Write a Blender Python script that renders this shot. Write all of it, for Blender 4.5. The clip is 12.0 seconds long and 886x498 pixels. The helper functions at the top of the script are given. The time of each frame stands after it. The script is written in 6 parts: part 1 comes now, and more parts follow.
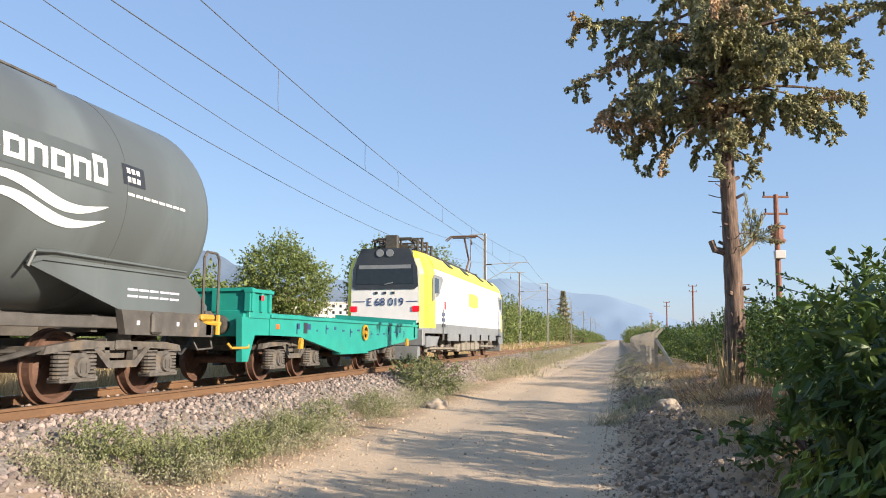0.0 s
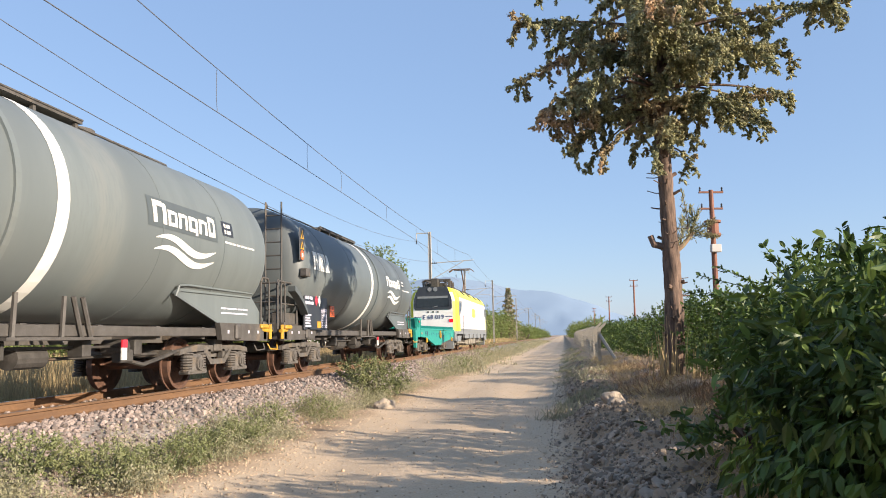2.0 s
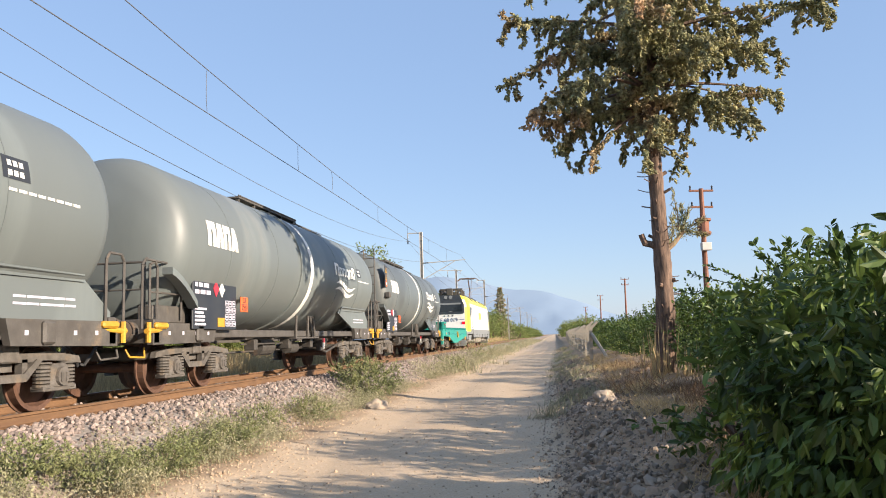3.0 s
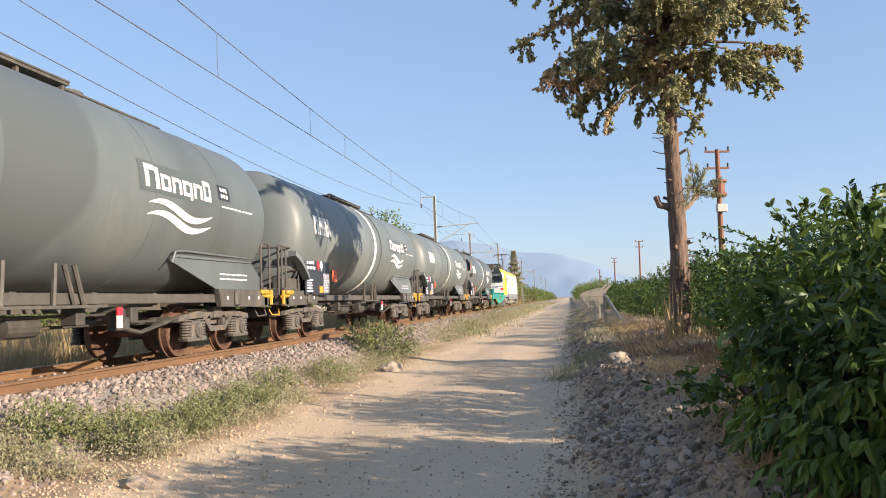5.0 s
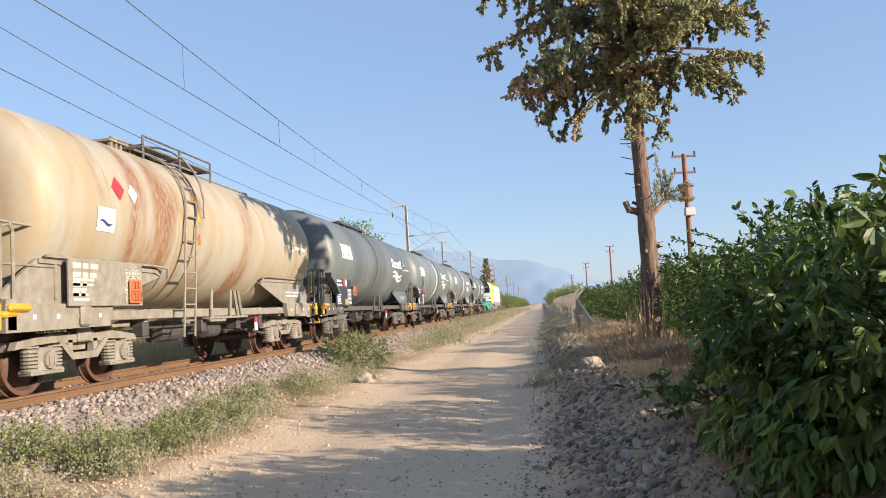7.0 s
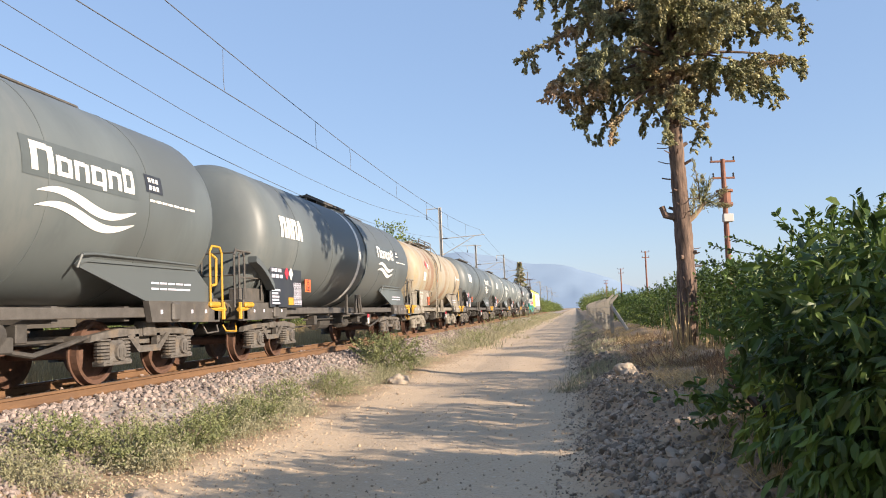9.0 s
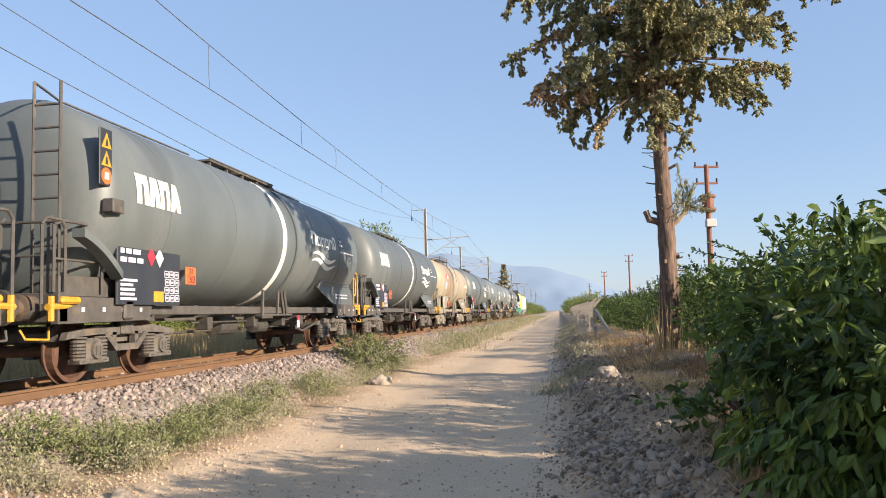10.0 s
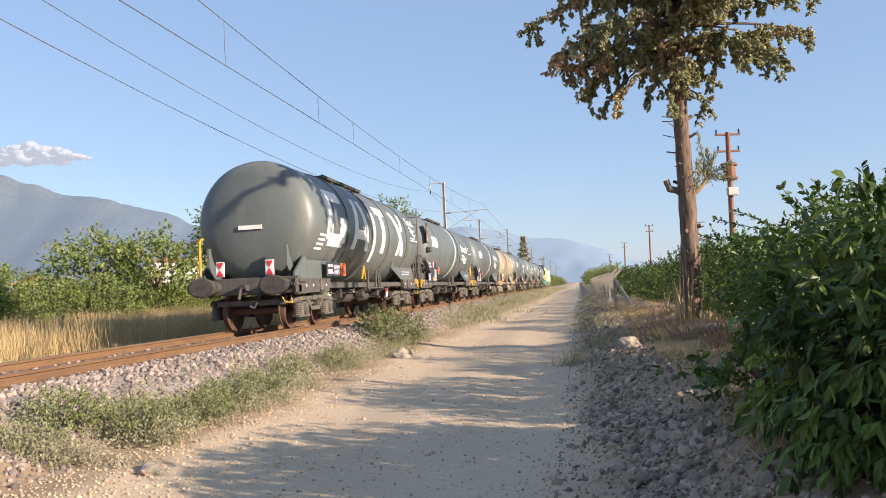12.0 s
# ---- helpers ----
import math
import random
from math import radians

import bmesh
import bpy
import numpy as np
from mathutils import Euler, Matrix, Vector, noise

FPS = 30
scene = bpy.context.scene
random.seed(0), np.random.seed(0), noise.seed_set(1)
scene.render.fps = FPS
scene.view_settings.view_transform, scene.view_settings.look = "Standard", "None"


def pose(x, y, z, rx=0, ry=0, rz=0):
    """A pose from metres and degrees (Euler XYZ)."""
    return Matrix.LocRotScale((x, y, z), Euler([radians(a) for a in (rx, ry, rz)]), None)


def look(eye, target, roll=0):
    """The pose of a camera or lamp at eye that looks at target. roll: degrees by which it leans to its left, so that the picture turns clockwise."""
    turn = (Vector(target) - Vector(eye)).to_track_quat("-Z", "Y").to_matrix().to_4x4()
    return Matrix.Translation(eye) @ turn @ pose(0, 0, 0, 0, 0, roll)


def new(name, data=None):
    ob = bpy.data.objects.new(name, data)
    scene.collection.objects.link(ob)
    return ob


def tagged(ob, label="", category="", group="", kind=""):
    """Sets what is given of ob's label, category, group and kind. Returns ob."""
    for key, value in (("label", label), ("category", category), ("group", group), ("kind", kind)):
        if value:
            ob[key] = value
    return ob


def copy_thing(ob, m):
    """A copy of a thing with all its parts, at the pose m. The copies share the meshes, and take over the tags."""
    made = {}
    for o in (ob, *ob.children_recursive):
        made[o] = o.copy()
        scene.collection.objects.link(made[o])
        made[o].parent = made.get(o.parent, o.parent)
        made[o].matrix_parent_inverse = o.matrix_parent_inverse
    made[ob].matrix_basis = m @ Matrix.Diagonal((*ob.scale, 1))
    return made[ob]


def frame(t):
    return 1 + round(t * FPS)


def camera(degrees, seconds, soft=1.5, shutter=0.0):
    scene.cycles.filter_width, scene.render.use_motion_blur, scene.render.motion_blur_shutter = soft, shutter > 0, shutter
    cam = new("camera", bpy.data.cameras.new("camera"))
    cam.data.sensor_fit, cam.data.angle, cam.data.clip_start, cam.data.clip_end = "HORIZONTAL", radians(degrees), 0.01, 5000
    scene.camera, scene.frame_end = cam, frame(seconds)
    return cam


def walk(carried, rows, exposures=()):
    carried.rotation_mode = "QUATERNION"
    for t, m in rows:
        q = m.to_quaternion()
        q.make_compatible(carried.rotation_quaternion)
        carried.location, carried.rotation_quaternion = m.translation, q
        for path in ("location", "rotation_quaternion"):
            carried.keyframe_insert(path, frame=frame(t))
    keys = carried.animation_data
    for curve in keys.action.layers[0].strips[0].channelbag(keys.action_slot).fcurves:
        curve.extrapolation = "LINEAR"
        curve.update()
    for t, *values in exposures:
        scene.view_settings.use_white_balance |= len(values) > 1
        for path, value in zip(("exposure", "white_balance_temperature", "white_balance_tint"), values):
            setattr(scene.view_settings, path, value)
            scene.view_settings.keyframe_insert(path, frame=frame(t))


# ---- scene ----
# ---------------------------------------------------------------- camera
EYE = Vector((0.0, 0.0, 1.55))
cam = camera(61.0, 12.0, soft=1.0)
LOOKS = [  # seconds, degrees left of the track, degrees up, roll
    (0, 13.11, 6.86, 0.10), (0.5, 11.89, 6.86, -0.14), (1, 11.24, 7.11, -0.61), (1.5, 10.47, 7.16, -0.79),
    (2, 8.89, 6.74, -1.40), (2.5, 8.36, 6.84, -1.80), (3, 8.24, 6.71, -1.82), (3.5, 8.94, 5.65, -2.11),
    (3.7, 9.48, 5.59, -2.05), (5.5, 9.17, 3.63, -2.11), (6, 7.39, 4.06, -2.68), (6.5, 7.08, 4.57, -3.18),
    (7, 7.23, 4.55, -3.55), (7.5, 8.03, 4.12, -3.63), (7.7, 8.71, 4.17, -3.65), (9.3, 9.79, 5.08, -2.44),
    (9.5, 9.14, 5.13, -2.33), (10, 8.60, 4.95, -1.84), (10.5, 8.84, 4.46, -1.72), (11, 9.15, 4.21, -1.89),
    (11.5, 9.65, 3.26, -2.01), (12, 10.14, 2.97, -2.63)]


def aim(yaw, pitch, roll):
    y, p = radians(yaw), radians(pitch)
    way = Vector((-math.sin(y) * math.cos(p), math.cos(y) * math.cos(p), math.sin(p)))
    return look(EYE, EYE + way, roll)


walk(cam, [(t, aim(a, b, c)) for t, a, b, c in LOOKS],
     exposures=[(0, 0.92, 6550, 10), (1, 0.91, 6550, 10), (2, 0.94, 6650, 11), (2.5, 1.0, 6700, 11), (3.5, 1.02, 6850, 12), (5.5, 0.95, 6800, 11), (6.5, 0.93, 6700, 11), (9.5, 0.98, 6850, 12), (12, 0.95, 6900, 12)])

# ---------------------------------------------------------------- light
SUN_SIDE, SUN_UP = 20.0, 19.0          # degrees behind square to the track, degrees above the horizon
su, se = radians(SUN_SIDE), radians(SUN_UP)
to_sun = Vector((math.cos(su) * math.cos(se), -math.sin(su) * math.cos(se), math.sin(se)))
sun = new("sun", bpy.data.lights.new("sun", "SUN"))
sun.data.energy, sun.data.angle, sun.data.color = 5.0, radians(0.6), (1.0, 0.87, 0.72)
sun.matrix_world = look(to_sun * 50, (0, 0, 0))
world = bpy.data.worlds.new("sky")
scene.world = world
world.use_nodes = True
wn = world.node_tree.nodes
sky = wn.new("ShaderNodeTexSky")
sky.sky_type, sky.sun_disc = "NISHITA", False
sky.sun_elevation, sky.sun_rotation = radians(SUN_UP), radians(90 + SUN_SIDE)
sky.air_density, sky.dust_density, sky.ozone_density = 1.0, 0.5, 1.2
haze = wn.new("ShaderNodeMix")          # summer haze that pales the sky evenly
haze.data_type = "RGBA"
haze.inputs["Factor"].default_value = 0.6
haze.inputs[7].default_value = (1.62, 2.58, 4.5, 1)
world.node_tree.links.new(sky.outputs["Color"], haze.inputs[6])
world.node_tree.links.new(haze.outputs[2], wn["Background"].inputs["Color"])
wn["Background"].inputs["Strength"].default_value = 0.105

# ---------------------------------------------------------------- materials
def mat(name, c1, c2=None, rough=0.6, metal=0.0, scale=6.0, fine=0.0, bump=0.0, bscale=60.0, c3=None, c3at=0.62, stretch=(1, 1, 1), rnd=0.0, space="Object", spec=0.5, trans=0.0):
    """Two-scale noise colour with an optional stain colour, bump and per-object variation."""
    m = bpy.data.materials.new(name)
    m.use_nodes = True
    nt, nd, lk = m.node_tree, m.node_tree.nodes, m.node_tree.links.new
    b = nd["Principled BSDF"]
    b.inputs["Roughness"].default_value, b.inputs["Metallic"].default_value = rough, metal
    b.inputs["Specular IOR Level"].default_value = spec
    tc, mp = nd.new("ShaderNodeTexCoord"), nd.new("ShaderNodeMapping")
    mp.inputs["Scale"].default_value = stretch
    lk(tc.outputs[space], mp.inputs["Vector"])

    def noise_of(s, detail=4.0):
        n = nd.new("ShaderNodeTexNoise")
        n.inputs["Scale"].default_value, n.inputs["Detail"].default_value = s, detail
        lk(mp.outputs["Vector"], n.inputs["Vector"])
        return n.outputs["Fac"]

    def ramp(src, lo, hi):
        r = nd.new("ShaderNodeMapRange")
        r.inputs["From Min"].default_value, r.inputs["From Max"].default_value = lo, hi
        lk(src, r.inputs["Value"])
        return r.outputs["Result"]

    def mix(f, a, bb):
        x = nd.new("ShaderNodeMix")
        x.data_type = "RGBA"
        lk(f, x.inputs["Factor"])
        for k, v in (("A", a), ("B", bb)):
            if isinstance(v, tuple):
                x.inputs[6 if k == "A" else 7].default_value = (*v, 1)
            else:
                lk(v, x.inputs[6 if k == "A" else 7])
        return x.outputs[2]
    col = mix(ramp(noise_of(scale), 0.35, 0.65), c1, c2 or tuple(v * 0.75 for v in c1))
    if c3:
        col = mix(ramp(noise_of(scale * 0.37, 6.0), c3at, c3at + 0.12), col, c3)
    if fine:
        dark = tuple(v * (1 - fine) for v in c1)
        col = mix(ramp(noise_of(scale * 9, 5.0), 0.45, 0.75), col, dark)
    if rnd:
        oi, ge = nd.new("ShaderNodeObjectInfo"), nd.new("ShaderNodeNewGeometry")
        ad, hs = nd.new("ShaderNodeMath"), nd.new("ShaderNodeHueSaturation")
        lk(oi.outputs["Random"], ad.inputs[0])
        lk(ge.outputs["Random Per Island"], ad.inputs[1])
        fr = nd.new("ShaderNodeMath")
        fr.operation = "FRACT"
        lk(ad.outputs[0], fr.inputs[0])
        mr = nd.new("ShaderNodeMapRange")
        mr.inputs["To Min"].default_value, mr.inputs["To Max"].default_value = 1 - rnd, 1 + rnd
        lk(fr.outputs[0], mr.inputs["Value"])
        lk(mr.outputs["Result"], hs.inputs["Value"])
        lk(col, hs.inputs["Color"])
        col = hs.outputs["Color"]
    lk(col, b.inputs["Base Color"])
    if bump:
        bp = nd.new("ShaderNodeBump")
        bp.inputs["Strength"].default_value = bump
        bp.inputs["Distance"].default_value = 0.02
        lk(noise_of(bscale, 5.0), bp.inputs["Height"])
        lk(bp.outputs["Normal"], b.inputs["Normal"])
    if trans:
        tr, ms = nd.new("ShaderNodeBsdfTranslucent"), nd.new("ShaderNodeMixShader")
        lk(col, tr.inputs["Color"])
        ms.inputs["Fac"].default_value = trans
        lk(b.outputs["BSDF"], ms.inputs[1])
        lk(tr.outputs["BSDF"], ms.inputs[2])
        lk(ms.outputs["Shader"], nd["Material Output"].inputs["Surface"])
    return m


M = {}
M["tank"] = mat("tank_grey", (0.114, 0.133, 0.135), (0.092, 0.108, 0.111), 0.48, scale=0.9, fine=0.08, c3=(0.138, 0.15, 0.146), c3at=0.6, stretch=(1, 1.6, 0.6), bump=0.04, bscale=3.0)
M["tank2"] = mat("tank_green_grey", (0.118, 0.134, 0.13), (0.095, 0.108, 0.108), 0.45, scale=1.4, fine=0.14, c3=(0.16, 0.165, 0.148), c3at=0.6, stretch=(1, 2.2, 0.5), bump=0.04, bscale=3.0)
M["cream"] = mat("tank_cream", (0.325, 0.3, 0.243), (0.31, 0.24, 0.14), 0.55, scale=1.5, fine=0.15, c3=(0.2, 0.085, 0.032), c3at=0.565, stretch=(0.7, 2.0, 0.5), bump=0.04, bscale=3.0)
def repainted(m, dark):
    """Broad zones of older, darker paint round a shell, different on each one."""
    nd, lk = m.node_tree.nodes, m.node_tree.links.new
    b = nd["Principled BSDF"]
    col = b.inputs["Base Color"].links[0].from_socket
    tc, oi, mp, ad = nd.new("ShaderNodeTexCoord"), nd.new("ShaderNodeObjectInfo"), nd.new("ShaderNodeMapping"), nd.new("ShaderNodeVectorMath")
    mp.inputs["Scale"].default_value = (0.12, 0.33, 0.12)
    lk(tc.outputs["Object"], mp.inputs["Vector"])
    ad.operation = "MULTIPLY_ADD"
    lk(oi.outputs["Random"], ad.inputs[0])
    ad.inputs[1].default_value = (3.0, 41.0, 7.0)
    lk(mp.outputs["Vector"], ad.inputs[2])
    no, mr, mx = nd.new("ShaderNodeTexNoise"), nd.new("ShaderNodeMapRange"), nd.new("ShaderNodeMix")
    no.inputs["Scale"].default_value, no.inputs["Detail"].default_value = 1.0, 1.0
    lk(ad.outputs[0], no.inputs["Vector"])
    mr.inputs["From Min"].default_value, mr.inputs["From Max"].default_value = 0.49, 0.52
    mr.inputs["To Max"].default_value = 0.85
    lk(no.outputs["Fac"], mr.inputs["Value"])
    mx.data_type = "RGBA"
    mx.inputs[7].default_value = (*dark, 1)
    lk(mr.outputs["Result"], mx.inputs["Factor"])
    lk(col, mx.inputs[6])
    lk(mx.outputs[2], b.inputs["Base Color"])


M["tanklight"] = mat("tank_pale_grey", (0.15, 0.172, 0.17), (0.122, 0.142, 0.142), 0.48, scale=0.9, fine=0.1, c3=(0.175, 0.185, 0.172), c3at=0.6, stretch=(1, 2.6, 0.45), bump=0.04, bscale=3.0)
repainted(M["tanklight"], (0.115, 0.132, 0.132))
repainted(M["tank"], (0.08, 0.091, 0.092))
M["white"] = mat("white_paint", (0.78, 0.77, 0.72), (0.66, 0.65, 0.6), 0.5, scale=4, fine=0.1)
M["panel"] = mat("logo_panel_grey", (0.085, 0.1, 0.1), (0.075, 0.088, 0.09), 0.45, scale=3)
M["steel"] = mat("grimy_steel", (0.085, 0.078, 0.07), (0.05, 0.045, 0.04), 0.7, 0.2, scale=7, fine=0.35, c3=(0.15, 0.1, 0.065), c3at=0.56, bump=0.25)
M["bogie"] = mat("dusty_bogie_steel", (0.145, 0.13, 0.114), (0.08, 0.071, 0.062), 0.75, 0.1, scale=8, fine=0.35, c3=(0.17, 0.13, 0.09), c3at=0.55, bump=0.3)
M["frame"] = mat("dusty_underframe_paint", (0.105, 0.096, 0.086), (0.07, 0.063, 0.056), 0.65, 0.1, scale=5, fine=0.3, c3=(0.2, 0.15, 0.1), bump=0.15)
M["creamsteel"] = mat("cream_dusty_steel", (0.27, 0.245, 0.2), (0.185, 0.16, 0.125), 0.65, 0.0, scale=6, fine=0.35, c3=(0.25, 0.15, 0.08), bump=0.2)
M["wheel"] = mat("rusty_wheel", (0.16, 0.085, 0.055), (0.1, 0.055, 0.04), 0.65, 0.3, scale=9, fine=0.3, bump=0.15)
M["dark"] = mat("dark_rubber", (0.03, 0.03, 0.032), (0.02, 0.02, 0.02), 0.7, scale=8)
M["board"] = mat("black_notice_board", (0.022, 0.026, 0.035), (0.03, 0.034, 0.04), 0.5, scale=3)
M["print"] = mat("pale_print", (0.62, 0.6, 0.68), (0.5, 0.48, 0.56), 0.6, scale=9)
M["yellow"] = mat("yellow_paint", (0.6, 0.33, 0.03), (0.42, 0.23, 0.03), 0.55, scale=8, fine=0.45)
M["orange"] = mat("orange_plate", (0.75, 0.14, 0.03), (0.62, 0.11, 0.03), 0.5, scale=8)
M["red"] = mat("red_sign", (0.62, 0.03, 0.05), (0.5, 0.03, 0.05), 0.45, scale=8)
M["green"] = mat("turquoise_paint", (0.02, 0.3, 0.24), (0.015, 0.24, 0.2), 0.45, scale=2.5, fine=0.12, c3=(0.05, 0.22, 0.17), bump=0.05)
M["locowhite"] = mat("loco_white", (0.8, 0.78, 0.74), (0.72, 0.7, 0.66), 0.35, scale=2)
M["locoyellow"] = mat("loco_yellow", (0.8, 0.72, 0.06), (0.7, 0.62, 0.05), 0.35, scale=2)
M["locogrey"] = mat("loco_grey", (0.22, 0.23, 0.235), (0.17, 0.18, 0.185), 0.45, scale=3, fine=0.15)
M["locodark"] = mat("loco_dark", (0.03, 0.035, 0.045), (0.04, 0.045, 0.05), 0.4, scale=3)
M["navy"] = mat("navy_lettering", (0.03, 0.05, 0.16), (0.03, 0.05, 0.14), 0.5)
M["rail"] = mat("rusty_rail", (0.215, 0.12, 0.062), (0.15, 0.085, 0.048), 0.7, 0.25, scale=9, fine=0.3, stretch=(1, 0.2, 1), bump=0.1)
M["railtop"] = mat("polished_railhead", (0.3, 0.22, 0.16), (0.24, 0.16, 0.11), 0.35, 0.8, scale=14, stretch=(1, 0.05, 1))
M["sleeper"] = mat("dusty_sleeper", (0.24, 0.19, 0.14), (0.16, 0.12, 0.09), 0.85, scale=6, fine=0.3, bump=0.3)
M["concrete"] = mat("weathered_concrete", (0.36, 0.32, 0.26), (0.28, 0.25, 0.2), 0.85, scale=6, fine=0.2, bump=0.3)
M["galv"] = mat("weathered_mast_steel", (0.5, 0.47, 0.42), (0.4, 0.37, 0.32), 0.7, 0.0, scale=6, fine=0.2)
M["polered"] = mat("rusty_pole", (0.24, 0.1, 0.06), (0.17, 0.075, 0.05), 0.7, 0.2, scale=4, fine=0.2)
M["wire"] = mat("dark_wire", (0.14, 0.14, 0.145), (0.11, 0.11, 0.115), 0.55, 0.3)
M["glass"] = mat("dark_glass", (0.015, 0.02, 0.025), (0.02, 0.025, 0.03), 0.08)
M["bark"] = mat("fissured_bark", (0.23, 0.15, 0.108), (0.075, 0.05, 0.038), 0.9, scale=9, fine=0.6, stretch=(1.6, 1.6, 0.3), bump=0.9, bscale=16)
M["cutwood"] = mat("pale_cut_wood", (0.34, 0.24, 0.15), (0.26, 0.18, 0.11), 0.9, scale=8, bump=0.4)
M["conifer"] = mat("conifer_foliage", (0.42, 0.385, 0.21), (0.22, 0.235, 0.125), 0.8, scale=1.6, rnd=0.5, c3=(0.5, 0.345, 0.21), c3at=0.54, trans=0.28)
M["citrus"] = mat("citrus_leaf", (0.115, 0.17, 0.032), (0.045, 0.082, 0.02), 0.5, scale=1.5, rnd=0.5, c3=(0.3, 0.37, 0.08), c3at=0.53, trans=0.26, spec=0.45)
M["fartree"] = mat("far_tree_leaf", (0.25, 0.29, 0.09), (0.15, 0.2, 0.055), 0.6, scale=0.6, rnd=0.4, c3=(0.27, 0.29, 0.09), trans=0.38)
M["weed"] = mat("dusty_weed", (0.36, 0.33, 0.22), (0.27, 0.265, 0.15), 0.8, scale=1.2, rnd=0.3, c3=(0.33, 0.28, 0.17), c3at=0.54, trans=0.25)
M["bushleaf"] = mat("roadside_bush_leaf", (0.25, 0.26, 0.115), (0.17, 0.195, 0.08), 0.6, scale=2.0, rnd=0.35, trans=0.25)
M["drygrass"] = mat("dry_grass", (0.52, 0.385, 0.2), (0.4, 0.295, 0.15), 0.85, scale=0.8, rnd=0.3, c3=(0.22, 0.22, 0.08), trans=0.25)
M["drybrown"] = mat("withered_brown", (0.3, 0.185, 0.105), (0.2, 0.125, 0.075), 0.9, scale=1.5, rnd=0.4, c3=(0.4, 0.28, 0.16), trans=0.15)
M["ballast"] = mat("ballast_stone", (0.3, 0.238, 0.205), (0.21, 0.167, 0.145), 0.88, scale=5, rnd=0.5, fine=0.25, bump=0.2, c3=(0.36, 0.27, 0.22))
M["soil"] = mat("dry_soil", (0.36, 0.25, 0.155), (0.28, 0.195, 0.118), 0.95, scale=1.2, fine=0.3, c3=(0.34, 0.26, 0.17), bump=0.7, bscale=22)
M["rubble"] = mat("dusty_rubble", (0.36, 0.285, 0.215), (0.235, 0.187, 0.143), 0.92, scale=4, rnd=0.55, fine=0.25, bump=0.3)
M["pebble"] = mat("road_pebble", (0.46, 0.35, 0.24), (0.38, 0.285, 0.195), 0.92, scale=5, rnd=0.3)
M["stone"] = mat("pale_stone", (0.38, 0.31, 0.235), (0.3, 0.245, 0.19), 0.9, scale=6, fine=0.2, bump=0.4)
# distance haze is put into this hillside's base colour as blue
M["hill"] = mat("haze_painted_hillside", (0.15, 0.195, 0.255), (0.13, 0.175, 0.235), 1.0, scale=0.006, fine=0.14, c3=(0.17, 0.205, 0.24), c3at=0.52, spec=0.0)
# farther ridge: thicker haze painted in as a paler, even blue
M["farhill"] = mat("pale_haze_painted_hillside", (0.228, 0.303, 0.395), (0.216, 0.29, 0.383), 1.0, scale=0.003, spec=0.0)
M["wallwhite"] = mat("pale_render", (0.6, 0.56, 0.52), (0.5, 0.47, 0.44), 0.9, scale=0.5)
M["roofred"] = mat("red_roof", (0.35, 0.14, 0.09), (0.3, 0.12, 0.08), 0.9, scale=0.5)

# ---------------------------------------------------------------- mesh helpers
def mesh_of(bm, name, material, smooth=False):
    me = bpy.data.meshes.new(name)
    bm.to_mesh(me)
    bm.free()
    for p in me.polygons:
        p.use_smooth = smooth
    me.materials.append(material)
    return me


def part(name, bm, material, parent, label="", smooth=False, at=None):
    """One mesh object under a thing or a part."""
    me = bm if isinstance(bm, bpy.types.Mesh) else mesh_of(bm, name, material, smooth)
    ob = new(name, me)
    ob.parent = parent
    if at is not None:
        ob.matrix_basis = at
    return tagged(ob, label)


def thing(name, label, category, at=None, group="", kind="", data=None):
    ob = new(name, data)
    if data is None:
        ob.empty_display_size = 0.2
    if at is not None:
        ob.matrix_basis = at
    return tagged(ob, label, category, group, kind)


def box(bm, x0, x1, y0, y1, z0, z1, bevel=0.0):
    r = bmesh.ops.create_cube(bm, size=1.0)
    vs = r["verts"]
    bmesh.ops.scale(bm, vec=(abs(x1 - x0), abs(y1 - y0), abs(z1 - z0)), verts=vs)
    bmesh.ops.translate(bm, vec=((x0 + x1) / 2, (y0 + y1) / 2, (z0 + z1) / 2), verts=vs)
    if bevel:
        es = list({e for v in vs for e in v.link_edges})
        bmesh.ops.bevel(bm, geom=es, offset=bevel, segments=1, affect="EDGES")
    return bm


def rod(bm, a, b, r, seg=8, r2=None):
    a, b = Vector(a), Vector(b)
    d = b - a
    m = Matrix.Translation((a + b) / 2) @ d.to_track_quat("Z", "Y").to_matrix().to_4x4()
    bmesh.ops.create_cone(bm, cap_ends=True, segments=seg, radius1=r, radius2=r if r2 is None else r2, depth=d.length, matrix=m)
    return bm


def tube(bm, pts, r, seg=6):
    for a, b in zip(pts, pts[1:]):
        rod(bm, a, b, r, seg)
    return bm


def lathe(bm, prof, seg=40, axis="y", at=(0, 0, 0)):
    """Turn a profile of (along, radius) round the axis."""
    rings = []
    for s, r in prof:
        ring = []
        for i in range(seg):
            a = 2 * math.pi * i / seg
            c, d = r * math.cos(a), r * math.sin(a)
            p = (c, s, d) if axis == "y" else (s, c, d) if axis == "x" else (c, d, s)
            ring.append(bm.verts.new((p[0] + at[0], p[1] + at[1], p[2] + at[2])))
        rings.append(ring)
    for p, q in zip(rings, rings[1:]):
        for i in range(seg):
            bm.faces.new((p[i], p[(i + 1) % seg], q[(i + 1) % seg], q[i]))
    for ring in (rings[0], rings[-1]):
        if (ring[0].co - ring[seg // 2].co).length > 1e-5:
            bm.faces.new(ring)
    bmesh.ops.recalc_face_normals(bm, faces=bm.faces)
    return bm


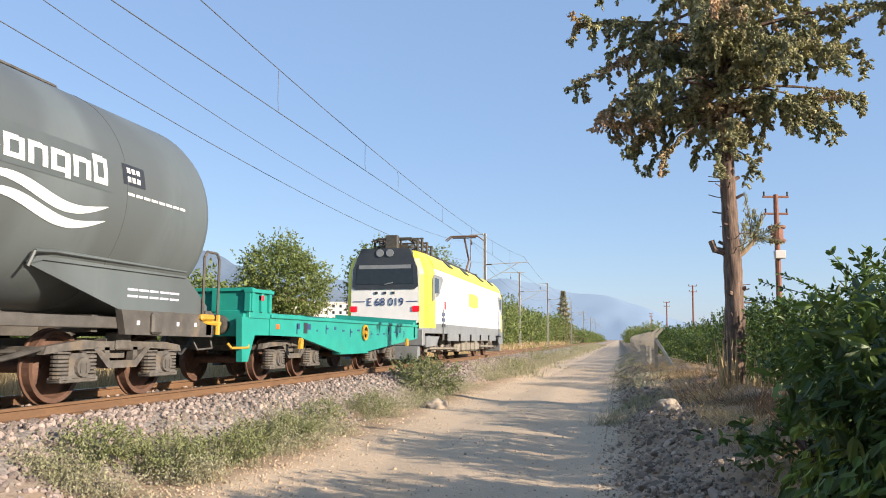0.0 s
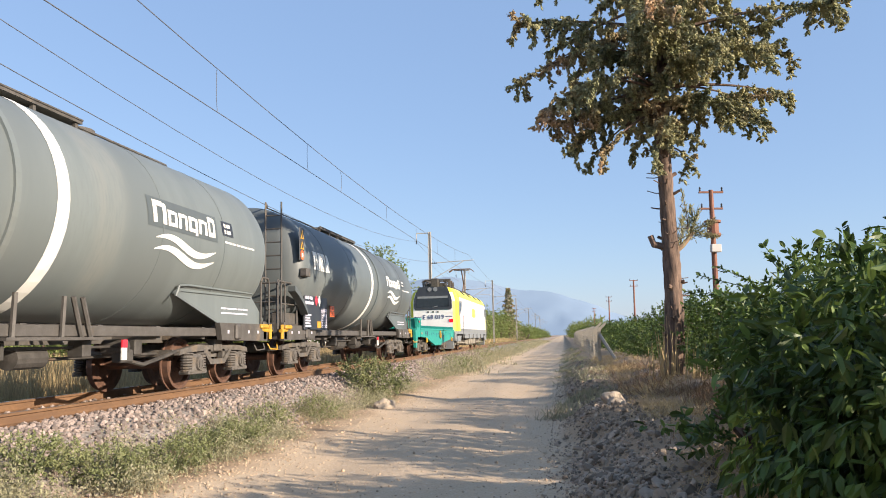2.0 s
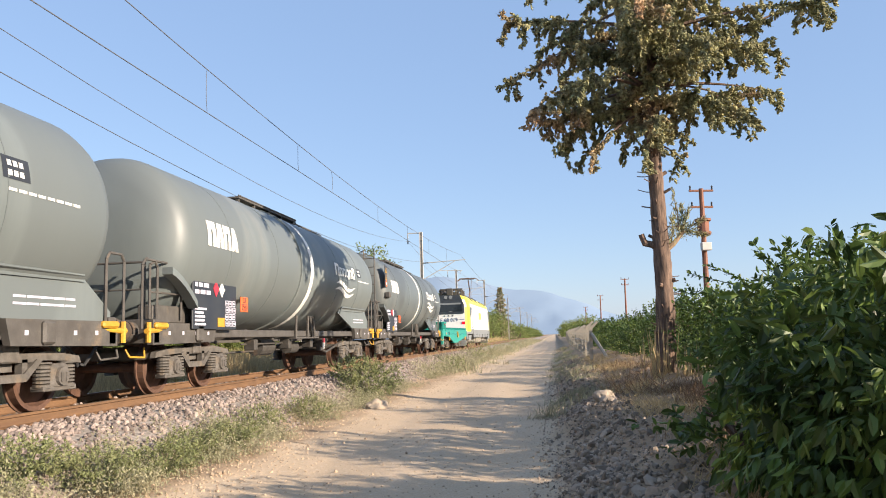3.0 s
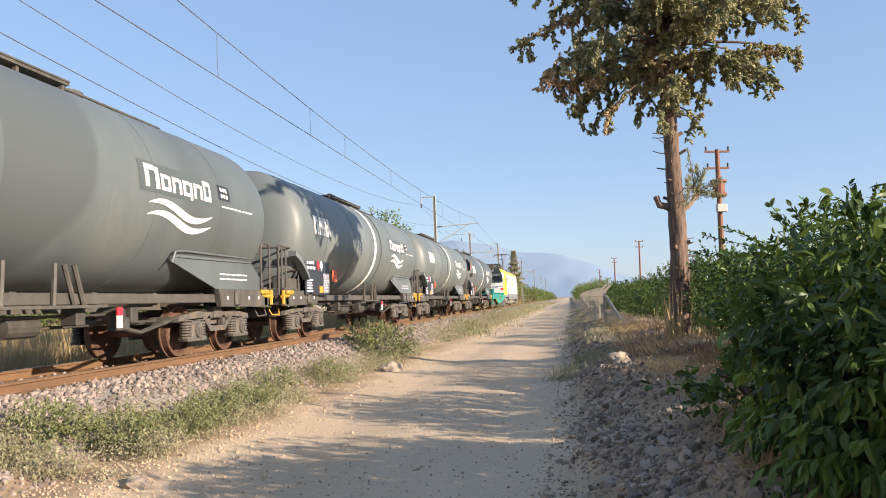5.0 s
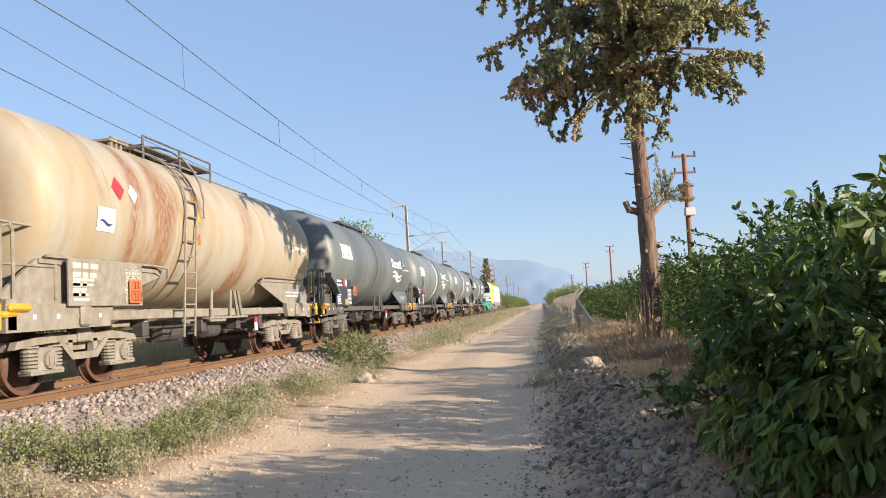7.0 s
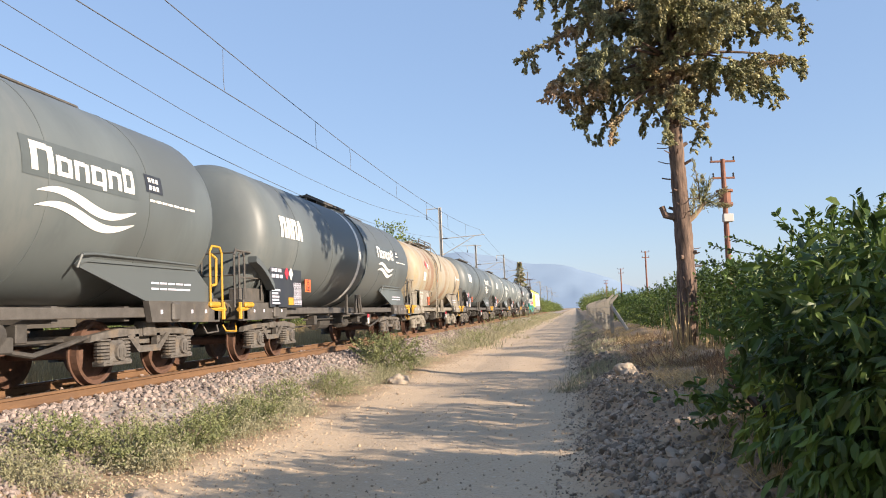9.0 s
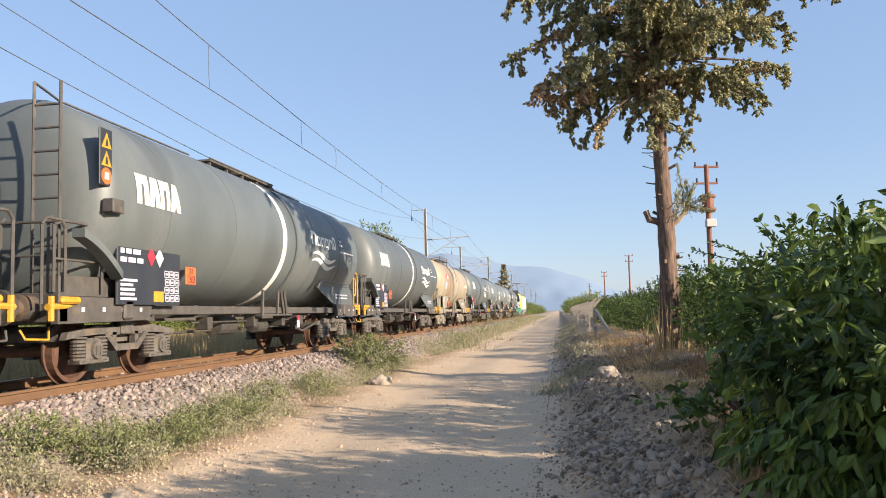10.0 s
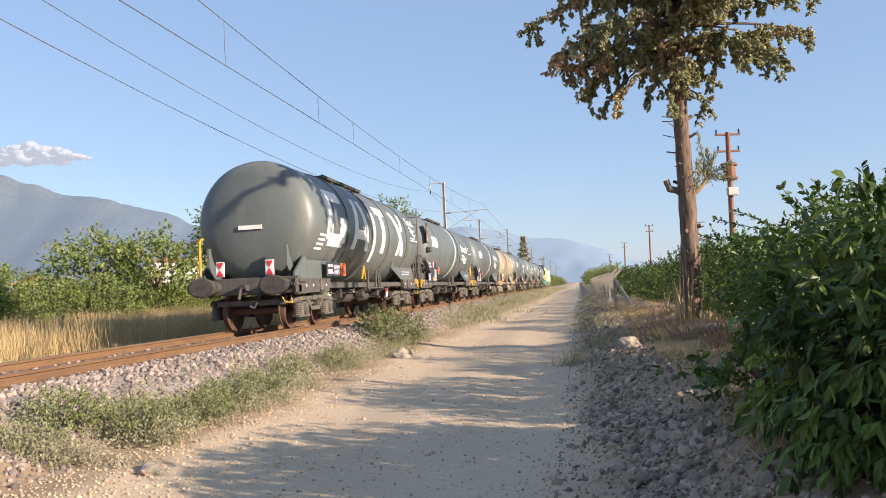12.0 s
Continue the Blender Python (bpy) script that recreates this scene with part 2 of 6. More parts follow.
def prism(bm, outline, lo, hi, axis="x"):
    """Extrude a 2D outline along an axis: x takes (y, z), y takes (x, z), z takes (x, y)."""
    def co(p, s):
        return (s, p[0], p[1]) if axis == "x" else (p[0], s, p[1]) if axis == "y" else (p[0], p[1], s)
    a = [bm.verts.new(co(p, lo)) for p in outline]
    b = [bm.verts.new(co(p, hi)) for p in outline]
    n = len(a)
    fs = [bm.faces.new(a), bm.faces.new(b[::-1])]
    fs += [bm.faces.new((a[i], a[(i + 1) % n], b[(i + 1) % n], b[i])) for i in range(n)]
    bmesh.ops.recalc_face_normals(bm, faces=fs)
    return bm


def B():
    return bmesh.new()


def raw_mesh(name, verts, faces, material, smooth=False):
    me = bpy.data.meshes.new(name)
    me.from_pydata(verts.tolist() if isinstance(verts, np.ndarray) else verts, [], faces.tolist() if isinstance(faces, np.ndarray) else faces)
    if smooth:
        me.polygons.foreach_set("use_smooth", [True] * len(me.polygons))
    me.materials.append(material)
    return me


def scatter(name, material, base_v, base_f, pos, scale, rng, turn="all", axis=None, smooth=False):
    """Many small pieces, copies of a base shape with their own turn and size, as one mesh."""
    n, k = len(pos), len(base_v)
    if axis is None:
        q = rng.normal(size=(n, 4))
        if turn == "z":
            a = rng.uniform(0, 2 * np.pi, n)
            q = np.stack([np.cos(a / 2), 0 * a, 0 * a, np.sin(a / 2)], 1)
        q /= np.linalg.norm(q, axis=1, keepdims=True)
        w, x, y, z = q.T
        R = np.stack([np.stack([1 - 2 * (y * y + z * z), 2 * (x * y - z * w), 2 * (x * z + y * w)], 1),
                      np.stack([2 * (x * y + z * w), 1 - 2 * (x * x + z * z), 2 * (y * z - x * w)], 1),
                      np.stack([2 * (x * z - y * w), 2 * (y * z + x * w), 1 - 2 * (x * x + y * y)], 1)], 1)
    else:  # y along the given axes, with a turn of their own about it
        ay = axis / np.linalg.norm(axis, axis=1, keepdims=True)
        t = rng.normal(size=(n, 3)) * np.array([0.6, 0.6, 1.0]) + np.array([0, 0, 0.8])
        ax = np.cross(ay, t)
        ax /= np.linalg.norm(ax, axis=1, keepdims=True) + 1e-9
        az = np.cross(ax, ay)
        R = np.stack([ax, ay, az], 2)
    s = np.asarray(scale, float)
    if s.ndim == 1:
        s = s[:, None]
    v = np.einsum("nij,nkj->nki", R, base_v[None] * s[:, None, :] if s.shape[1] == 3 else base_v[None] * s[:, None]) + pos[:, None]
    f = (np.asarray(base_f)[None] + (np.arange(n) * k)[:, None, None]).reshape(-1, len(base_f[0]))
    return raw_mesh(name, v.reshape(-1, 3), f, material, smooth)


ICO_V = np.array([(0, 0, 1), (0.89, 0, 0.45), (0.28, 0.85, 0.45), (-0.72, 0.53, 0.45), (-0.72, -0.53, 0.45), (0.28, -0.85, 0.45),
                  (0.72, 0.53, -0.45), (-0.28, 0.85, -0.45), (-0.89, 0, -0.45), (-0.28, -0.85, -0.45), (0.72, -0.53, -0.45), (0, 0, -1.0)])
ICO_F = [(0, 1, 2), (0, 2, 3), (0, 3, 4), (0, 4, 5), (0, 5, 1), (1, 6, 2), (2, 7, 3), (3, 8, 4), (4, 9, 5), (5, 10, 1),
         (6, 7, 2), (7, 8, 3), (8, 9, 4), (9, 10, 5), (10, 6, 1), (11, 7, 6), (11, 8, 7), (11, 9, 8), (11, 10, 9), (11, 6, 10)]
LEAF_V = np.array([(0, 0, 0), (0.26, 0.35, 0.06), (0.2, 0.75, 0.03), (0, 1, -0.1), (-0.2, 0.75, 0.03), (-0.26, 0.35, 0.06), (0, 0.5, -0.03)])
LEAF_F = [(0, 1, 6), (1, 2, 6), (2, 3, 6), (3, 4, 6), (4, 5, 6), (5, 0, 6)]
BLADE_V = np.array([(-0.5, 0, 0), (0.5, 0, 0), (0.32, 0.6, 0.0), (-0.32, 0.6, 0.0), (0, 1, 0.05)])
BLADE_F = [(0, 1, 2), (0, 2, 3), (3, 2, 4)]

# ---------------------------------------------------------------- ground
XC, RT = -7.72, 0.74                   # track centre, top of rail


def lerp_table(x, tab):
    xs, zs = zip(*tab)
    return np.interp(x, xs, zs)


PROFILE = [(-4000, 0.2), (-60, 0.25), (-16, 0.3), (-12.2, 0.2), (-10.6, 0.26), (-9.7, 0.54), (-9.2, 0.57), (-6.2, 0.57), (-5.85, 0.5), (-4.75, 0.06),
           (-4.3, 0.05), (-3.8, 0.02), (-2.9, -0.02), (-1.9, 0.02), (-0.9, -0.02), (0.05, 0.02), (0.55, 0.2), (0.95, 0.36), (1.5, 0.46), (2.3, 0.62), (3.2, 0.55), (6, 0.4), (60, 0.3), (4000, 0.2)]


def ground_z(x, y):
    ragged = 0.24 * np.sin(y * 1.13) + 0.14 * np.sin(y * 2.71 + 1) + 0.06 * np.sin(y * 6.3 + 2)
    near_edge = np.clip(1 - np.abs(x - 0.35) / 0.9, 0, 1) + np.clip(1 - np.abs(x + 4.4) / 0.8, 0, 1)
    z = lerp_table(x + ragged * near_edge, PROFILE)
    wob = np.sin(x * 2.1 + y * 0.53) * 0.5 + np.sin(x * 0.9 - y * 1.37 + 1.2) * 0.3 + np.sin(x * 4.3 + y * 2.9) * 0.2
    bank = np.clip((x - 0.1) / 0.6, 0, 1) * np.clip((4.5 - x) / 2, 0, 1)
    soft = 0.012 + 0.075 * bank + 0.05 * np.clip((-12 - x) / 6, 0, 1) + 0.02 * ((x < -3.9) & (x > -5.0))
    soft = soft * np.where((x < -5.5) & (x > -9.8), 0.3, 1)
    lump = np.exp(-((x - 0.55) / 0.45) ** 2) * (np.exp(-((y - 20.5) / 2.2) ** 2) * 0.22 + np.exp(-((y - 12) / 3) ** 2) * 0.12)
    return z + wob * soft + lump


def build_ground():
    xs = np.concatenate([[-4500, -1500, -500, -200, -90, -60, -40], np.arange(-30, -12, 1.0), np.arange(-12, -4, 0.2), np.arange(-4, 4.5, 0.12), np.arange(4.5, 12, 0.75), [14, 18, 25, 40, 80, 200, 600, 2000, 4500]])
    ys = np.concatenate([[-600, -200, -80, -40, -20, -10], np.arange(-5, 4, 1.0), np.arange(4, 40, 0.25), np.arange(40, 120, 2.0), [140, 180, 250, 400, 700, 1200, 2500, 4900]])
    X, Y = np.meshgrid(xs, ys)
    Z = ground_z(X, Y)
    v = np.stack([X, Y, Z], 2).reshape(-1, 3)
    nx, ny = len(xs), len(ys)
    i = np.arange(ny - 1)[:, None] * nx + np.arange(nx - 1)[None]
    f = np.stack([i, i + 1, i + nx + 1, i + nx], 2).reshape(-1, 4)
    me = raw_mesh("ground", v, f, ground_material(), True)
    tagged(new("ground", me), "dry dirt road beside weedy verge, ballast bed and field", "ground", kind="structure")


def ground_material():
    """Soil, packed road and ballast bed side by side across the track's direction, with ragged borders."""
    m = M["soil"].copy()
    m.name = "ground"
    nd, lk = m.node_tree.nodes, m.node_tree.links.new
    b = nd["Principled BSDF"]
    soil = b.inputs["Base Color"].links[0].from_socket

    def noise_fac(scale, detail=5.0, stretch=(1, 1, 1)):
        mp, n = nd.new("ShaderNodeMapping"), nd.new("ShaderNodeTexNoise")
        mp.inputs["Scale"].default_value = stretch
        lk(tc.outputs["Object"], mp.inputs["Vector"])
        lk(mp.outputs["Vector"], n.inputs["Vector"])
        n.inputs["Scale"].default_value, n.inputs["Detail"].default_value = scale, detail
        return n.outputs["Fac"]

    def calc(op, a, c):
        n = nd.new("ShaderNodeMath")
        n.operation = op
        for i, v in enumerate((a, c)):
            if isinstance(v, (int, float)):
                n.inputs[i].default_value = v
            else:
                lk(v, n.inputs[i])
        return n.outputs[0]

    def step(src, lo, hi):
        r = nd.new("ShaderNodeMapRange")
        r.inputs["From Min"].default_value, r.inputs["From Max"].default_value = lo, hi
        lk(src, r.inputs["Value"])
        return r.outputs["Result"]

    def blend(f, a, c):
        x = nd.new("ShaderNodeMix")
        x.data_type = "RGBA"
        lk(f, x.inputs["Factor"])
        for i, v in ((6, a), (7, c)):
            if isinstance(v, tuple):
                x.inputs[i].default_value = (*v, 1)
            else:
                lk(v, x.inputs[i])
        return x.outputs[2]
    tc, sp = nd.new("ShaderNodeTexCoord"), nd.new("ShaderNodeSeparateXYZ")
    lk(tc.outputs["Object"], sp.inputs[0])
    wob = calc("MULTIPLY", calc("SUBTRACT", noise_fac(1.1), 0.5), 1.3)
    wx = calc("ADD", sp.outputs["X"], wob)
    on_road = calc("MULTIPLY", step(wx, -4.35, -3.75), step(wx, 0.45, -0.2))
    on_bed = calc("MULTIPLY", step(wx, -10.8, -10.4), step(wx, -4.8, -5.2))
    dirt = blend(step(noise_fac(0.55, 6.0, (1.8, 0.45, 1)), 0.35, 0.65), (0.57, 0.43, 0.29), (0.49, 0.365, 0.24))
    dirt = blend(step(noise_fac(42.0, 3.0), 0.5, 0.75), dirt, (0.4, 0.295, 0.195))
    dirt = blend(step(noise_fac(17.0, 4.0), 0.58, 0.75), dirt, (0.58, 0.48, 0.36))
    bed = blend(step(noise_fac(16.0, 5.0), 0.35, 0.65), (0.33, 0.285, 0.245), (0.16, 0.135, 0.115))
    lk(blend(on_bed, blend(on_road, soil, dirt), bed), b.inputs["Base Color"])
    return m


build_ground()


def build_track():
    rail = [(-0.075, 0), (0.075, 0), (0.075, 0.012), (0.012, 0.035), (0.012, 0.125), (0.036, 0.138), (0.036, 0.165), (0.028, 0.172), (-0.028, 0.172), (-0.036, 0.165), (-0.036, 0.138), (-0.012, 0.125), (-0.012, 0.035), (-0.075, 0.012)]
    track = thing("railway_track", "single rusty railway track on a stone ballast bed", "railway track", pose(XC, 0, RT - 0.172), kind="structure")
    for s in (-0.7535, 0.7535):
        bm = prism(B(), rail, -60, 700, "y")
        bmesh.ops.translate(bm, vec=(s, 0, 0), verts=bm.verts)
        r = part("rail", bm, M["rail"], track, "rusty brown steel rail")
        hb = box(B(), s - 0.026, s + 0.026, -60, 700, 0.1722, 0.1745)
        part("railhead", hb, M["railtop"], r, "worn running surface")
    sl = mesh_of(prism(B(), [(-0.13, -0.2), (0.13, -0.2), (0.1, -0.004), (-0.1, -0.004)], -1.25, 1.25, "x"), "sleeper", M["sleeper"])
    cl = B()
    for s in (-0.7535, 0.7535):
        for d in (-0.1, 0.1):
            box(cl, s + d - 0.045, s + d + 0.045, -0.06, 0.06, -0.004, 0.035, 0.008)
    cl = mesh_of(cl, "rail_clip", M["rail"])
    for i in range(130):
        y = -2 + i * 0.62
        s = part("sleeper", sl, None, track, at=pose(0, y, 0))
        part("rail_clips", cl, None, s)


build_track()


def mast(y, x=-11.0, h=10.4, arm=True):
    m = thing("catenary_mast", "grey steel catenary mast with cantilever beside the track", "catenary mast", pose(x, y, 0.2), group="catenary masts")
    bm = B()
    prism(bm, [(-0.12, -0.11), (-0.12, 0.11), (-0.09, 0.11), (-0.09, 0.02), (0.09, 0.02), (0.09, 0.11), (0.12, 0.11), (0.12, -0.11), (0.09, -0.11), (0.09, -0.02), (-0.09, -0.02), (-0.09, -0.11)], 0, h, "z")
    part("post", bm, M["galv"], m)
    part("footing", box(B(), -0.4, 0.4, -0.4, 0.4, -0.3, 0.2, 0.03), M["concrete"], m)
    bm = tube(B(), [(-0.1, 0, h - 0.08), (-1.15, 0, h - 0.08), (-1.15, 0, h - 0.6)], 0.04)
    br = part("feeder_bracket", bm, M["galv"], m)
    part("insulator", lathe(B(), [(h - 1.0, 0.02), (h - 0.95, 0.07), (h - 0.9, 0.03), (h - 0.85, 0.07), (h - 0.8, 0.03), (h - 0.75, 0.07), (h - 0.7, 0.03), (h - 0.6, 0.03)], 8, "z", (-1.15, 0, 0)), M["dark"], br)
    if arm:
        bm = tube(B(), [(0.1, 0, 7.7), (3.75, 0, 7.85)], 0.035)
        c = part("cantilever", bm, M["galv"], m)
        part("registration_arm", tube(B(), [(0.1, 0, 6.3), (2.0, 0, 7.3), (2.9, 0, 7.8)], 0.03), M["galv"], c)
        part("steady_arm", tube(B(), [(1.5, 0, 7.0), (3.4, 0, 6.95), (3.25, 0, 6.76)], 0.022), M["galv"], c)
        part("insulator", lathe(B(), [(0.12, 0.02), (0.2, 0.07), (0.28, 0.03), (0.36, 0.07), (0.44, 0.03), (0.52, 0.07), (0.6, 0.02)], 8, "x", (0, 0, 7.71)), M["dark"], c)
    return m


for yy in (63.0, 121.0, 182.0, 246.0, 306.0, 366.0):
    mast(yy)
mast(3.5)
mast(100.4, -12.85)


def wire(name, x, label, spans, r=0.012):
    """A wire strung over masts at the given (y, z) with sag."""
    pts = []
    for (ya, za, sag), (yb, zb, _) in zip(spans, spans[1:]):
        for i in range(16):
            u = i / 16
            pts.append((x, ya + (yb - ya) * u, za + (zb - za) * u - 4 * sag * u * (1 - u)))
    pts.append((x, spans[-1][0], spans[-1][1]))
    cu = bpy.data.curves.new(name, "CURVE")
    cu.dimensions, cu.bevel_depth, cu.bevel_resolution = "3D", r, 1
    sp = cu.splines.new("POLY")
    sp.points.add(len(pts) - 1)
    for p, q in zip(sp.points, pts):
        p.co = (*q, 1)
    cu.materials.append(M["wire"])
    return tagged(new(name, cu), label, "overhead wire", "overhead wires")


MASTS = [-56.0, 3.5, 63.0, 121.0, 182.0, 246.0, 306.0, 366.0]
mess = wire("messenger_wire", XC + 0.05, "dark messenger wire of the overhead line", [(y, 8.5, 0.95) for y in MASTS], 0.0105)
cont = wire("contact_wire", XC - 0.05, "dark contact wire hung on droppers", [(y, 6.95, 0.05) for y in MASTS], 0.0105)
wire("feeder_wire", -12.15, "dark feeder wire on mast brackets", [(y, 9.83, 1.6) for y in MASTS], 0.0105)
wire("return_wire", -11.15, "dark return wire on the masts", [(y, 8.04, 1.28) for y in MASTS], 0.0105)
for yy in (9.5, 15.9, 22.2, 25.8, 33.0, 40.0, 47.0, 55.0):
    u = (yy - 3.5) / 59.5
    zt = 8.5 - 4 * 0.95 * u * (1 - u)
    zb = 6.95 - 4 * 0.05 * u * (1 - u)
    bend = 0.12 if abs(yy - 25.8) < 1 else 0.0
    d = part("dropper", tube(B(), [(XC, yy, zt), (XC, yy + bend, (zt + zb) / 2 + 0.2), (XC, yy + bend, (zt + zb) / 2 - 0.2), (XC, yy + 0.05, zb)], 0.007, 5), M["wire"], None)
    d.parent = cont


def utility_pole(x, y, h, label, base=0.3):
    p = thing("utility_pole", label, "utility pole", pose(x, y, base, 0, 0.8, 10), group="utility poles")
    part("post", rod(B(), (0, 0, 0), (0, 0, h), 0.14, 10, 0.1), M["polered"], p)
    for z, w in ((h - 0.1, 0.55), (h - 0.85, 0.5)):
        a = part("crossarm", box(B(), -w, w, -0.05, 0.05, z - 0.04, z + 0.04), M["polered"], p)
        for s in (-w + 0.05, w - 0.05):
            part("insulator", lathe(B(), [(z + 0.04, 0.02), (z + 0.08, 0.05), (z + 0.13, 0.03), (z + 0.18, 0.05), (z + 0.24, 0.02)], 8, "z", (s, 0, 0)), M["dark"], a)
    return p


up = utility_pole(6.75, 35.0, 7.6, "rust-red steel utility pole with small transformer and insulators")
tr = part("transformer", lathe(B(), [(5.45, 0.05), (5.45, 0.3), (5.5, 0.34), (5.62, 0.34), (5.62, 0.26), (6.1, 0.26), (6.1, 0.36), (6.2, 0.36), (6.2, 0.05)], 12, "z"), M["polered"], up)
part("meter_box", box(B(), -0.22, 0.22, -0.35, -0.1, 4.75, 5.1, 0.02), M["wallwhite"], up, "pale metal meter box")
utility_pole(9.5, 104.0, 8.4, "far wooden utility pole over the orchard")
utility_pole(8.3, 140.0, 8.0, "far wooden utility pole over the orchard")
utility_pole(8.0, 200.0, 8.0, "far wooden utility pole over the orchard")


def fence():
    f = thing("fence", "row of concrete fence posts with wire mesh along the orchard", "fence", pose(0, 0, 0))
    pm = prism(B(), [(-0.07, -0.25), (0.07, -0.25), (0.06, 1.25), (0.28, 1.5), (0.24, 1.56), (-0.07, 1.3)], -0.07, 0.07, "y")
    pm = mesh_of(pm, "post", M["concrete"])
    for i in range(34):
        y = 31 + i * 2.4
        x = 1.33 + 0.002 * y
        part("post", pm, None, f, at=pose(x, y, float(ground_z(np.array(x), np.array(y))), random.uniform(-2, 2), random.uniform(-2, 2), 0))
    for k in range(4):
        z = 0.55 + 0.33 * k + 0.3
        part("strand", tube(B(), [(1.32, 31, z), (1.56, 110, z)], 0.006, 4), M["galv"], f)
    bm = rod(B(), (1.42, 31.0, 1.55), (1.95, 28.6, 0.45), 0.065, 6)
    part("brace", bm, M["concrete"], f)


fence()


def stone(x, y, s, label, seed):
    rng = np.random.default_rng(seed)
    bm = B()
    bmesh.ops.create_icosphere(bm, subdivisions=3, radius=1)
    for v in bm.verts:
        n = noise.noise(v.co * 1.1 + Vector((seed, 0, 0))) * 0.45 + noise.noise(v.co * 3 + Vector((seed, 5, 0))) * 0.12
        v.co = Vector((v.co.x * s[0], v.co.y * s[1], max(v.co.z, -0.4) * s[2])) * (1 + n)
    z = float(ground_z(np.array(x), np.array(y)))
    t = thing("stone", label, "stone", pose(x, y, z + s[2] * 0.25, 0, 0, seed * 40), data=mesh_of(bm, "stone", M["stone"]))
    return t


stone(-4.0, 16.6, (0.26, 0.18, 0.17), "pale limestone block at the road edge", 1)
stone(0.72, 12.3, (0.22, 0.16, 0.16), "pale stone on the rubble bank", 2)
stone(-3.85, 6.2, (0.15, 0.1, 0.07), "flat pale stone by the verge", 3)


def stones_stuff():
    rng = np.random.default_rng(4)
    # ballast shoulder, crib and far side
    n = 15000
    y = 4 + 56 * rng.random(n) ** 1.7
    x = np.where(rng.random(n) < 0.72, rng.uniform(-6.95, -4.6, n), rng.uniform(-10.4, -6.95, n))
    s = rng.uniform(0.022, 0.05, n) * np.where(x > -5.2, 0.8, 1)
    keep = np.abs(np.abs(x - XC) - 0.7535) > 0.09
    x, y, s = x[keep], y[keep], s[keep]
    keep = rng.random(len(x)) < np.interp(x, [-5.0, -4.6], [1, 0.35])
    x, y, s = x[keep], y[keep], s[keep]
    pos = np.stack([x, y, ground_z(x, y) + s * 0.25], 1)
    sc = s[:, None] * rng.uniform(0.6, 1.35, (len(s), 3))
    tagged(new("ballast_stones", scatter("ballast_stones", M["ballast"], ICO_V, ICO_F, pos, sc, rng)), "loose grey and pinkish crushed ballast stones", "ballast", kind="stuff")
    # pebbles on the road
    n = 30000
    y = 4.5 + 40 * rng.random(n) ** 1.8
    x = rng.uniform(-4.6, 0.2, n)
    edge = np.clip((np.abs(x + 1.9) - 1.2) / 0.9, 0.12, 1)
    keep = rng.random(n) < edge
    x, y = x[keep], y[keep]
    s = rng.uniform(0.005, 0.015, len(x)) * (1 + (rng.random(len(x)) < 0.04) * 1.0)
    pos = np.stack([x, y, ground_z(x, y) + s * 0.2], 1)
    tagged(new("road_pebbles", scatter("road_pebbles", M["pebble"], ICO_V, ICO_F, pos, s[:, None] * rng.uniform(0.6, 1.3, (len(s), 3)), rng)), "small dusty pebbles on the dirt road", "pebbles", kind="stuff")
    # rubble bank
    n = 17000
    y = 4 + 32 * rng.random(n) ** 1.5
    x = 0.1 + np.abs(rng.normal(0, 0.62, n) - 0.1) + 0.14 * np.sin(y * 1.3) + 0.1 * np.sin(y * 3.1 + 2)
    x = np.where(rng.random(n) < 0.25, np.maximum(rng.normal(0.15, 0.25, n), -0.25), x)
    s = rng.uniform(0.008, 0.026, n) * np.where(x < 0.1, 0.7, 1) * (1 + (rng.random(n) < 0.1) * 1.5)
    pos = np.stack([x, y, ground_z(x, y) + s * 0.2], 1)
    tagged(new("rubble", scatter("rubble", M["rubble"], ICO_V, ICO_F, pos, s[:, None] * rng.uniform(0.45, 1.4, (n, 3)) * np.array([1.1, 1.0, 0.6]), rng)), "loose dusty rubble on the road bank", "rubble", kind="stuff")


stones_stuff()


HILL_NEAR = [(-4895, 750), (-3711, 711), (-3000, 655), (-2571, 608), (-2260, 504), (-1926, 436), (-1656, 339), (-1342, 261), (-1066, 182), (-789, 103), (-553, 47), (-316, 16), (-79, 4)]
HILL_FAR = [(-3621, 529), (-2716, 446), (-2159, 390), (-1497, 327), (-1045, 313), (-555, 317), (-232, 245), (0, 208), (150, 157), (252, 111), (410, 59), (687, 29), (1741, 17), (2925, 10)]


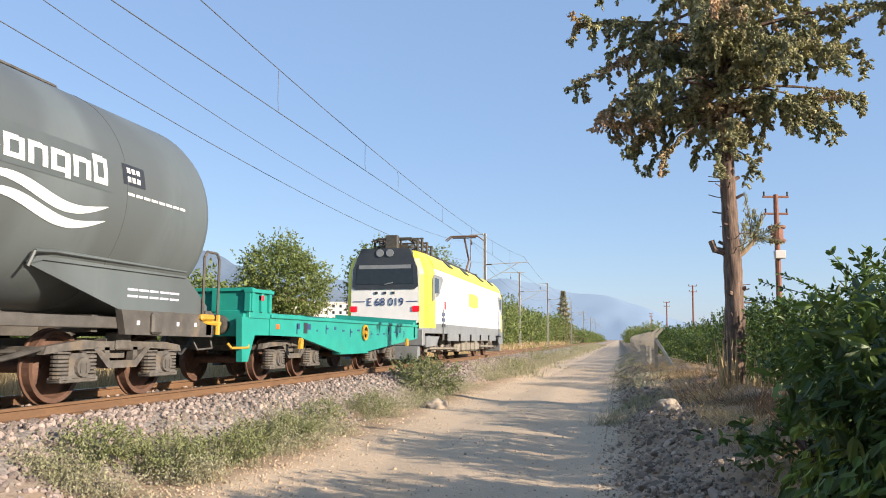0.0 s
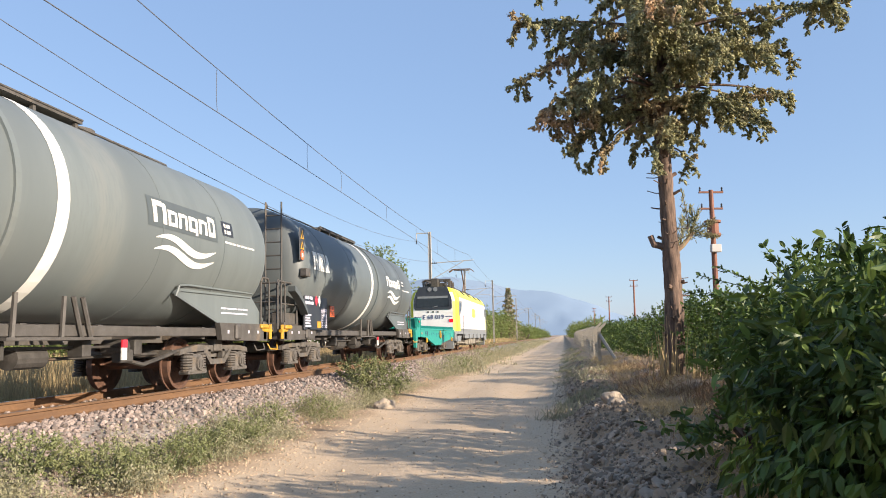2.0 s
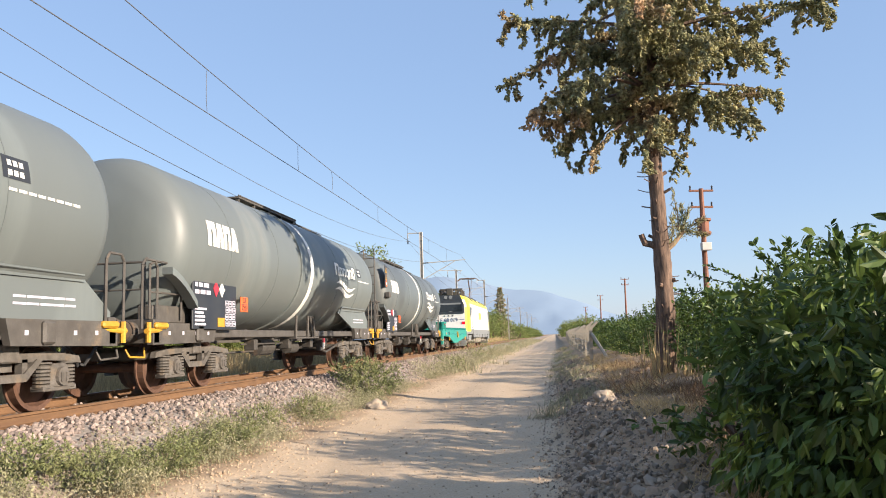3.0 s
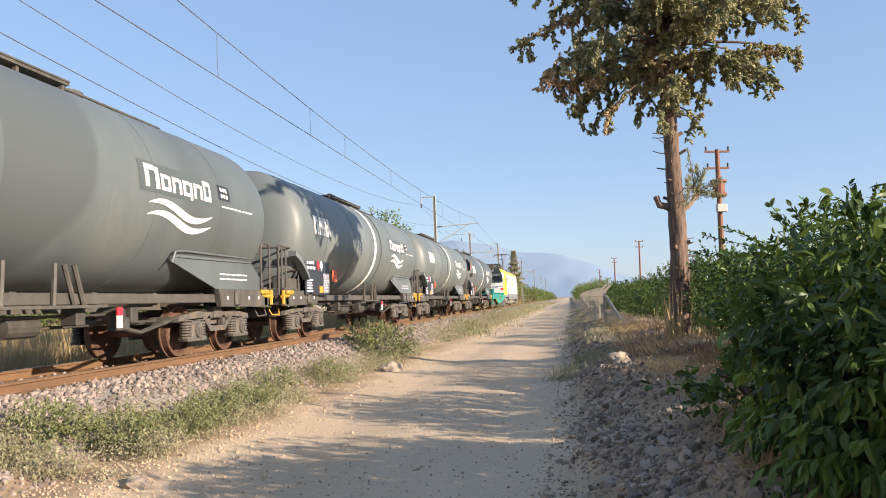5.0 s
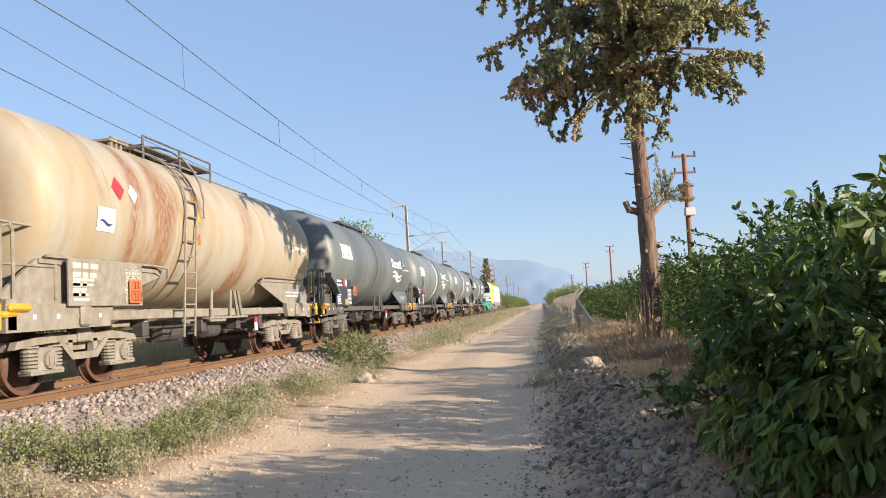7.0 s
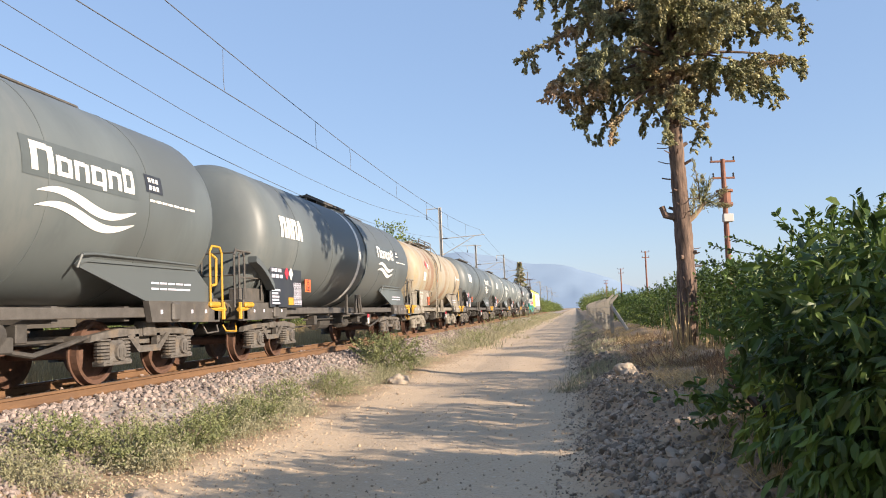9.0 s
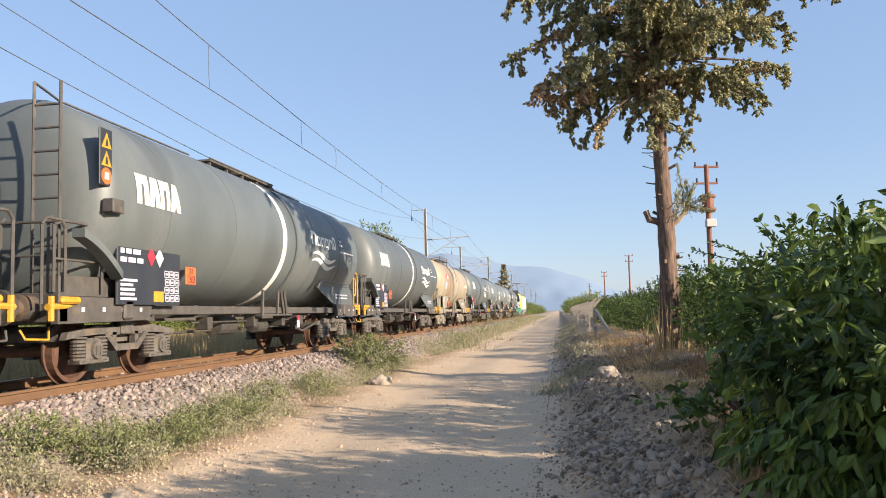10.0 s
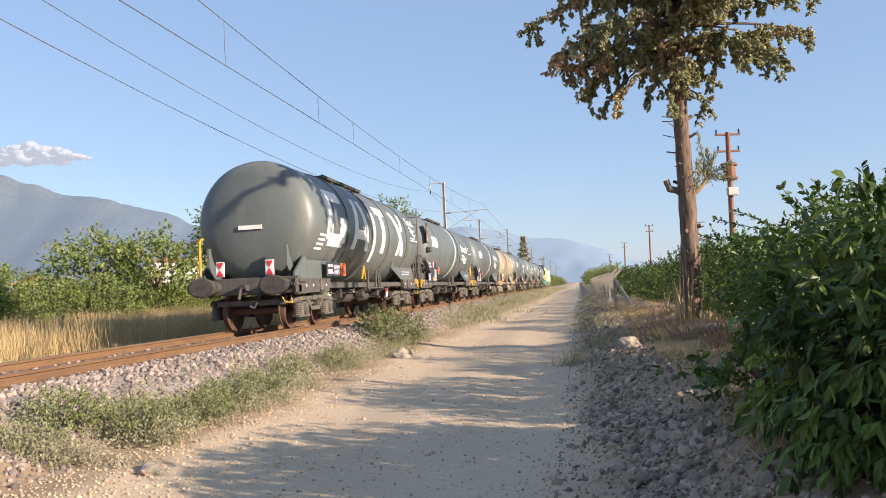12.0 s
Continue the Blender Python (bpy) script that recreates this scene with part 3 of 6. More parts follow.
def hills():
    """Ridges far behind the plain, their haze mixed into the base colours."""
    def ridge(name, label, y0, tab, depth, seed, mtl):
        xs = np.linspace(tab[0][0], tab[-1][0], 220)
        top = np.interp(xs, *zip(*tab))
        rows = []
        for k in range(14):
            u = k / 13
            z = np.zeros_like(xs)
            for i, x in enumerate(xs):
                z[i] = top[i] * (u ** 1.15) + noise.fractal(Vector((x * 0.004, u * 3, seed)), 1.0, 2.0, 5) * 16 * math.sin(min(u, 0.97) * math.pi)
                if k == 13:
                    z[i] = top[i] + noise.fractal(Vector((x * 0.006, 0, seed + 3)), 1.0, 2.0, 5) * 14
            rows.append(np.stack([xs, np.full_like(xs, y0 + depth * u), np.maximum(z, -5)], 1))
        v = np.concatenate(rows)
        n = len(xs)
        i = np.arange(13)[:, None] * n + np.arange(n - 1)[None]
        f = np.stack([i, i + 1, i + n + 1, i + n], 2).reshape(-1, 4)
        tagged(new(name, raw_mesh(name, v, f, M[mtl], True)), label, "hills", kind="structure")
    ridge("backdrop_hills", "wooded mountain ridge beyond the field, tinted green-blue by painted haze", 2450, HILL_NEAR, 550, 2.0, "hill")
    ridge("backdrop_ridge", "mountain ridge tinted very pale blue by painted haze", 3400, HILL_FAR, 500, 5.0, "farhill")


hills()

# ---------------------------------------------------------------- train
VEH = []                               # (vehicle, place along the track at 0 s)
WHEELS = []                            # (wheelset, place in its bogie, radius)
CACHE = {}


def cached(key, build):
    if key not in CACHE:
        CACHE[key] = build()
    return CACHE[key]


def wheelset_mesh(r):
    bm = B()
    for s in (-1, 1):
        x = 0.72 * s
        prof = [(x - s * 0.005, 0.09), (x + s * 0.05, 0.1), (x + s * 0.03, r * 0.55), (x - s * 0.01, r * 0.8), (x + s * 0.06, r * 0.86), (x + s * 0.065, r - 0.004), (x - s * 0.04, r), (x - s * 0.045, r + 0.028), (x - s * 0.07, r + 0.028), (x - s * 0.07, r * 0.86), (x - s * 0.05, r * 0.8), (x - s * 0.02, r * 0.5), (x - s * 0.05, 0.1)]
        lathe(bm, prof, 28, "x")
        for k in range(6):
            a = k * math.pi / 3
            rod(bm, (x + s * 0.03, 0.2 * math.cos(a), 0.2 * math.sin(a)), (x + s * 0.055, 0.2 * math.cos(a), 0.2 * math.sin(a)), 0.018, 6)
    rod(bm, (-1.0, 0, 0), (1.0, 0, 0), 0.085, 12)
    return mesh_of(bm, "wheelset", M["wheel"])


def spring_mesh(mt):
    prof = [(-0.05, 0.02), (-0.05, 0.12)]
    for k in range(6):
        z = -0.03 + k * 0.048
        prof += [(z - 0.012, 0.07), (z, 0.108), (z + 0.026, 0.108)]
    prof += [(0.26, 0.07), (0.27, 0.12), (0.29, 0.12), (0.29, 0.02)]
    bm = lathe(B(), prof, 12, "z")
    return mesh_of(bm, "spring", mt)


def sideframe_mesh(mt, wb):
    """Cast side frame with a dipped belly, arched ends and openings."""
    bm = B()
    h = wb / 2
    for s in (-1, 1):
        x0, x1 = s * 0.96, s * 1.06
        prism(bm, [(-h - 0.55, 0.62), (-h - 0.5, 0.72), (-h + 0.15, 0.8), (-0.45, 0.78), (0.45, 0.78), (h - 0.15, 0.8), (h + 0.5, 0.72), (h + 0.55, 0.62), (h + 0.2, 0.66), (h - 0.28, 0.68), (0.42, 0.66), (-0.42, 0.66), (-h + 0.28, 0.68), (-h - 0.2, 0.66)], x0, x1)
        prism(bm, [(-h + 0.3, 0.68), (-0.3, 0.42), (0.3, 0.42), (h - 0.3, 0.68), (h - 0.4, 0.7), (0.26, 0.52), (-0.26, 0.52), (-h + 0.4, 0.7)], x0, x1 + s * 0.03)
        for q in (-0.3, 0.3):
            box(bm, x0, x1, q - 0.05, q + 0.05, 0.5, 0.7)
        box(bm, s * 0.9, s * 1.1, -0.16, 0.16, 0.66, 0.9, 0.02)
    box(bm, -0.96, 0.96, -0.2, 0.2, 0.55, 0.82)
    box(bm, -0.9, 0.9, -h - 0.5, -h - 0.42, 0.6, 0.72)
    box(bm, -0.9, 0.9, h + 0.42, h + 0.5, 0.6, 0.72)
    return mesh_of(bm, "side_frame", mt)


def axlebox_mesh(mt):
    bm = B()
    box(bm, -0.11, 0.11, -0.17, 0.17, -0.17, 0.17, 0.04)
    lathe(bm, [(0.1, 0.13), (0.15, 0.12), (0.16, 0.03)], 12, "x")
    box(bm, -0.1, 0.1, -0.34, 0.34, -0.19, -0.12, 0.01)
    for q in (-0.05, 0.05):
        box(bm, 0.155, 0.165, q - 0.018, q + 0.018, -0.07, 0.05)
    return mesh_of(bm, "axle_box", mt)


def bogie(veh, y, mt="bogie", wb=1.8, r=0.46, name="bogie"):
    k = (mt, wb, r)
    b = part(name, cached(("sf",) + k, lambda: sideframe_mesh(M[mt], wb)), None, veh, at=pose(0, y, 0))
    for s in (-1, 1):
        w = part("wheelset", cached(("ws", r), lambda: wheelset_mesh(r)), None, b, "rusty spoked-centre steel wheelset", at=pose(0, s * wb / 2, r))
        WHEELS.append((w, s * wb / 2, r))
        for x in (-1, 1):
            part("axle_box", cached(("ab", mt), lambda: axlebox_mesh(M[mt])), None, b, at=pose(x * 1.04, s * wb / 2, r, 0, 0, 0 if x > 0 else 180))
            for q in (-0.25, 0.25):
                part("spring", cached(("sp", mt), lambda: spring_mesh(M[mt])), None, b, at=pose(x * 1.04, s * wb / 2 + q, r - 0.1))
    return b


def buffers(veh, y, s, mt="steel", wide=1.0):
    for x in (-0.875, 0.875):
        bm = lathe(B(), [(y - s * 0.62, 0.17), (y - s * 0.3, 0.17), (y - s * 0.28, 0.11), (y - s * 0.06, 0.11), (y - s * 0.05, 0.22), (y - s * 0.02, 0.23), (y, 0.2), (y, 0.02)], 20, "y", (0, 0, 1.06))
        for w in bm.verts:
            w.co.x = w.co.x * wide + x
        part("buffer", bm, M[mt], veh)
    bm = tube(B(), [(0, y - s * 0.6, 1.0), (0, y - s * 0.2, 0.98), (0, y - s * 0.1, 0.75)], 0.04)
    box(bm, -0.07, 0.07, y - s * 0.6, y - s * 0.3, 0.95, 1.1)
    part("coupling", bm, M["steel"], veh)
    part("brake_hose", tube(B(), [(0.4, y - s * 0.5, 0.95), (0.42, y - s * 0.2, 0.7), (0.38, y - s * 0.08, 0.55), (0.3, y, 0.6)], 0.025), M["dark"], veh)


def on_tank(pts, quads, R, zc, name, material, veh, lift=0.006, label=""):
    """Flat shapes (along the car, up the arc from the tank's waist) laid on the tank's near side."""
    v = []
    for u, a in pts:
        t = a / R
        v.append(((R + lift) * math.cos(t), u, zc + (R + lift) * math.sin(t)))
    part(name, raw_mesh(name, v, quads, material), None, veh, label)


def stroke(path, w0, w1=None):
    """A ribbon along a path of (u, a), as points and quads."""
    n = len(path)
    pts, quads = [], []
    for i, (u, a) in enumerate(path):
        p, q = path[max(i - 1, 0)], path[min(i + 1, n - 1)]
        d = Vector((q[0] - p[0], q[1] - p[1])).normalized()
        w = (w0 + ((w1 if w1 is not None else w0) - w0) * i / (n - 1)) / 2
        pts += [(u - d.y * w, a + d.x * w), (u + d.y * w, a - d.x * w)]
        if i:
            quads.append((2 * i - 2, 2 * i - 1, 2 * i + 1, 2 * i))
    return pts, quads


def join(shapes):
    pts, quads = [], []
    for p, q in shapes:
        quads += [tuple(i + len(pts) for i in f) for f in q]
        pts += p
    return pts, quads


def rect(u0, u1, a0, a1, skew=0.0, n=6):
    pts, quads = [], []
    for k in range(n + 1):
        d, a = skew * k / n, a0 + (a1 - a0) * k / n
        pts += [(u0 + d, a), (u1 + d, a)]
        if k:
            quads.append((2 * k - 2, 2 * k - 1, 2 * k + 1, 2 * k))
    return pts, quads


def tall_shape(u, a0, a1, widths):
    """A shape of given half widths from its foot to its top, in fine rows."""
    pts, quads, n = [], [], 8
    for k in range(n + 1):
        t = k / n * (len(widths) - 1)
        i = min(int(t), len(widths) - 2)
        w = widths[i] + (widths[i + 1] - widths[i]) * (t - i)
        a = a0 + (a1 - a0) * k / n
        pts += [(u - w, a), (u + w, a)]
        if k:
            quads.append((2 * k - 2, 2 * k - 1, 2 * k + 1, 2 * k))
    return pts, quads


def wave(u0, u1, a0, amp, w):
    """A tapering S-shaped ribbon."""
    path = [(u0 + (u1 - u0) * k / 20, a0 + amp * math.sin(2 * math.pi * (k / 20) * 0.95 + 0.5)) for k in range(21)]
    pts, quads = stroke(path, w)
    for i in range(21):
        f = max(0.08, math.sin(math.pi * min(1, max(0, i / 20))) ** 0.7)
        a, b = Vector(pts[2 * i]), Vector(pts[2 * i + 1])
        c = (a + b) / 2
        pts[2 * i], pts[2 * i + 1] = tuple(c + (a - c) * f), tuple(c + (b - c) * f)
    return pts, quads


def word_blocks(u0, a0, h, widths, gap=0.04):
    """A word mark as plain blocks of its letters' sizes, some of them hollow."""
    out, u, letters = [], u0, []
    for i, w in enumerate(widths):
        hh = h if i in (0, len(widths) - 1) else h * 0.72
        out.append(rect(u, u + w * 0.28, a0, a0 + hh))
        out.append(rect(u + w * 0.72, u + w, a0 - (0.14 * h if i == 3 else 0), a0 + hh * 0.95))
        out.append(rect(u + w * 0.28, u + w * 0.72, a0 + hh * 0.76, a0 + hh, n=2))
        if i % 2:
            out.append(rect(u + w * 0.28, u + w * 0.72, a0, a0 + hh * 0.22, n=2))
        u += w + gap
        letters.append(join(out))
        out = []
    return letters


def notice_board(veh, x, y0, y1, z0, z1, mt="board"):
    bd = part("notice_board", box(B(), x - 0.02, x + 0.02, y0, y1, z0, z1, 0.008), M[mt], veh, "dark notice board with pale print" if mt == "board" else "pale tilted notice board")
    rng = random.Random(round(y0 * 10))
    ink = M["print"] if mt == "board" else M["galv"]
    L, H = y1 - y0, z1 - z0
    bm = B()
    for k in range(4 if H > 0.6 else 2):
        z = z1 - 0.13 - k * 0.13
        u = y0 + 0.08
        for j in range(rng.randint(2, 3)):
            w = rng.uniform(0.09, 0.2)
            box(bm, x + 0.02, x + 0.026, u, u + w, z, z + 0.075)
            u += w + 0.05
    for k in range(5 if H > 0.6 else 1):
        box(bm, x + 0.02, x + 0.026, y0 + 0.08, y0 + 0.08 + rng.uniform(0.3, 0.5), z0 + 0.07 + k * 0.07, z0 + 0.11 + k * 0.07)
    part("printing", bm, ink, bd)
    bm = B()
    for i in range(3):
        for j in range(4 if H > 0.6 else 2):
            u, z = y1 - 0.5 + i * 0.16 - (j % 2) * 0.02, z0 + 0.06 + j * 0.13
            for a, b2, c, d in ((0, 0.14, 0, 0.014), (0, 0.14, 0.1, 0.114), (0, 0.014, 0, 0.114), (0.126, 0.14, 0, 0.114), (0.04, 0.1, 0.04, 0.075)):
                box(bm, x + 0.02, x + 0.027, u + a, u + b2, z + c, z + d)
    part("printed_grid", bm, ink, bd)
    if H < 0.6:
        return bd
    if mt != "board":
        return bd
    dia = [(0, -0.15), (0.12, 0), (0, 0.15), (-0.12, 0)]
    for k, (mm, lb) in enumerate((("red", "red diamond hazard sign"), ("white", "white diamond hazard sign"))):
        cy = y0 + L * 0.5 + k * 0.25
        part("hazard_diamond", prism(B(), [(cy + p[0], z1 - 0.4 + p[1]) for p in dia], x + 0.021, x + 0.03), M[mm], bd, lb)
    part("yellow_label", box(B(), x + 0.021, x + 0.028, y1 - 0.85, y1 - 0.55, z0 + 0.05, z0 + 0.22), M["yellow"], bd)
    return bd


def text_mesh(body, size, material, m):
    cu = bpy.data.curves.new("writing", "FONT")
    cu.body, cu.size, cu.extrude, cu.align_x, cu.align_y = body, size, 0.003, "CENTER", "CENTER"
    ob = bpy.data.objects.new("writing", cu)
    me = bpy.data.meshes.new_from_object(ob)
    bpy.data.objects.remove(ob)
    me.transform(m)
    me.materials.clear()
    me.materials.append(material)
    return me


def orange_plate(veh, x, y0, z0, top="33", low="1203", w=0.42, h=0.34):
    p = part("hazard_plate", box(B(), x - 0.01, x + 0.012, y0, y0 + w, z0, z0 + h, 0.005), M["orange"], veh, "orange hazard number plate")
    face = Matrix(((0, 0, 1, x + 0.015), (1, 0, 0, y0 + w / 2), (0, 1, 0, 0), (0, 0, 0, 1)))
    for s, z in ((top, z0 + h * 0.75), (low, z0 + h * 0.25)):
        part("plate_number", text_mesh(s, h * 0.5, M["locodark"], Matrix.Translation((0, 0, z)) @ face), None, p)
    part("divider", box(B(), x + 0.012, x + 0.016, y0 + 0.02, y0 + w - 0.02, z0 + h / 2 - 0.006, z0 + h / 2 + 0.006), M["locodark"], p)
    return p


def rung_ladder(bm, a, b, w, along="y", r=0.018, step=0.3):
    a, b = Vector(a), Vector(b)
    off = Vector((0, w, 0)) if along == "y" else Vector((w, 0, 0))
    rod(bm, a, b, r, 6)
    rod(bm, a + off, b + off, r, 6)
    n = max(2, int((b - a).length / step))
    for i in range(1, n):
        p = a + (b - a) * (i / n)
        rod(bm, p, p + off, r * 0.8, 6)
    return bm


def tank_car(y, L=15.70, R=1.535, zc=2.67, paint="tank", steel="frame", band=0.08, rib=-0.76, logo="small", ladder=False, label="", piv=5.4, board=True, yellow_rail=False, railing=True, walk_at=(-2.0, 2.0)):
    """A four-axle tank car; its space has y forward and z up from the rail top."""
    h = L / 2
    v = thing("tank_car", label, "tank wagon", pose(XC, y, RT), group="freight train")
    VEH.append((v, y))
    f, r0 = h - 0.70, -h + (1.0 if ladder else 0.85)
    prof = [(r0, 0.02), (r0 + 0.03, 0.4 * R), (r0 + 0.1, 0.68 * R), (r0 + 0.22, 0.88 * R), (r0 + 0.38, 0.97 * R), (r0 + 0.55, R)]
    n = 14
    prof += [(r0 + 0.55 + (f - r0 - 1.1) * k / n, R) for k in range(1, n)]
    prof += [(f - 0.55, R), (f - 0.38, 0.97 * R), (f - 0.22, 0.88 * R), (f - 0.1, 0.68 * R), (f - 0.03, 0.4 * R), (f, 0.02)]
    shell = part("tank", lathe(B(), prof, 56, "y", (0, 0, zc)), M[paint], v, "", True)
    ribs = [rib] if rib is not None else []
    if logo == "big":
        ribs = [-3.2, -0.77, 1.3, 3.89]
    for q in ribs:
        part("tank_rib", lathe(B(), [(q - 0.05, R - 0.01), (q - 0.05, R + 0.035), (q + 0.05, R + 0.035), (q + 0.05, R - 0.01)], 56, "y", (0, 0, zc)), M[paint], shell)
    for q in (-h * 0.62, -h * 0.3, h * 0.32, h * 0.6):
        part("weld_seam", lathe(B(), [(q - 0.012, R - 0.01), (q - 0.01, R + 0.006), (q + 0.01, R + 0.006), (q + 0.012, R - 0.01)], 56, "y", (0, 0, zc)), M[paint], shell)
    if band is not None:
        pts, quads = stroke([(band, -R * 1.35 + R * 2.95 * k / 24) for k in range(25)], 0.24)
        on_tank(pts, quads, R, zc, "white_band", M["white"], v, label="white stripe painted round the tank")
    # markings
    if logo == "small":
        on_tank(*rect(2.05, 4.4, -0.03, 0.45), R, zc, "logo_panel", M["panel"], v, 0.004)
        for shape in word_blocks(2.2, 0.04, 0.36, (0.4, 0.29, 0.29, 0.31, 0.3, 0.26), 0.05):
            on_tank(*shape, R, zc, "mark_block", M["white"], v, 0.009, "white block of the company mark")
        for a0 in (-0.24, -0.42):
            on_tank(*wave(2.3, 4.35, a0, 0.1, 0.13), R, zc, "logo_wave", M["white"], v, 0.009, "white wave mark on the tank")
        on_tank(*join([rect(4.7 + 0.1 * k, 4.77 + 0.1 * k, 0.3, 0.37, n=2) for k in range(3)] + [rect(4.7 + 0.1 * k, 4.77 + 0.1 * k, 0.18, 0.25, n=2) for k in range(3)]), R, zc, "stencil", M["white"], v, 0.009)
        on_tank(*join([rect(4.7 + 0.17 * k, 4.7 + 0.17 * k + 0.14, 0.0, 0.035, n=2) for k in range(8)]), R, zc, "stencil_line", M["white"], v, 0.009)
        on_tank(*rect(4.62, 5.08, 0.14, 0.42), R, zc, "load_panel", M["board"], v, 0.005)
        u = -5.9
        for w, sk in ((0.34, 0), (0.32, 0.06), (0.28, -0.02), (0.34, 0.1)):
            on_tank(*join([rect(u, u + w * 0.4, -0.05, 0.42, sk), rect(u + w * 0.38, u + w * 0.62, 0.27, 0.42, n=2), rect(u + w * 0.6, u + w * 1.0, -0.05, 0.42, -sk)]), R, zc, "owner_block", M["white"], v, 0.009, "white block of the owner's mark")
            u += w + 0.015
    elif logo == "big":
        for shape in (join([rect(-4.95, -4.5, -0.45, 0.75), rect(-4.8, -3.55, 0.58, 0.92), rect(-4.8, -3.6, -0.62, -0.28), rect(-3.95, -3.42, -0.5, 0.18)]),
                      join([rect(-2.75, -2.4, -0.62, 0.92, 0.42), rect(-1.42, -1.05, -0.62, 0.92, -0.4), rect(-2.35, -1.45, -0.3, -0.02, n=2)]),
                      join([rect(-0.62, -0.36, -0.95, 1.0)]),
                      join([rect(0.38, 0.8, -0.62, 0.92), rect(-0.05, 1.12, 0.62, 0.92, n=3)]),
                      join([rect(3.1, 3.55, -0.62, 0.92, -1.1), rect(2.4, 2.75, -0.62, 0.1, 0.33), rect(2.95, 3.28, 0.25, 0.92, 0.24)])):
            on_tank(*shape, R, zc, "owner_block", M["white"], v, 0.009, "very large white block of the owner's mark")
        on_tank(*rect(4.4, 5.75, -0.1, 1.0), R, zc, "logo_panel", M["panel"], v, 0.004)
        on_tank(*join(word_blocks(4.5, 0.62, 0.3, (0.22, 0.15, 0.15, 0.16, 0.15, 0.14)) + [wave(4.5, 5.5, 0.46, 0.07, 0.1), wave(4.55, 5.55, 0.3, 0.08, 0.1), rect(4.45, 5.6, 0.0, 0.04, n=2), rect(4.45, 5.2, 0.08, 0.13, n=2)]), R, zc, "wordmark", M["white"], v, 0.009, "white company mark and wave")
        on_tank(*join([rect(-5.6 + 0.05 * k, -5.1 + 0.05 * k, -0.75 + 0.12 * k, -0.69 + 0.12 * k, n=2) for k in range(4)]), R, zc, "stencil_line", M["white"], v, 0.009)
        bm = box(B(), -0.3, 0.3, r0 - 0.004, r0 + 0.03, zc - 0.2, zc - 0.1)
        part("end_plate", bm, M["white"], v, "white blank plate on the tank end", at=pose(0, -0.03, 0))
    # top walkway and dome
    bm = B()
    wa, wb_ = walk_at
    box(bm, -0.42, 0.42, wa, wb_, zc + R + 0.06, zc + R + 0.1)
    for q in np.linspace(wa + 0.1, wb_ - 0.1, 5):
        for x in (-0.36, 0.36):
            box(bm, x - 0.03, x + 0.03, q - 0.03, q + 0.03, zc + R - 0.1, zc + R + 0.12)
    w = part("top_walkway", bm, M[steel], v)
    part("walkway_rail", tube(B(), [(0.42, wa, zc + R + 0.12), (0.42, wb_, zc + R + 0.12)], 0.02), M[steel], w)
    part("manhole", lathe(B(), [(zc + R - 0.05, 0.3), (zc + R + 0.08, 0.3), (zc + R + 0.1, 0.34), (zc + R + 0.14, 0.34), (zc + R + 0.16, 0.1)], 16, "z", (-0.1, wb_ + 0.5, 0)), M[steel], w)
    part("top_pipe", tube(B(), [(0.3, wb_, zc + R + 0.05), (0.3, h * 0.6, zc + R + 0.03), (0.3, h * 0.62, zc + R - 0.1)], 0.025), M[steel], w)
    # saddles over the bogies
    for s in (-1, 1):
        e = h - 0.5
        for x in (-1, 1):
            if s < 0 and steel == "frame" and railing:
                # curved tongue between tank and underframe at the rear
                bm = B()
                tongue = [(-e + 0.3 + 0.13 * k, 2.12 - 0.035 * k - 0.006 * k * k) for k in range(8)]
                prism(bm, tongue + [(p, q - 0.12) for p, q in tongue[::-1]], x * 1.28, x * 1.47)
                part("saddle_tongue", bm, M[paint], v)
                part("saddle_base", box(B(), x * 0.9, x * 1.18, -e + 0.2, -e + 3.4, 1.2, 1.5, 0.02), M[steel], v)
                continue
            bm = prism(B(), [(s * (e - 3.9), 1.66), (s * (e - 3.78), 1.78), (s * (e - 0.72), 1.8), (s * (e - 0.05), 1.34), (s * (e - 0.05), 1.2), (s * (e - 2.25), 1.2)], x * 1.16, x * 1.21)
            prism(bm, [(s * (e - 3.9), 1.66), (s * (e - 3.78), 1.78), (s * (e - 0.72), 1.8), (s * (e - 0.72), 1.74), (s * (e - 3.7), 1.72)], x * 0.95, x * 1.24)
            tube(bm, [(x * 1.3, s * (e - 4.0), 1.62), (x * 1.34, s * (e - 3.95), 1.8), (x * 1.3, s * (e - 3.6), 1.83), (x * 1.27, s * (e - 0.8), 1.83)], 0.022)
            sd = part("saddle", bm, M[paint if steel == "frame" else steel], v)
            if x > 0 and s > 0:
                bb = B()
                for k in range(2):
                    for j in range(5):
                        box(bb, 1.212, 1.216, e - 2.1 + j * 0.25, e - 1.9 + j * 0.25 + random.uniform(0, 0.04), 1.38 + k * 0.09, 1.41 + k * 0.09)
                part("owner_text", bb, M["print"], sd)
    # underframe
    bm = B()
    box(bm, -0.3, 0.3, -h + 0.7, h - 0.7, 0.85, 1.2)
    for x in (-1, 1):
        box(bm, x * 1.05, x * 1.19, -h + 1.0, h - 1.0, 0.95, 1.1, 0.01)
    for q in np.linspace(-h + 1.5, h - 1.5, 9):
        box(bm, -1.1, 1.1, q - 0.06, q + 0.06, 0.9, 1.12)
    part("underframe", bm, M[steel], v)
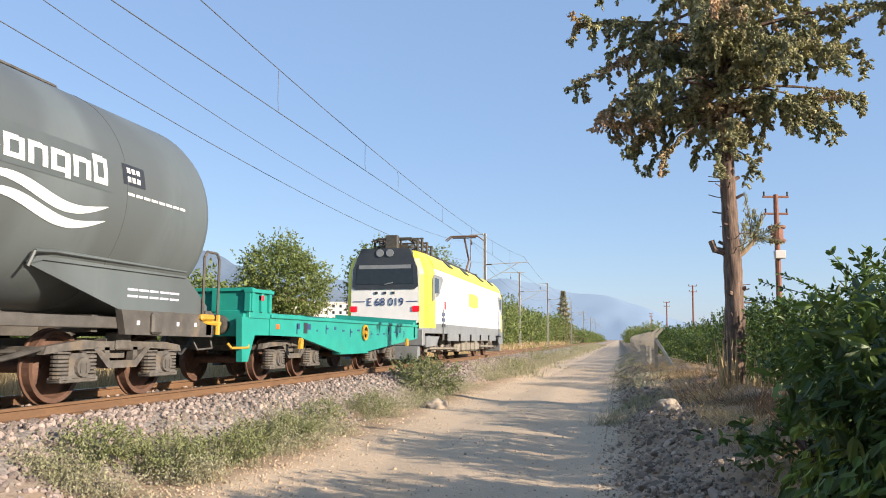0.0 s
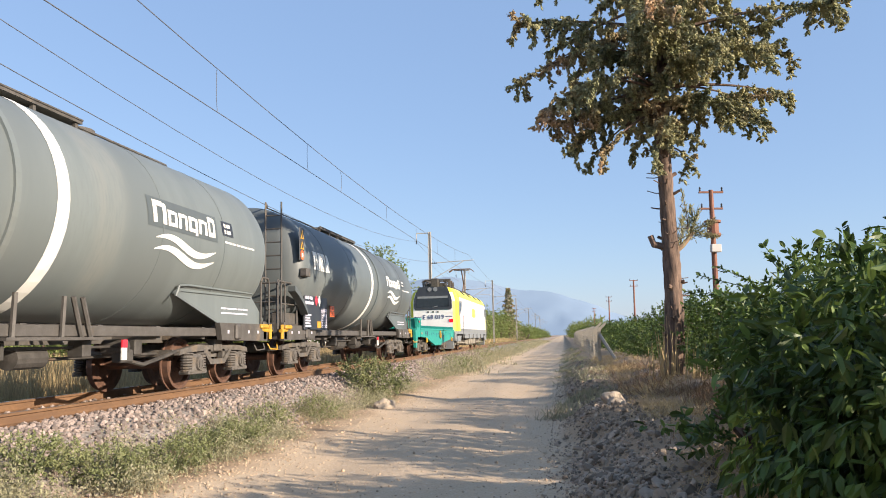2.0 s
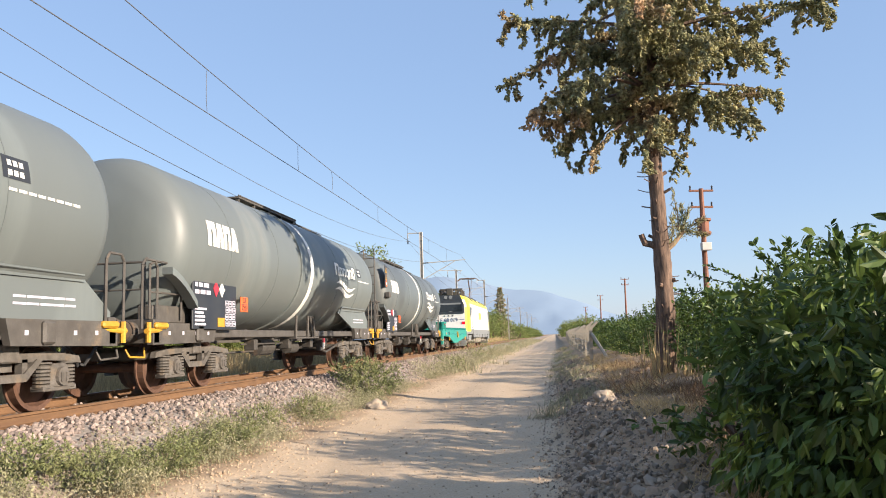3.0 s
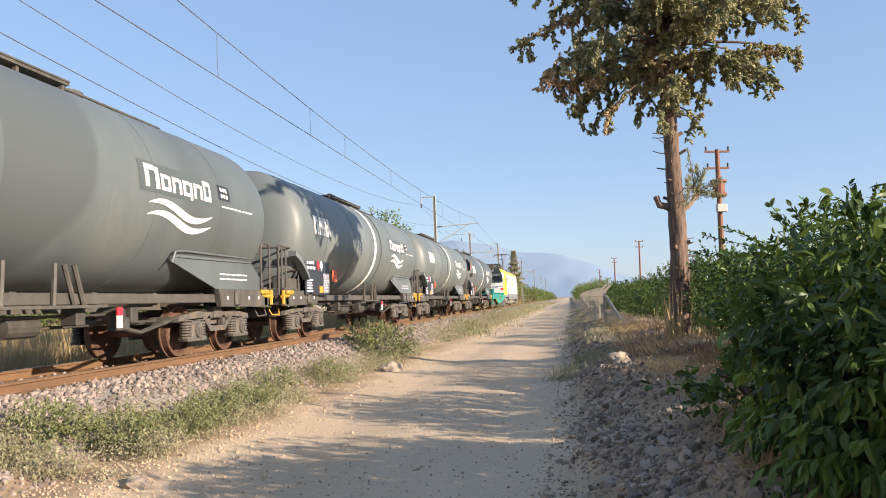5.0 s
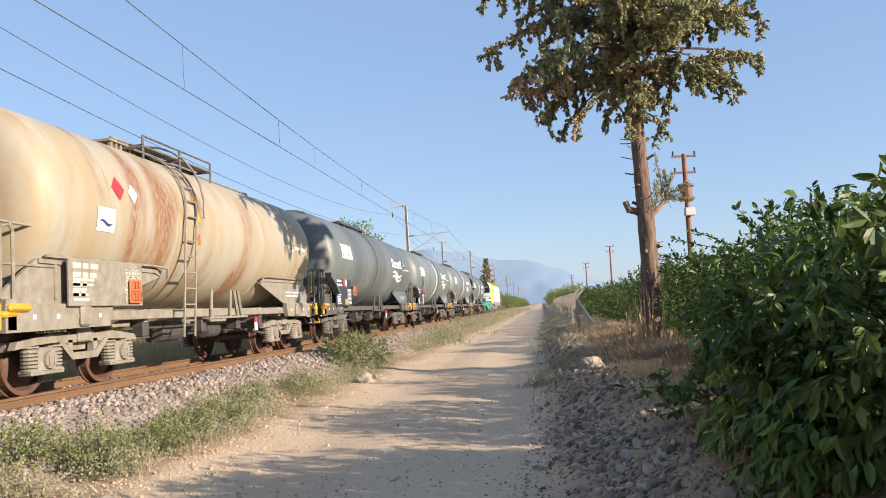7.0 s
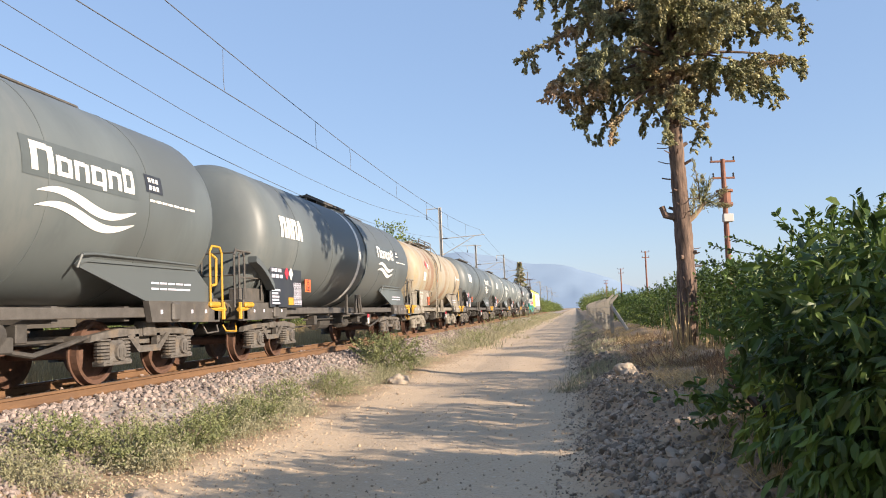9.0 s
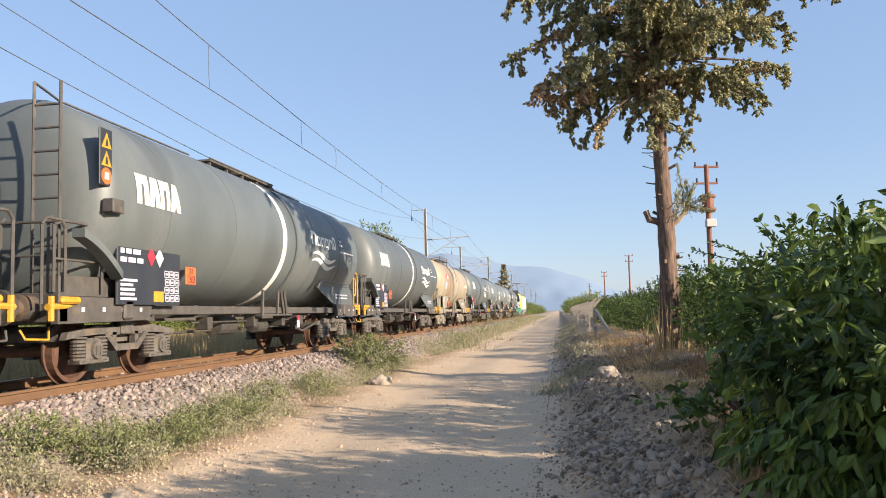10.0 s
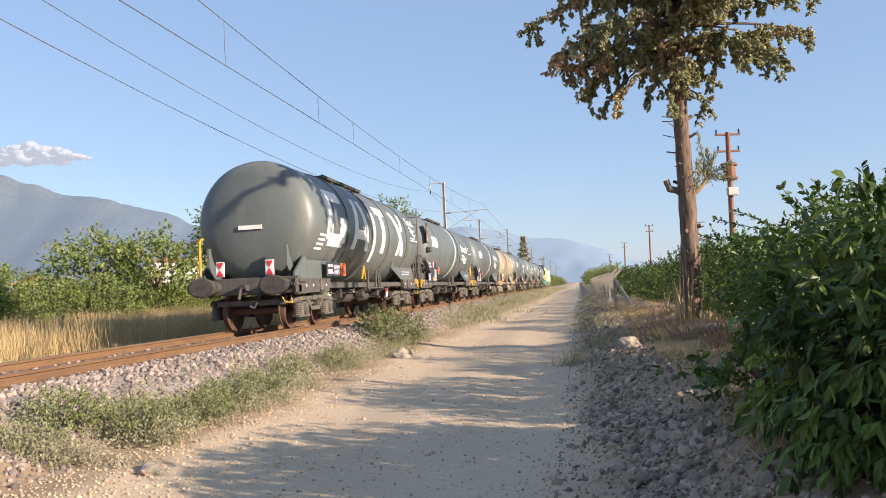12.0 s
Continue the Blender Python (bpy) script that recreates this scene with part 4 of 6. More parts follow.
    for s in (-1, 1):
        e = s * (h - 0.62)
        bm = box(B(), -1.3, 1.3, e - 0.09, e + 0.09, 0.86, 1.26, 0.015)
        hs = part("headstock", bm, M[steel], v)
        for x in (-1, 1):
            bm = prism(B(), [(e + s * 0.12, 1.2), (e - s * 2.2, 1.2), (e - s * 2.1, 0.87), (e + s * 0.12, 0.84)], x * 1.2, x * 1.3)
            box(bm, x * 1.28, x * 1.36, e - s * 1.45 - 0.12, e - s * 1.45 + 0.12, 0.88, 1.18, 0.03)
            sk = part("corner_plate", bm, M[steel], v)
            if x > 0:
                bb = B()
                for j in range(4):
                    box(bb, 1.301, 1.306, e - s * (0.4 + 0.48 * j) - 0.03, e - s * (0.4 + 0.48 * j) + 0.035, 1.0, 1.06)
                part("stencil_line", bb, M["print"], sk)
        part("uncoupling_step", tube(B(), [(1.05, e + s * 0.5, 0.78), (1.1, e + s * 0.46, 0.66), (1.1, e + s * 0.02, 0.64), (1.05, e - s * 0.05, 0.8)], 0.016), M["yellow" if s < 0 else steel], v, "bent foot step")
        bm = rod(B(), (1.25, e - s * 0.25, 1.08), (1.3, e + s * 0.32, 1.06), 0.045, 8)
        box(bm, 1.22, 1.36, e - s * 0.1 - 0.2, e - s * 0.1 + 0.2, 1.1, 1.2, 0.03)
        rod(bm, (1.3, e + s * 0.26, 1.2), (1.3, e + s * 0.26, 0.88), 0.045, 8)
        bare_end = s < 0 and not railing
        part("brake_handle", bm, M[steel if bare_end else "yellow"], v, "" if bare_end else "yellow brake changeover handle")
        buffers(v, s * h, s, wide=1.55 if bare_end else 1.0)
        bogie(v, s * piv, "bogie" if steel == "frame" else "creamsteel")
        bm = tube(B(), [(1.24, e + s * 0.36, 1.1), (1.24, e + s * 0.36, 2.12), (1.24, e + s * 0.28, 2.22), (1.24, e - s * 0.02, 2.22), (1.24, e - s * 0.1, 2.12), (1.24, e - s * 0.1, 1.1)], 0.022)
        if bare_end:
            bm.free()
            continue
        gr = part("grab_rail", bm, M["yellow"] if (yellow_rail and s > 0) else M[steel], v)
        if s > 0 and (yellow_rail or paint == "cream"):
            part("inner_rail", tube(B(), [(1.2, e + s * 0.02, 1.5), (1.24, e + s * 0.12, 1.52), (1.24, e + s * 0.14, 2.0), (1.2, e + s * 0.02, 2.08)], 0.026), M["yellow"], gr, "bent yellow hand rail")
    # end platform with railings and a ladder to the top
    e = -h + 0.62
    bm = B()
    for x in (-1.1, -0.4, 0.4, 1.1):
        tube(bm, [(x, e - 0.05, 1.25), (x, e - 0.05, 2.2), (x, e + 0.02, 2.28)], 0.02)
    tube(bm, [(-1.1, e - 0.05, 2.2), (1.1, e - 0.05, 2.2)], 0.02)
    tube(bm, [(-1.1, e - 0.05, 1.75), (1.1, e - 0.05, 1.75)], 0.016)
    tube(bm, [(1.22, e - 0.1, 1.26), (1.22, e - 0.1, 2.15), (1.22, e + 0.1, 2.22), (1.22, e + 0.85, 2.22), (1.22, e + 0.95, 2.1), (1.22, e + 0.95, 1.26)], 0.022)
    tube(bm, [(1.22, e - 0.1, 1.7), (1.22, e + 0.95, 1.7)], 0.018)
    if railing:
        part("end_railing", bm, M[steel], v)
    else:
        bm.free()
        for x in (-0.98, 0.98):  # curved horns that hold the tank end
            horn = [(e + 0.06 + 0.07 * k * k * 0.3, 2.0 - 0.13 * k) for k in range(7)]
            part("saddle_horn", prism(B(), horn + [(e + 0.75, 1.22), (e + 0.3, 1.22), (e - 0.03, 1.5), (e - 0.05, 2.0)], x - 0.03, x + 0.03), M[paint], v)
    if ladder:
        bm = rung_ladder(B(), (0.75, -h + 0.72, 1.25), (0.75, -h + 0.72, zc + R - 0.05), 0.4, "x", 0.022)
        tube(bm, [(0.75, -h + 0.72, zc + R - 0.05), (0.55, -h + 1.3, zc + R - 0.02), (0.35, -h + 1.8, zc + R + 0.02), (0.35, -2.0, zc + R + 0.03)], 0.02)
        part("ladder", bm, M[steel], v, "steel ladder up the tank end")
    # mid-car ladder brackets, brake gear
    bm = B()
    for q in (-0.34, 0.57, 0.75, 0.95):
        tube(bm, [(1.22, q + (0.25 if q > 0.6 else 0), 0.9), (1.24, q, 1.48)], 0.035)
    box(bm, 1.1, 1.28, -0.5, 1.4, 0.9, 0.94)
    part("filling_bracket", bm, M[steel], v)
    bm = B()
    lathe(bm, [(-1.6, 0.03), (-1.58, 0.2), (-0.75, 0.2), (-0.7, 0.03)], 14, "y", (0.65, 0, 0.72))
    lathe(bm, [(0.1, 0.03), (0.12, 0.15), (0.7, 0.15), (0.74, 0.03)], 14, "y", (0.8, 0, 0.68))
    tube(bm, [(0.9, -3.0, 0.8), (0.95, 2.9, 0.8)], 0.02)
    tube(bm, [(0.6, -4.2, 0.62), (0.6, 4.2, 0.66)], 0.025)
    for q in (-2.6, -0.4, 1.3, 2.6):
        box(bm, 0.85, 1.1, q - 0.1, q + 0.1, 0.66, 0.9, 0.015)
    part("brake_gear", bm, M["steel"], v)
    bm = B()
    tube(bm, [(1.0, 2.2, 0.62), (1.0, 2.9, 0.5), (1.0, 3.6, 0.62), (1.0, 4.0, 0.7)], 0.035)
    box(bm, 0.95, 1.08, 2.1, 2.5, 0.55, 0.75, 0.02)
    lathe(bm, [(0.75, 0.03), (0.78, 0.13), (1.12, 0.13), (1.15, 0.03)], 12, "x", (0, 2.2, 0.78))
    part("load_sensing_gear", bm, M["steel"], v)
    tp = part("tag_plate", box(B(), 1.19, 1.21, 1.97, 2.1, 0.6, 0.78), M["white"], v, "small white and red plate")
    part("red_tag", box(B(), 1.19, 1.215, 1.97, 2.1, 0.78, 0.9), M["red"], tp)
    if board:
        notice_board(v, 1.34, -6.12, -4.27, 1.1, 2.26)
        orange_plate(v, 1.42, -4.2, 1.46, w=0.36, h=0.3)
        bm = B()
        tube(bm, [(1.3, -5.6, 1.3), (1.05, -5.6, 1.1)], 0.02)
        tube(bm, [(1.3, -4.6, 1.3), (1.05, -4.6, 1.1)], 0.02)
        tube(bm, [(1.38, -4.1, 1.75), (1.2, -3.5, 1.72)], 0.03)
        part("board_bracket", bm, M[steel], v)
    elif logo == "big":
        notice_board(v, 1.36, -4.6, -3.55, 1.25, 1.62)
        orange_plate(v, 1.38, -3.5, 1.27)
    if ladder:
        y0 = -h + 1.27
        pl = part("sign_plate", box(B(), 1.44, 1.47, y0 - 0.15, y0 + 0.15, zc + 0.1, zc + 0.92, 0.01), M["board"], v, "dark plate with warning signs")
        for k in range(2):
            z = zc + 0.64 - 0.26 * k
            part("warning_triangle", prism(B(), [(y0 - 0.12, z), (y0 + 0.12, z), (y0, z + 0.22)], 1.471, 1.478), M["yellow"], pl, "yellow warning triangle")
            part("warning_symbol", prism(B(), [(y0 - 0.03, z + 0.03), (y0 + 0.03, z + 0.03), (y0 + 0.01, z + 0.13), (y0 - 0.01, z + 0.13)], 1.479, 1.484), M["board"], pl)
        part("warning_disc", lathe(B(), [(1.471, 0.12), (1.479, 0.12), (1.479, 0.01)], 20, "x", (0, y0, zc + 0.24)), M["orange"], pl, "orange warning disc")
        part("disc_symbol", box(B(), 1.48, 1.485, y0 - 0.05, y0 + 0.05, zc + 0.19, zc + 0.29), M["print"], pl)
        part("lamp_bracket", box(B(), 1.42, 1.6, y0 - 0.02, y0 + 0.26, zc - 0.28, zc - 0.08, 0.015), M[steel], v, "small steel bracket box")
    return v


NAMES = "grey tank wagon with white mark, stripe and dark notice board"
C1 = 3.75
tank_car(C1, ladder=True, rib=0.85, label="grey tank wagon with end ladder, white band and marks")
tank_car(C1 - 15.70, label=NAMES, paint="tanklight")
tank_car(C1 - 31.40, label=NAMES, paint="tanklight", rib=0.85, band=0.1, walk_at=(-1.2, 2.4))
tank_car(C1 - 47.10, label="grey tank wagon with faint band and white marks", band=None)
TC = tank_car(C1 - 47.10 - 7.85 - 6.71, L=13.42, R=1.46, zc=2.6, walk_at=(-2.4, -1.6), paint="cream", steel="creamsteel", band=None, rib=None, logo="none", piv=4.3, board=False, label="rust-streaked cream tank wagon with roof platform and side ladder")
tank_car(C1 - 47.10 - 7.85 - 13.42 - 7.85, label=NAMES, rib=0.85, band=0.1, walk_at=(-1.2, 2.4))
tank_car(C1 - 47.10 - 7.85 - 13.42 - 23.55, ladder=True, label="grey tank wagon with orange grab rails and white band", rib=1.06, band=0.3, yellow_rail=True, walk_at=(-1.2, 2.4))
LAST_L = 13.9
LAST = C1 - 47.10 - 7.85 - 13.42 - 31.40 - LAST_L / 2
TL = tank_car(LAST, L=LAST_L, R=1.555, zc=2.63, railing=False, paint="tank2", band=None, rib=None, logo="big", piv=4.75, board=False, yellow_rail=False, label="grey-green tank wagon with very large white block marks")


def cream_extras(v):
    R, zc = 1.46, 2.6
    bm = rung_ladder(B(), (1.42, -1.9, 0.6), (1.52, -1.9, zc), 0.42, "y", 0.022, 0.28)
    a = [(1.52 * math.cos(t), -1.9 + 0.6 * t, zc + 1.52 * math.sin(t)) for t in [radians(12 * k) for k in range(7)]]
    for p, q in zip(a, a[1:]):
        rung_ladder(bm, p, q, 0.42, "y", 0.022, 0.17)
    tube(bm, [(1.66 * math.cos(radians(12 * k)), -1.45 + 0.1 * k, zc + 0.15 + 1.62 * math.sin(radians(12 * k))) for k in range(8)], 0.022)
    part("side_ladder", bm, M["creamsteel"], v, "cream steel ladder up the tank side")
    bm = B()
    for k in range(5):
        box(bm, -0.75 + 0.31 * k, -0.75 + 0.31 * k + 0.22, -1.9, 0.9, zc + R + 0.04, zc + R + 0.07)
    for x in (-0.75, 0.75):
        for y in (-1.9, -0.5, 0.9):
            tube(bm, [(x, y, zc + R - 0.28), (x, y, zc + R + 0.22)], 0.022)
        tube(bm, [(x, -1.9, zc + R + 0.22), (x, 0.9, zc + R + 0.22)], 0.022)
    for y in (-1.9, -0.5, 0.87):
        box(bm, -0.76, 0.76, y - 0.03, y + 0.03, zc + R, zc + R + 0.04)
    part("roof_platform", bm, M["bogie"], v, "grey steel platform with rails on the tank top")
    nb = notice_board(v, 1.34, -5.05, -3.15, 1.16, 1.82, "creamsteel")
    orange_plate(v, 1.4, -3.6, 1.2, "33", "1202", 0.34, 0.36)
    for k, (mm, u) in enumerate((("red", -3.9), ("white", -3.5))):
        on_tank(*tall_shape(u, 0.16, 0.54 if mm == "red" else 0.48, (0.005, 0.17 if mm == "red" else 0.13, 0.005)), R, zc, "hazard_diamond", M[mm], v, 0.012)
    on_tank(*rect(-4.5, -4.05, -0.35, 0.0), R, zc, "white_label", M["white"], v, 0.01)
    on_tank(*join([wave(-4.45, -4.1, -0.22, 0.03, 0.05)]), R, zc, "label_wave", M["navy"], v, 0.014)
    on_tank(*join([rect(4.0, 4.15, -0.1, 0.15), rect(4.2, 5.1, -0.03, 0.05, n=2)]), R, zc, "white_mark", M["white"], v, 0.01)
    for k, z in enumerate((0.75, 0.4, 0.0)):
        on_tank(*tall_shape(-1.25, z - 0.3, z - 0.12, (0.1, 0.01)), R, zc, "warning_sign", M["yellow"] if k < 2 else M["orange"], v, 0.012)


cream_extras(TC)


def last_extras(v):
    h = LAST_L / 2
    for x in (-0.62, 0.62):
        p = part("tail_plate", box(B(), x - 0.11, x + 0.11, -h + 0.46, -h + 0.48, 1.3, 1.66, 0.01), M["white"], v, "white tail plate with red triangles")
        part("red_triangles", prism(prism(B(), [(x - 0.09, 1.64), (x + 0.09, 1.64), (x, 1.49)], -h + 0.445, -h + 0.455, "y"), [(x - 0.09, 1.32), (x + 0.09, 1.32), (x, 1.47)], -h + 0.445, -h + 0.455, "y"), M["red"], p)
    part("end_grab_rail", tube(B(), [(-1.2, -h + 0.6, 1.3), (-1.2, -h + 0.6, 2.2), (-1.2, -h + 0.75, 2.25)], 0.035), M["yellow"], v)
    part("tarpaulin_hook", tube(B(), [(1.2, -0.9, 1.2), (1.24, -0.8, 1.6), (1.22, -0.6, 1.2)], 0.03), M["yellow"], v)


last_extras(TL)


def flat_wagon():
    """Turquoise flat wagon with a fish-belly side and a raised rear end; space as the tank cars'."""
    y0, y1 = 11.6, 23.9
    c, h = (y0 + y1) / 2, (y1 - y0) / 2
    v = thing("flat_wagon", "turquoise flat wagon with fish-belly sides and rear bulkhead", "flat wagon", pose(XC, c, RT), group="freight train")
    VEH.append((v, c))
    for x in (-1, 1):
        bm = prism(B(), [(-h + 1.4, 1.2), (h - 0.3, 1.24), (h - 0.3, 0.84), (0.9, 0.5), (-1.1, 0.5), (-3.4, 0.86), (-h + 1.4, 0.88)], x * 1.3, x * 1.38)
        box(bm, x * 1.2, x * 1.42, -h + 1.4, h - 0.3, 1.2, 1.27, 0.01)
        box(bm, x * 1.2, x * 1.4, -1.1, 0.9, 0.46, 0.52)
        sb = part("side_beam", bm, M["green"], v)
        if x > 0:
            bb = B()
            rg = random.Random(5)
            for k in range(16):
                q = -h + 2.6 + k * 0.52
                w = rg.uniform(0.06, 0.2)
                zz = rg.uniform(0.92, 1.04)
                box(bb, 1.381, 1.386, q, q + w, zz, zz + rg.choice((0.04, 0.07, 0.12)))
                if k % 3 == 0:
                    box(bb, 1.381, 1.386, q, q + 0.04, zz - 0.1, zz + 0.1)
            part("stencil_line", bb, M["navy"], sb)
            part("brake_wheel", lathe(lathe(B(), [(1.4, 0.2), (1.44, 0.2), (1.44, 0.15), (1.4, 0.15)], 20, "x", (0, 0.6, 0.98)), [(1.4, 0.06), (1.46, 0.05), (1.46, 0.01)], 10, "x", (0, 0.6, 0.98)), M["yellow"], v, "yellow brake hand wheel")
            part("black_label", box(B(), 1.381, 1.39, -h + 2.95, -h + 3.13, 0.93, 1.15), M["board"], sb)
            part("orange_label", box(B(), 1.381, 1.39, -h + 1.65, -h + 1.8, 1.0, 1.09), M["orange"], sb)
            for q in (-h + 2.7, h - 1.7):
                part("lashing_hook", prism(B(), [(q - 0.07, 0.62), (q + 0.07, 0.62), (q + 0.09, 0.8), (q, 0.84), (q - 0.05, 0.76)], 1.4, 1.46), M["yellow"], v)
    bm = box(B(), -1.3, 1.3, -h + 1.4, h - 0.55, 1.0, 1.07)
    part("deck", bm, M["green"], v)
    part("centre_sill", box(B(), -0.3, 0.3, -h + 0.6, h - 0.6, 0.7, 1.05), M["steel"], v)
    # raised rear platform and bulkhead
    bm = box(B(), -1.38, 1.38, -h + 0.6, -h + 1.4, 1.18, 1.32, 0.01)
    for x in (-1, 1):
        prism(bm, [(-h + 0.35, 1.2), (-h + 1.4, 1.2), (-h + 1.4, 0.88), (-h + 0.85, 0.88), (-h + 0.62, 0.42), (-h + 0.4, 0.42)], x * 1.25, x * 1.36)
    part("end_platform", bm, M["green"], v)
    bm = box(B(), -1.38, 1.38, -h + 0.62, -h + 0.7, 1.32, 1.68)
    box(bm, -1.38, 1.38, -h + 1.3, -h + 1.36, 1.32, 1.68)
    box(bm, -1.4, 1.4, -h + 0.58, -h + 0.74, 1.66, 1.72)
    box(bm, -1.4, 1.4, -h + 1.26, -h + 1.4, 1.66, 1.72)
    for q in (-1.34, -0.7, 0.0, 0.7, 1.34):
        box(bm, q - 0.05, q + 0.05, -h + 0.56, -h + 0.64, 1.3, 1.68)
    for q in (0.65, 1.0, 1.32):
        box(bm, 1.36, 1.42, -h + q - 0.05, -h + q + 0.05, 1.3, 1.68)
    box(bm, 1.3, 1.37, -h + 0.6, -h + 1.4, 1.3, 1.68)
    box(bm, 1.28, 1.44, -h + 0.55, -h + 1.42, 1.64, 1.7)
    part("bulkhead", bm, M["green"], v)
    part("far_board", box(B(), -1.4, -1.34, -2.4, h - 0.35, 1.27, 1.5), M["green"], v)
    part("end_board", prism(B(), [(-1.4, 1.25), (1.36, 1.25), (1.36, 1.42), (-1.4, 1.62)], h - 0.42, h - 0.36, "y"), M["green"], v)
    part("red_lamp", box(B(), 1.36, 1.43, -h + 0.95, -h + 1.05, 1.5, 1.6, 0.01), M["red"], v, "small red reflector")
    bm = box(B(), -1.38, 1.38, h - 0.75, h - 0.6, 0.85, 1.35, 0.01)
    part("front_headstock", bm, M["green"], v)
    part("rear_headstock", box(B(), -1.3, 1.3, -h + 0.5, -h + 0.65, 0.86, 1.26), M["green"], v)
    buffers(v, h, 1)
    buffers(v, -h, -1)
    bogie(v, 14.8 - c, r=0.42)
    bogie(v, 20.73 - c, r=0.42)
    part("grab_rail", tube(B(), [(1.3, -h + 0.0, 0.74), (1.36, -h + 0.02, 0.66), (1.36, -h + 0.62, 0.66), (1.3, -h + 0.7, 0.86)], 0.022), M["yellow"], v)
    return v


flat_wagon()


def loco_section(bm, y, w, roofw, ztop, z0=0.55, zs=3.0):
    pts = [(w, z0), (w, zs), (w - 0.03, zs + 0.25), (roofw, ztop - 0.12), (roofw - 0.25, ztop), (-roofw + 0.25, ztop), (-roofw, ztop - 0.12), (-w + 0.03, zs + 0.25), (-w, zs), (-w, z0)]
    return [bm.verts.new((p[0], y, p[1])) for p in pts]


def locomotive():
    y0, y1 = 23.9, 42.2
    c, h = (y0 + y1) / 2, (y1 - y0) / 2
    v = thing("locomotive", "white and yellow electric locomotive with raised pantograph", "locomotive", pose(XC, c, RT), group="freight train")
    VEH.append((v, c))
    e = h - 0.55
    def shell(lo, hi, pad, material, name, full=True, label=""):
        bm = B()
        def ring(y, w, top):
            pts = [(w, lo), (w, min(hi, 3.0))]
            if hi > 3.0:
                pts += [(w - 0.04, 3.2), (w - 0.16, 3.55), (w - 0.42, top - 0.1), (w - 0.7, top)]
            pts = pts + [(-a, b) for a, b in pts[::-1]]
            return [bm.verts.new((a + 0, y, b)) for a, b in pts]
        secs = [(-e, 1.2, 3.62), (-e + 0.1, 1.34, 3.76), (-e + 0.35, 1.44, 3.86), (-e + 1.1, 1.5, 3.92), (-e + 2.2, 1.5, 3.92)]
        secs += [(0, 1.5, 3.92)] + [(-y, w, t) for y, w, t in secs[::-1]]
        rings = [ring(y, w + pad, t + pad) for y, w, t in secs]
        n = len(rings[0])
        for p, q in zip(rings, rings[1:]):
            for i in range(n):
                bm.faces.new((p[i], p[(i + 1) % n], q[(i + 1) % n], q[i]))
        bm.faces.new(rings[0])
        bm.faces.new(rings[-1])
        bmesh.ops.recalc_face_normals(bm, faces=bm.faces)
        return part(name, bm, M[material], v, label)
    shell(1.18, 3.92, 0.0, "locowhite", "body", label="white body side")
    shell(1.02, 1.36, 0.006, "locogrey", "skirt", label="grey lower skirt")
    for s in (-1, 1):
        for x in (-1, 1):
            part("skirt_end", prism(B(), [(s * (e - 0.1), 0.55), (s * (e - 1.5), 0.6), (s * (e - 2.0), 0.92), (s * (e - 0.1), 0.92)], x * 1.38, x * 1.44), M["locogrey"], v)
    # yellow roof shoulders and cab corner
    for x in (-1, 1):
        prof = [(1.455, 3.3), (1.42, 3.4), (1.35, 3.57), (1.09, 3.83), (0.81, 3.935)]
        bm = B()
        a = [bm.verts.new((x * p, -e + 1.05, q)) for p, q in prof]
        b = [bm.verts.new((x * p, e - 1.05, q)) for p, q in prof]
        for i in range(4):
            bm.faces.new((a[i], a[i + 1], b[i + 1], b[i]))
        rf = part("roof_shoulder", bm, M["locoyellow"], v, "yellow roof shoulder")
        for q in (-4.7, -1.5, 2.2, 5.2):
            part("roof_grille", prism(B(), [(1.36 * x, 3.57), (1.12 * x, 3.8), (1.14 * x, 3.83), (1.39 * x, 3.6)], q, q + 0.7, "y"), M["locodark"], rf)
    for s in (1, -1):
        bm = B()
        rings = []
        for y, w, top in ((-e - 0.004, 1.2, 3.62), (-e + 0.1, 1.34, 3.76), (-e + 0.35, 1.44, 3.86), (-e + 1.1, 1.5, 3.92)):
            w, top = w + 0.007, top + 0.007
            pts = [(w, 1.2), (w, 3.0), (w - 0.04, 3.2), (w - 0.16, 3.55), (w - 0.42, top - 0.1), (w - 0.7, top)]
            rings.append([bm.verts.new((a, s * y, c2)) for a, c2 in pts + [(-a, c2) for a, c2 in pts[::-1]]])
        for p, r in zip(rings, rings[1:]):
            for i in range(len(p) - 1):
                bm.faces.new((p[i], p[i + 1], r[i + 1], r[i]))
        bmesh.ops.recalc_face_normals(bm, faces=bm.faces)
        part("cab_shell", bm, M["locoyellow"], v, "yellow rounded cab shell")
    for s in (1, -1):
        y = -s * e
        q = -s
        # end face: dark windscreen surround, glass, lamps
        bm = prism(B(), [(-1.05, 2.5), (1.05, 2.5), (1.17, 2.6), (1.14, 3.2), (1.0, 3.55), (-1.0, 3.55), (-1.14, 3.2), (-1.17, 2.6)], y, y + q * 0.03, "y")
        fr = part("windscreen_surround", bm, M["locodark"], v)
        part("windscreen", prism(B(), [(-1.02, 2.68), (1.02, 2.68), (0.98, 3.34), (-0.98, 3.34)], y + q * 0.031, y + q * 0.045, "y"), M["glass"], fr, "dark windscreen")
        part("wiper", tube(B(), [(0, y + q * 0.06, 2.66), (0.3, y + q * 0.06, 2.72)], 0.02), M["locogrey"], fr)
        part("sun_blind", box(B(), -0.93, 0.93, y + q * 0.044, y + q * 0.05, 3.2, 3.33), M["locogrey"], fr)
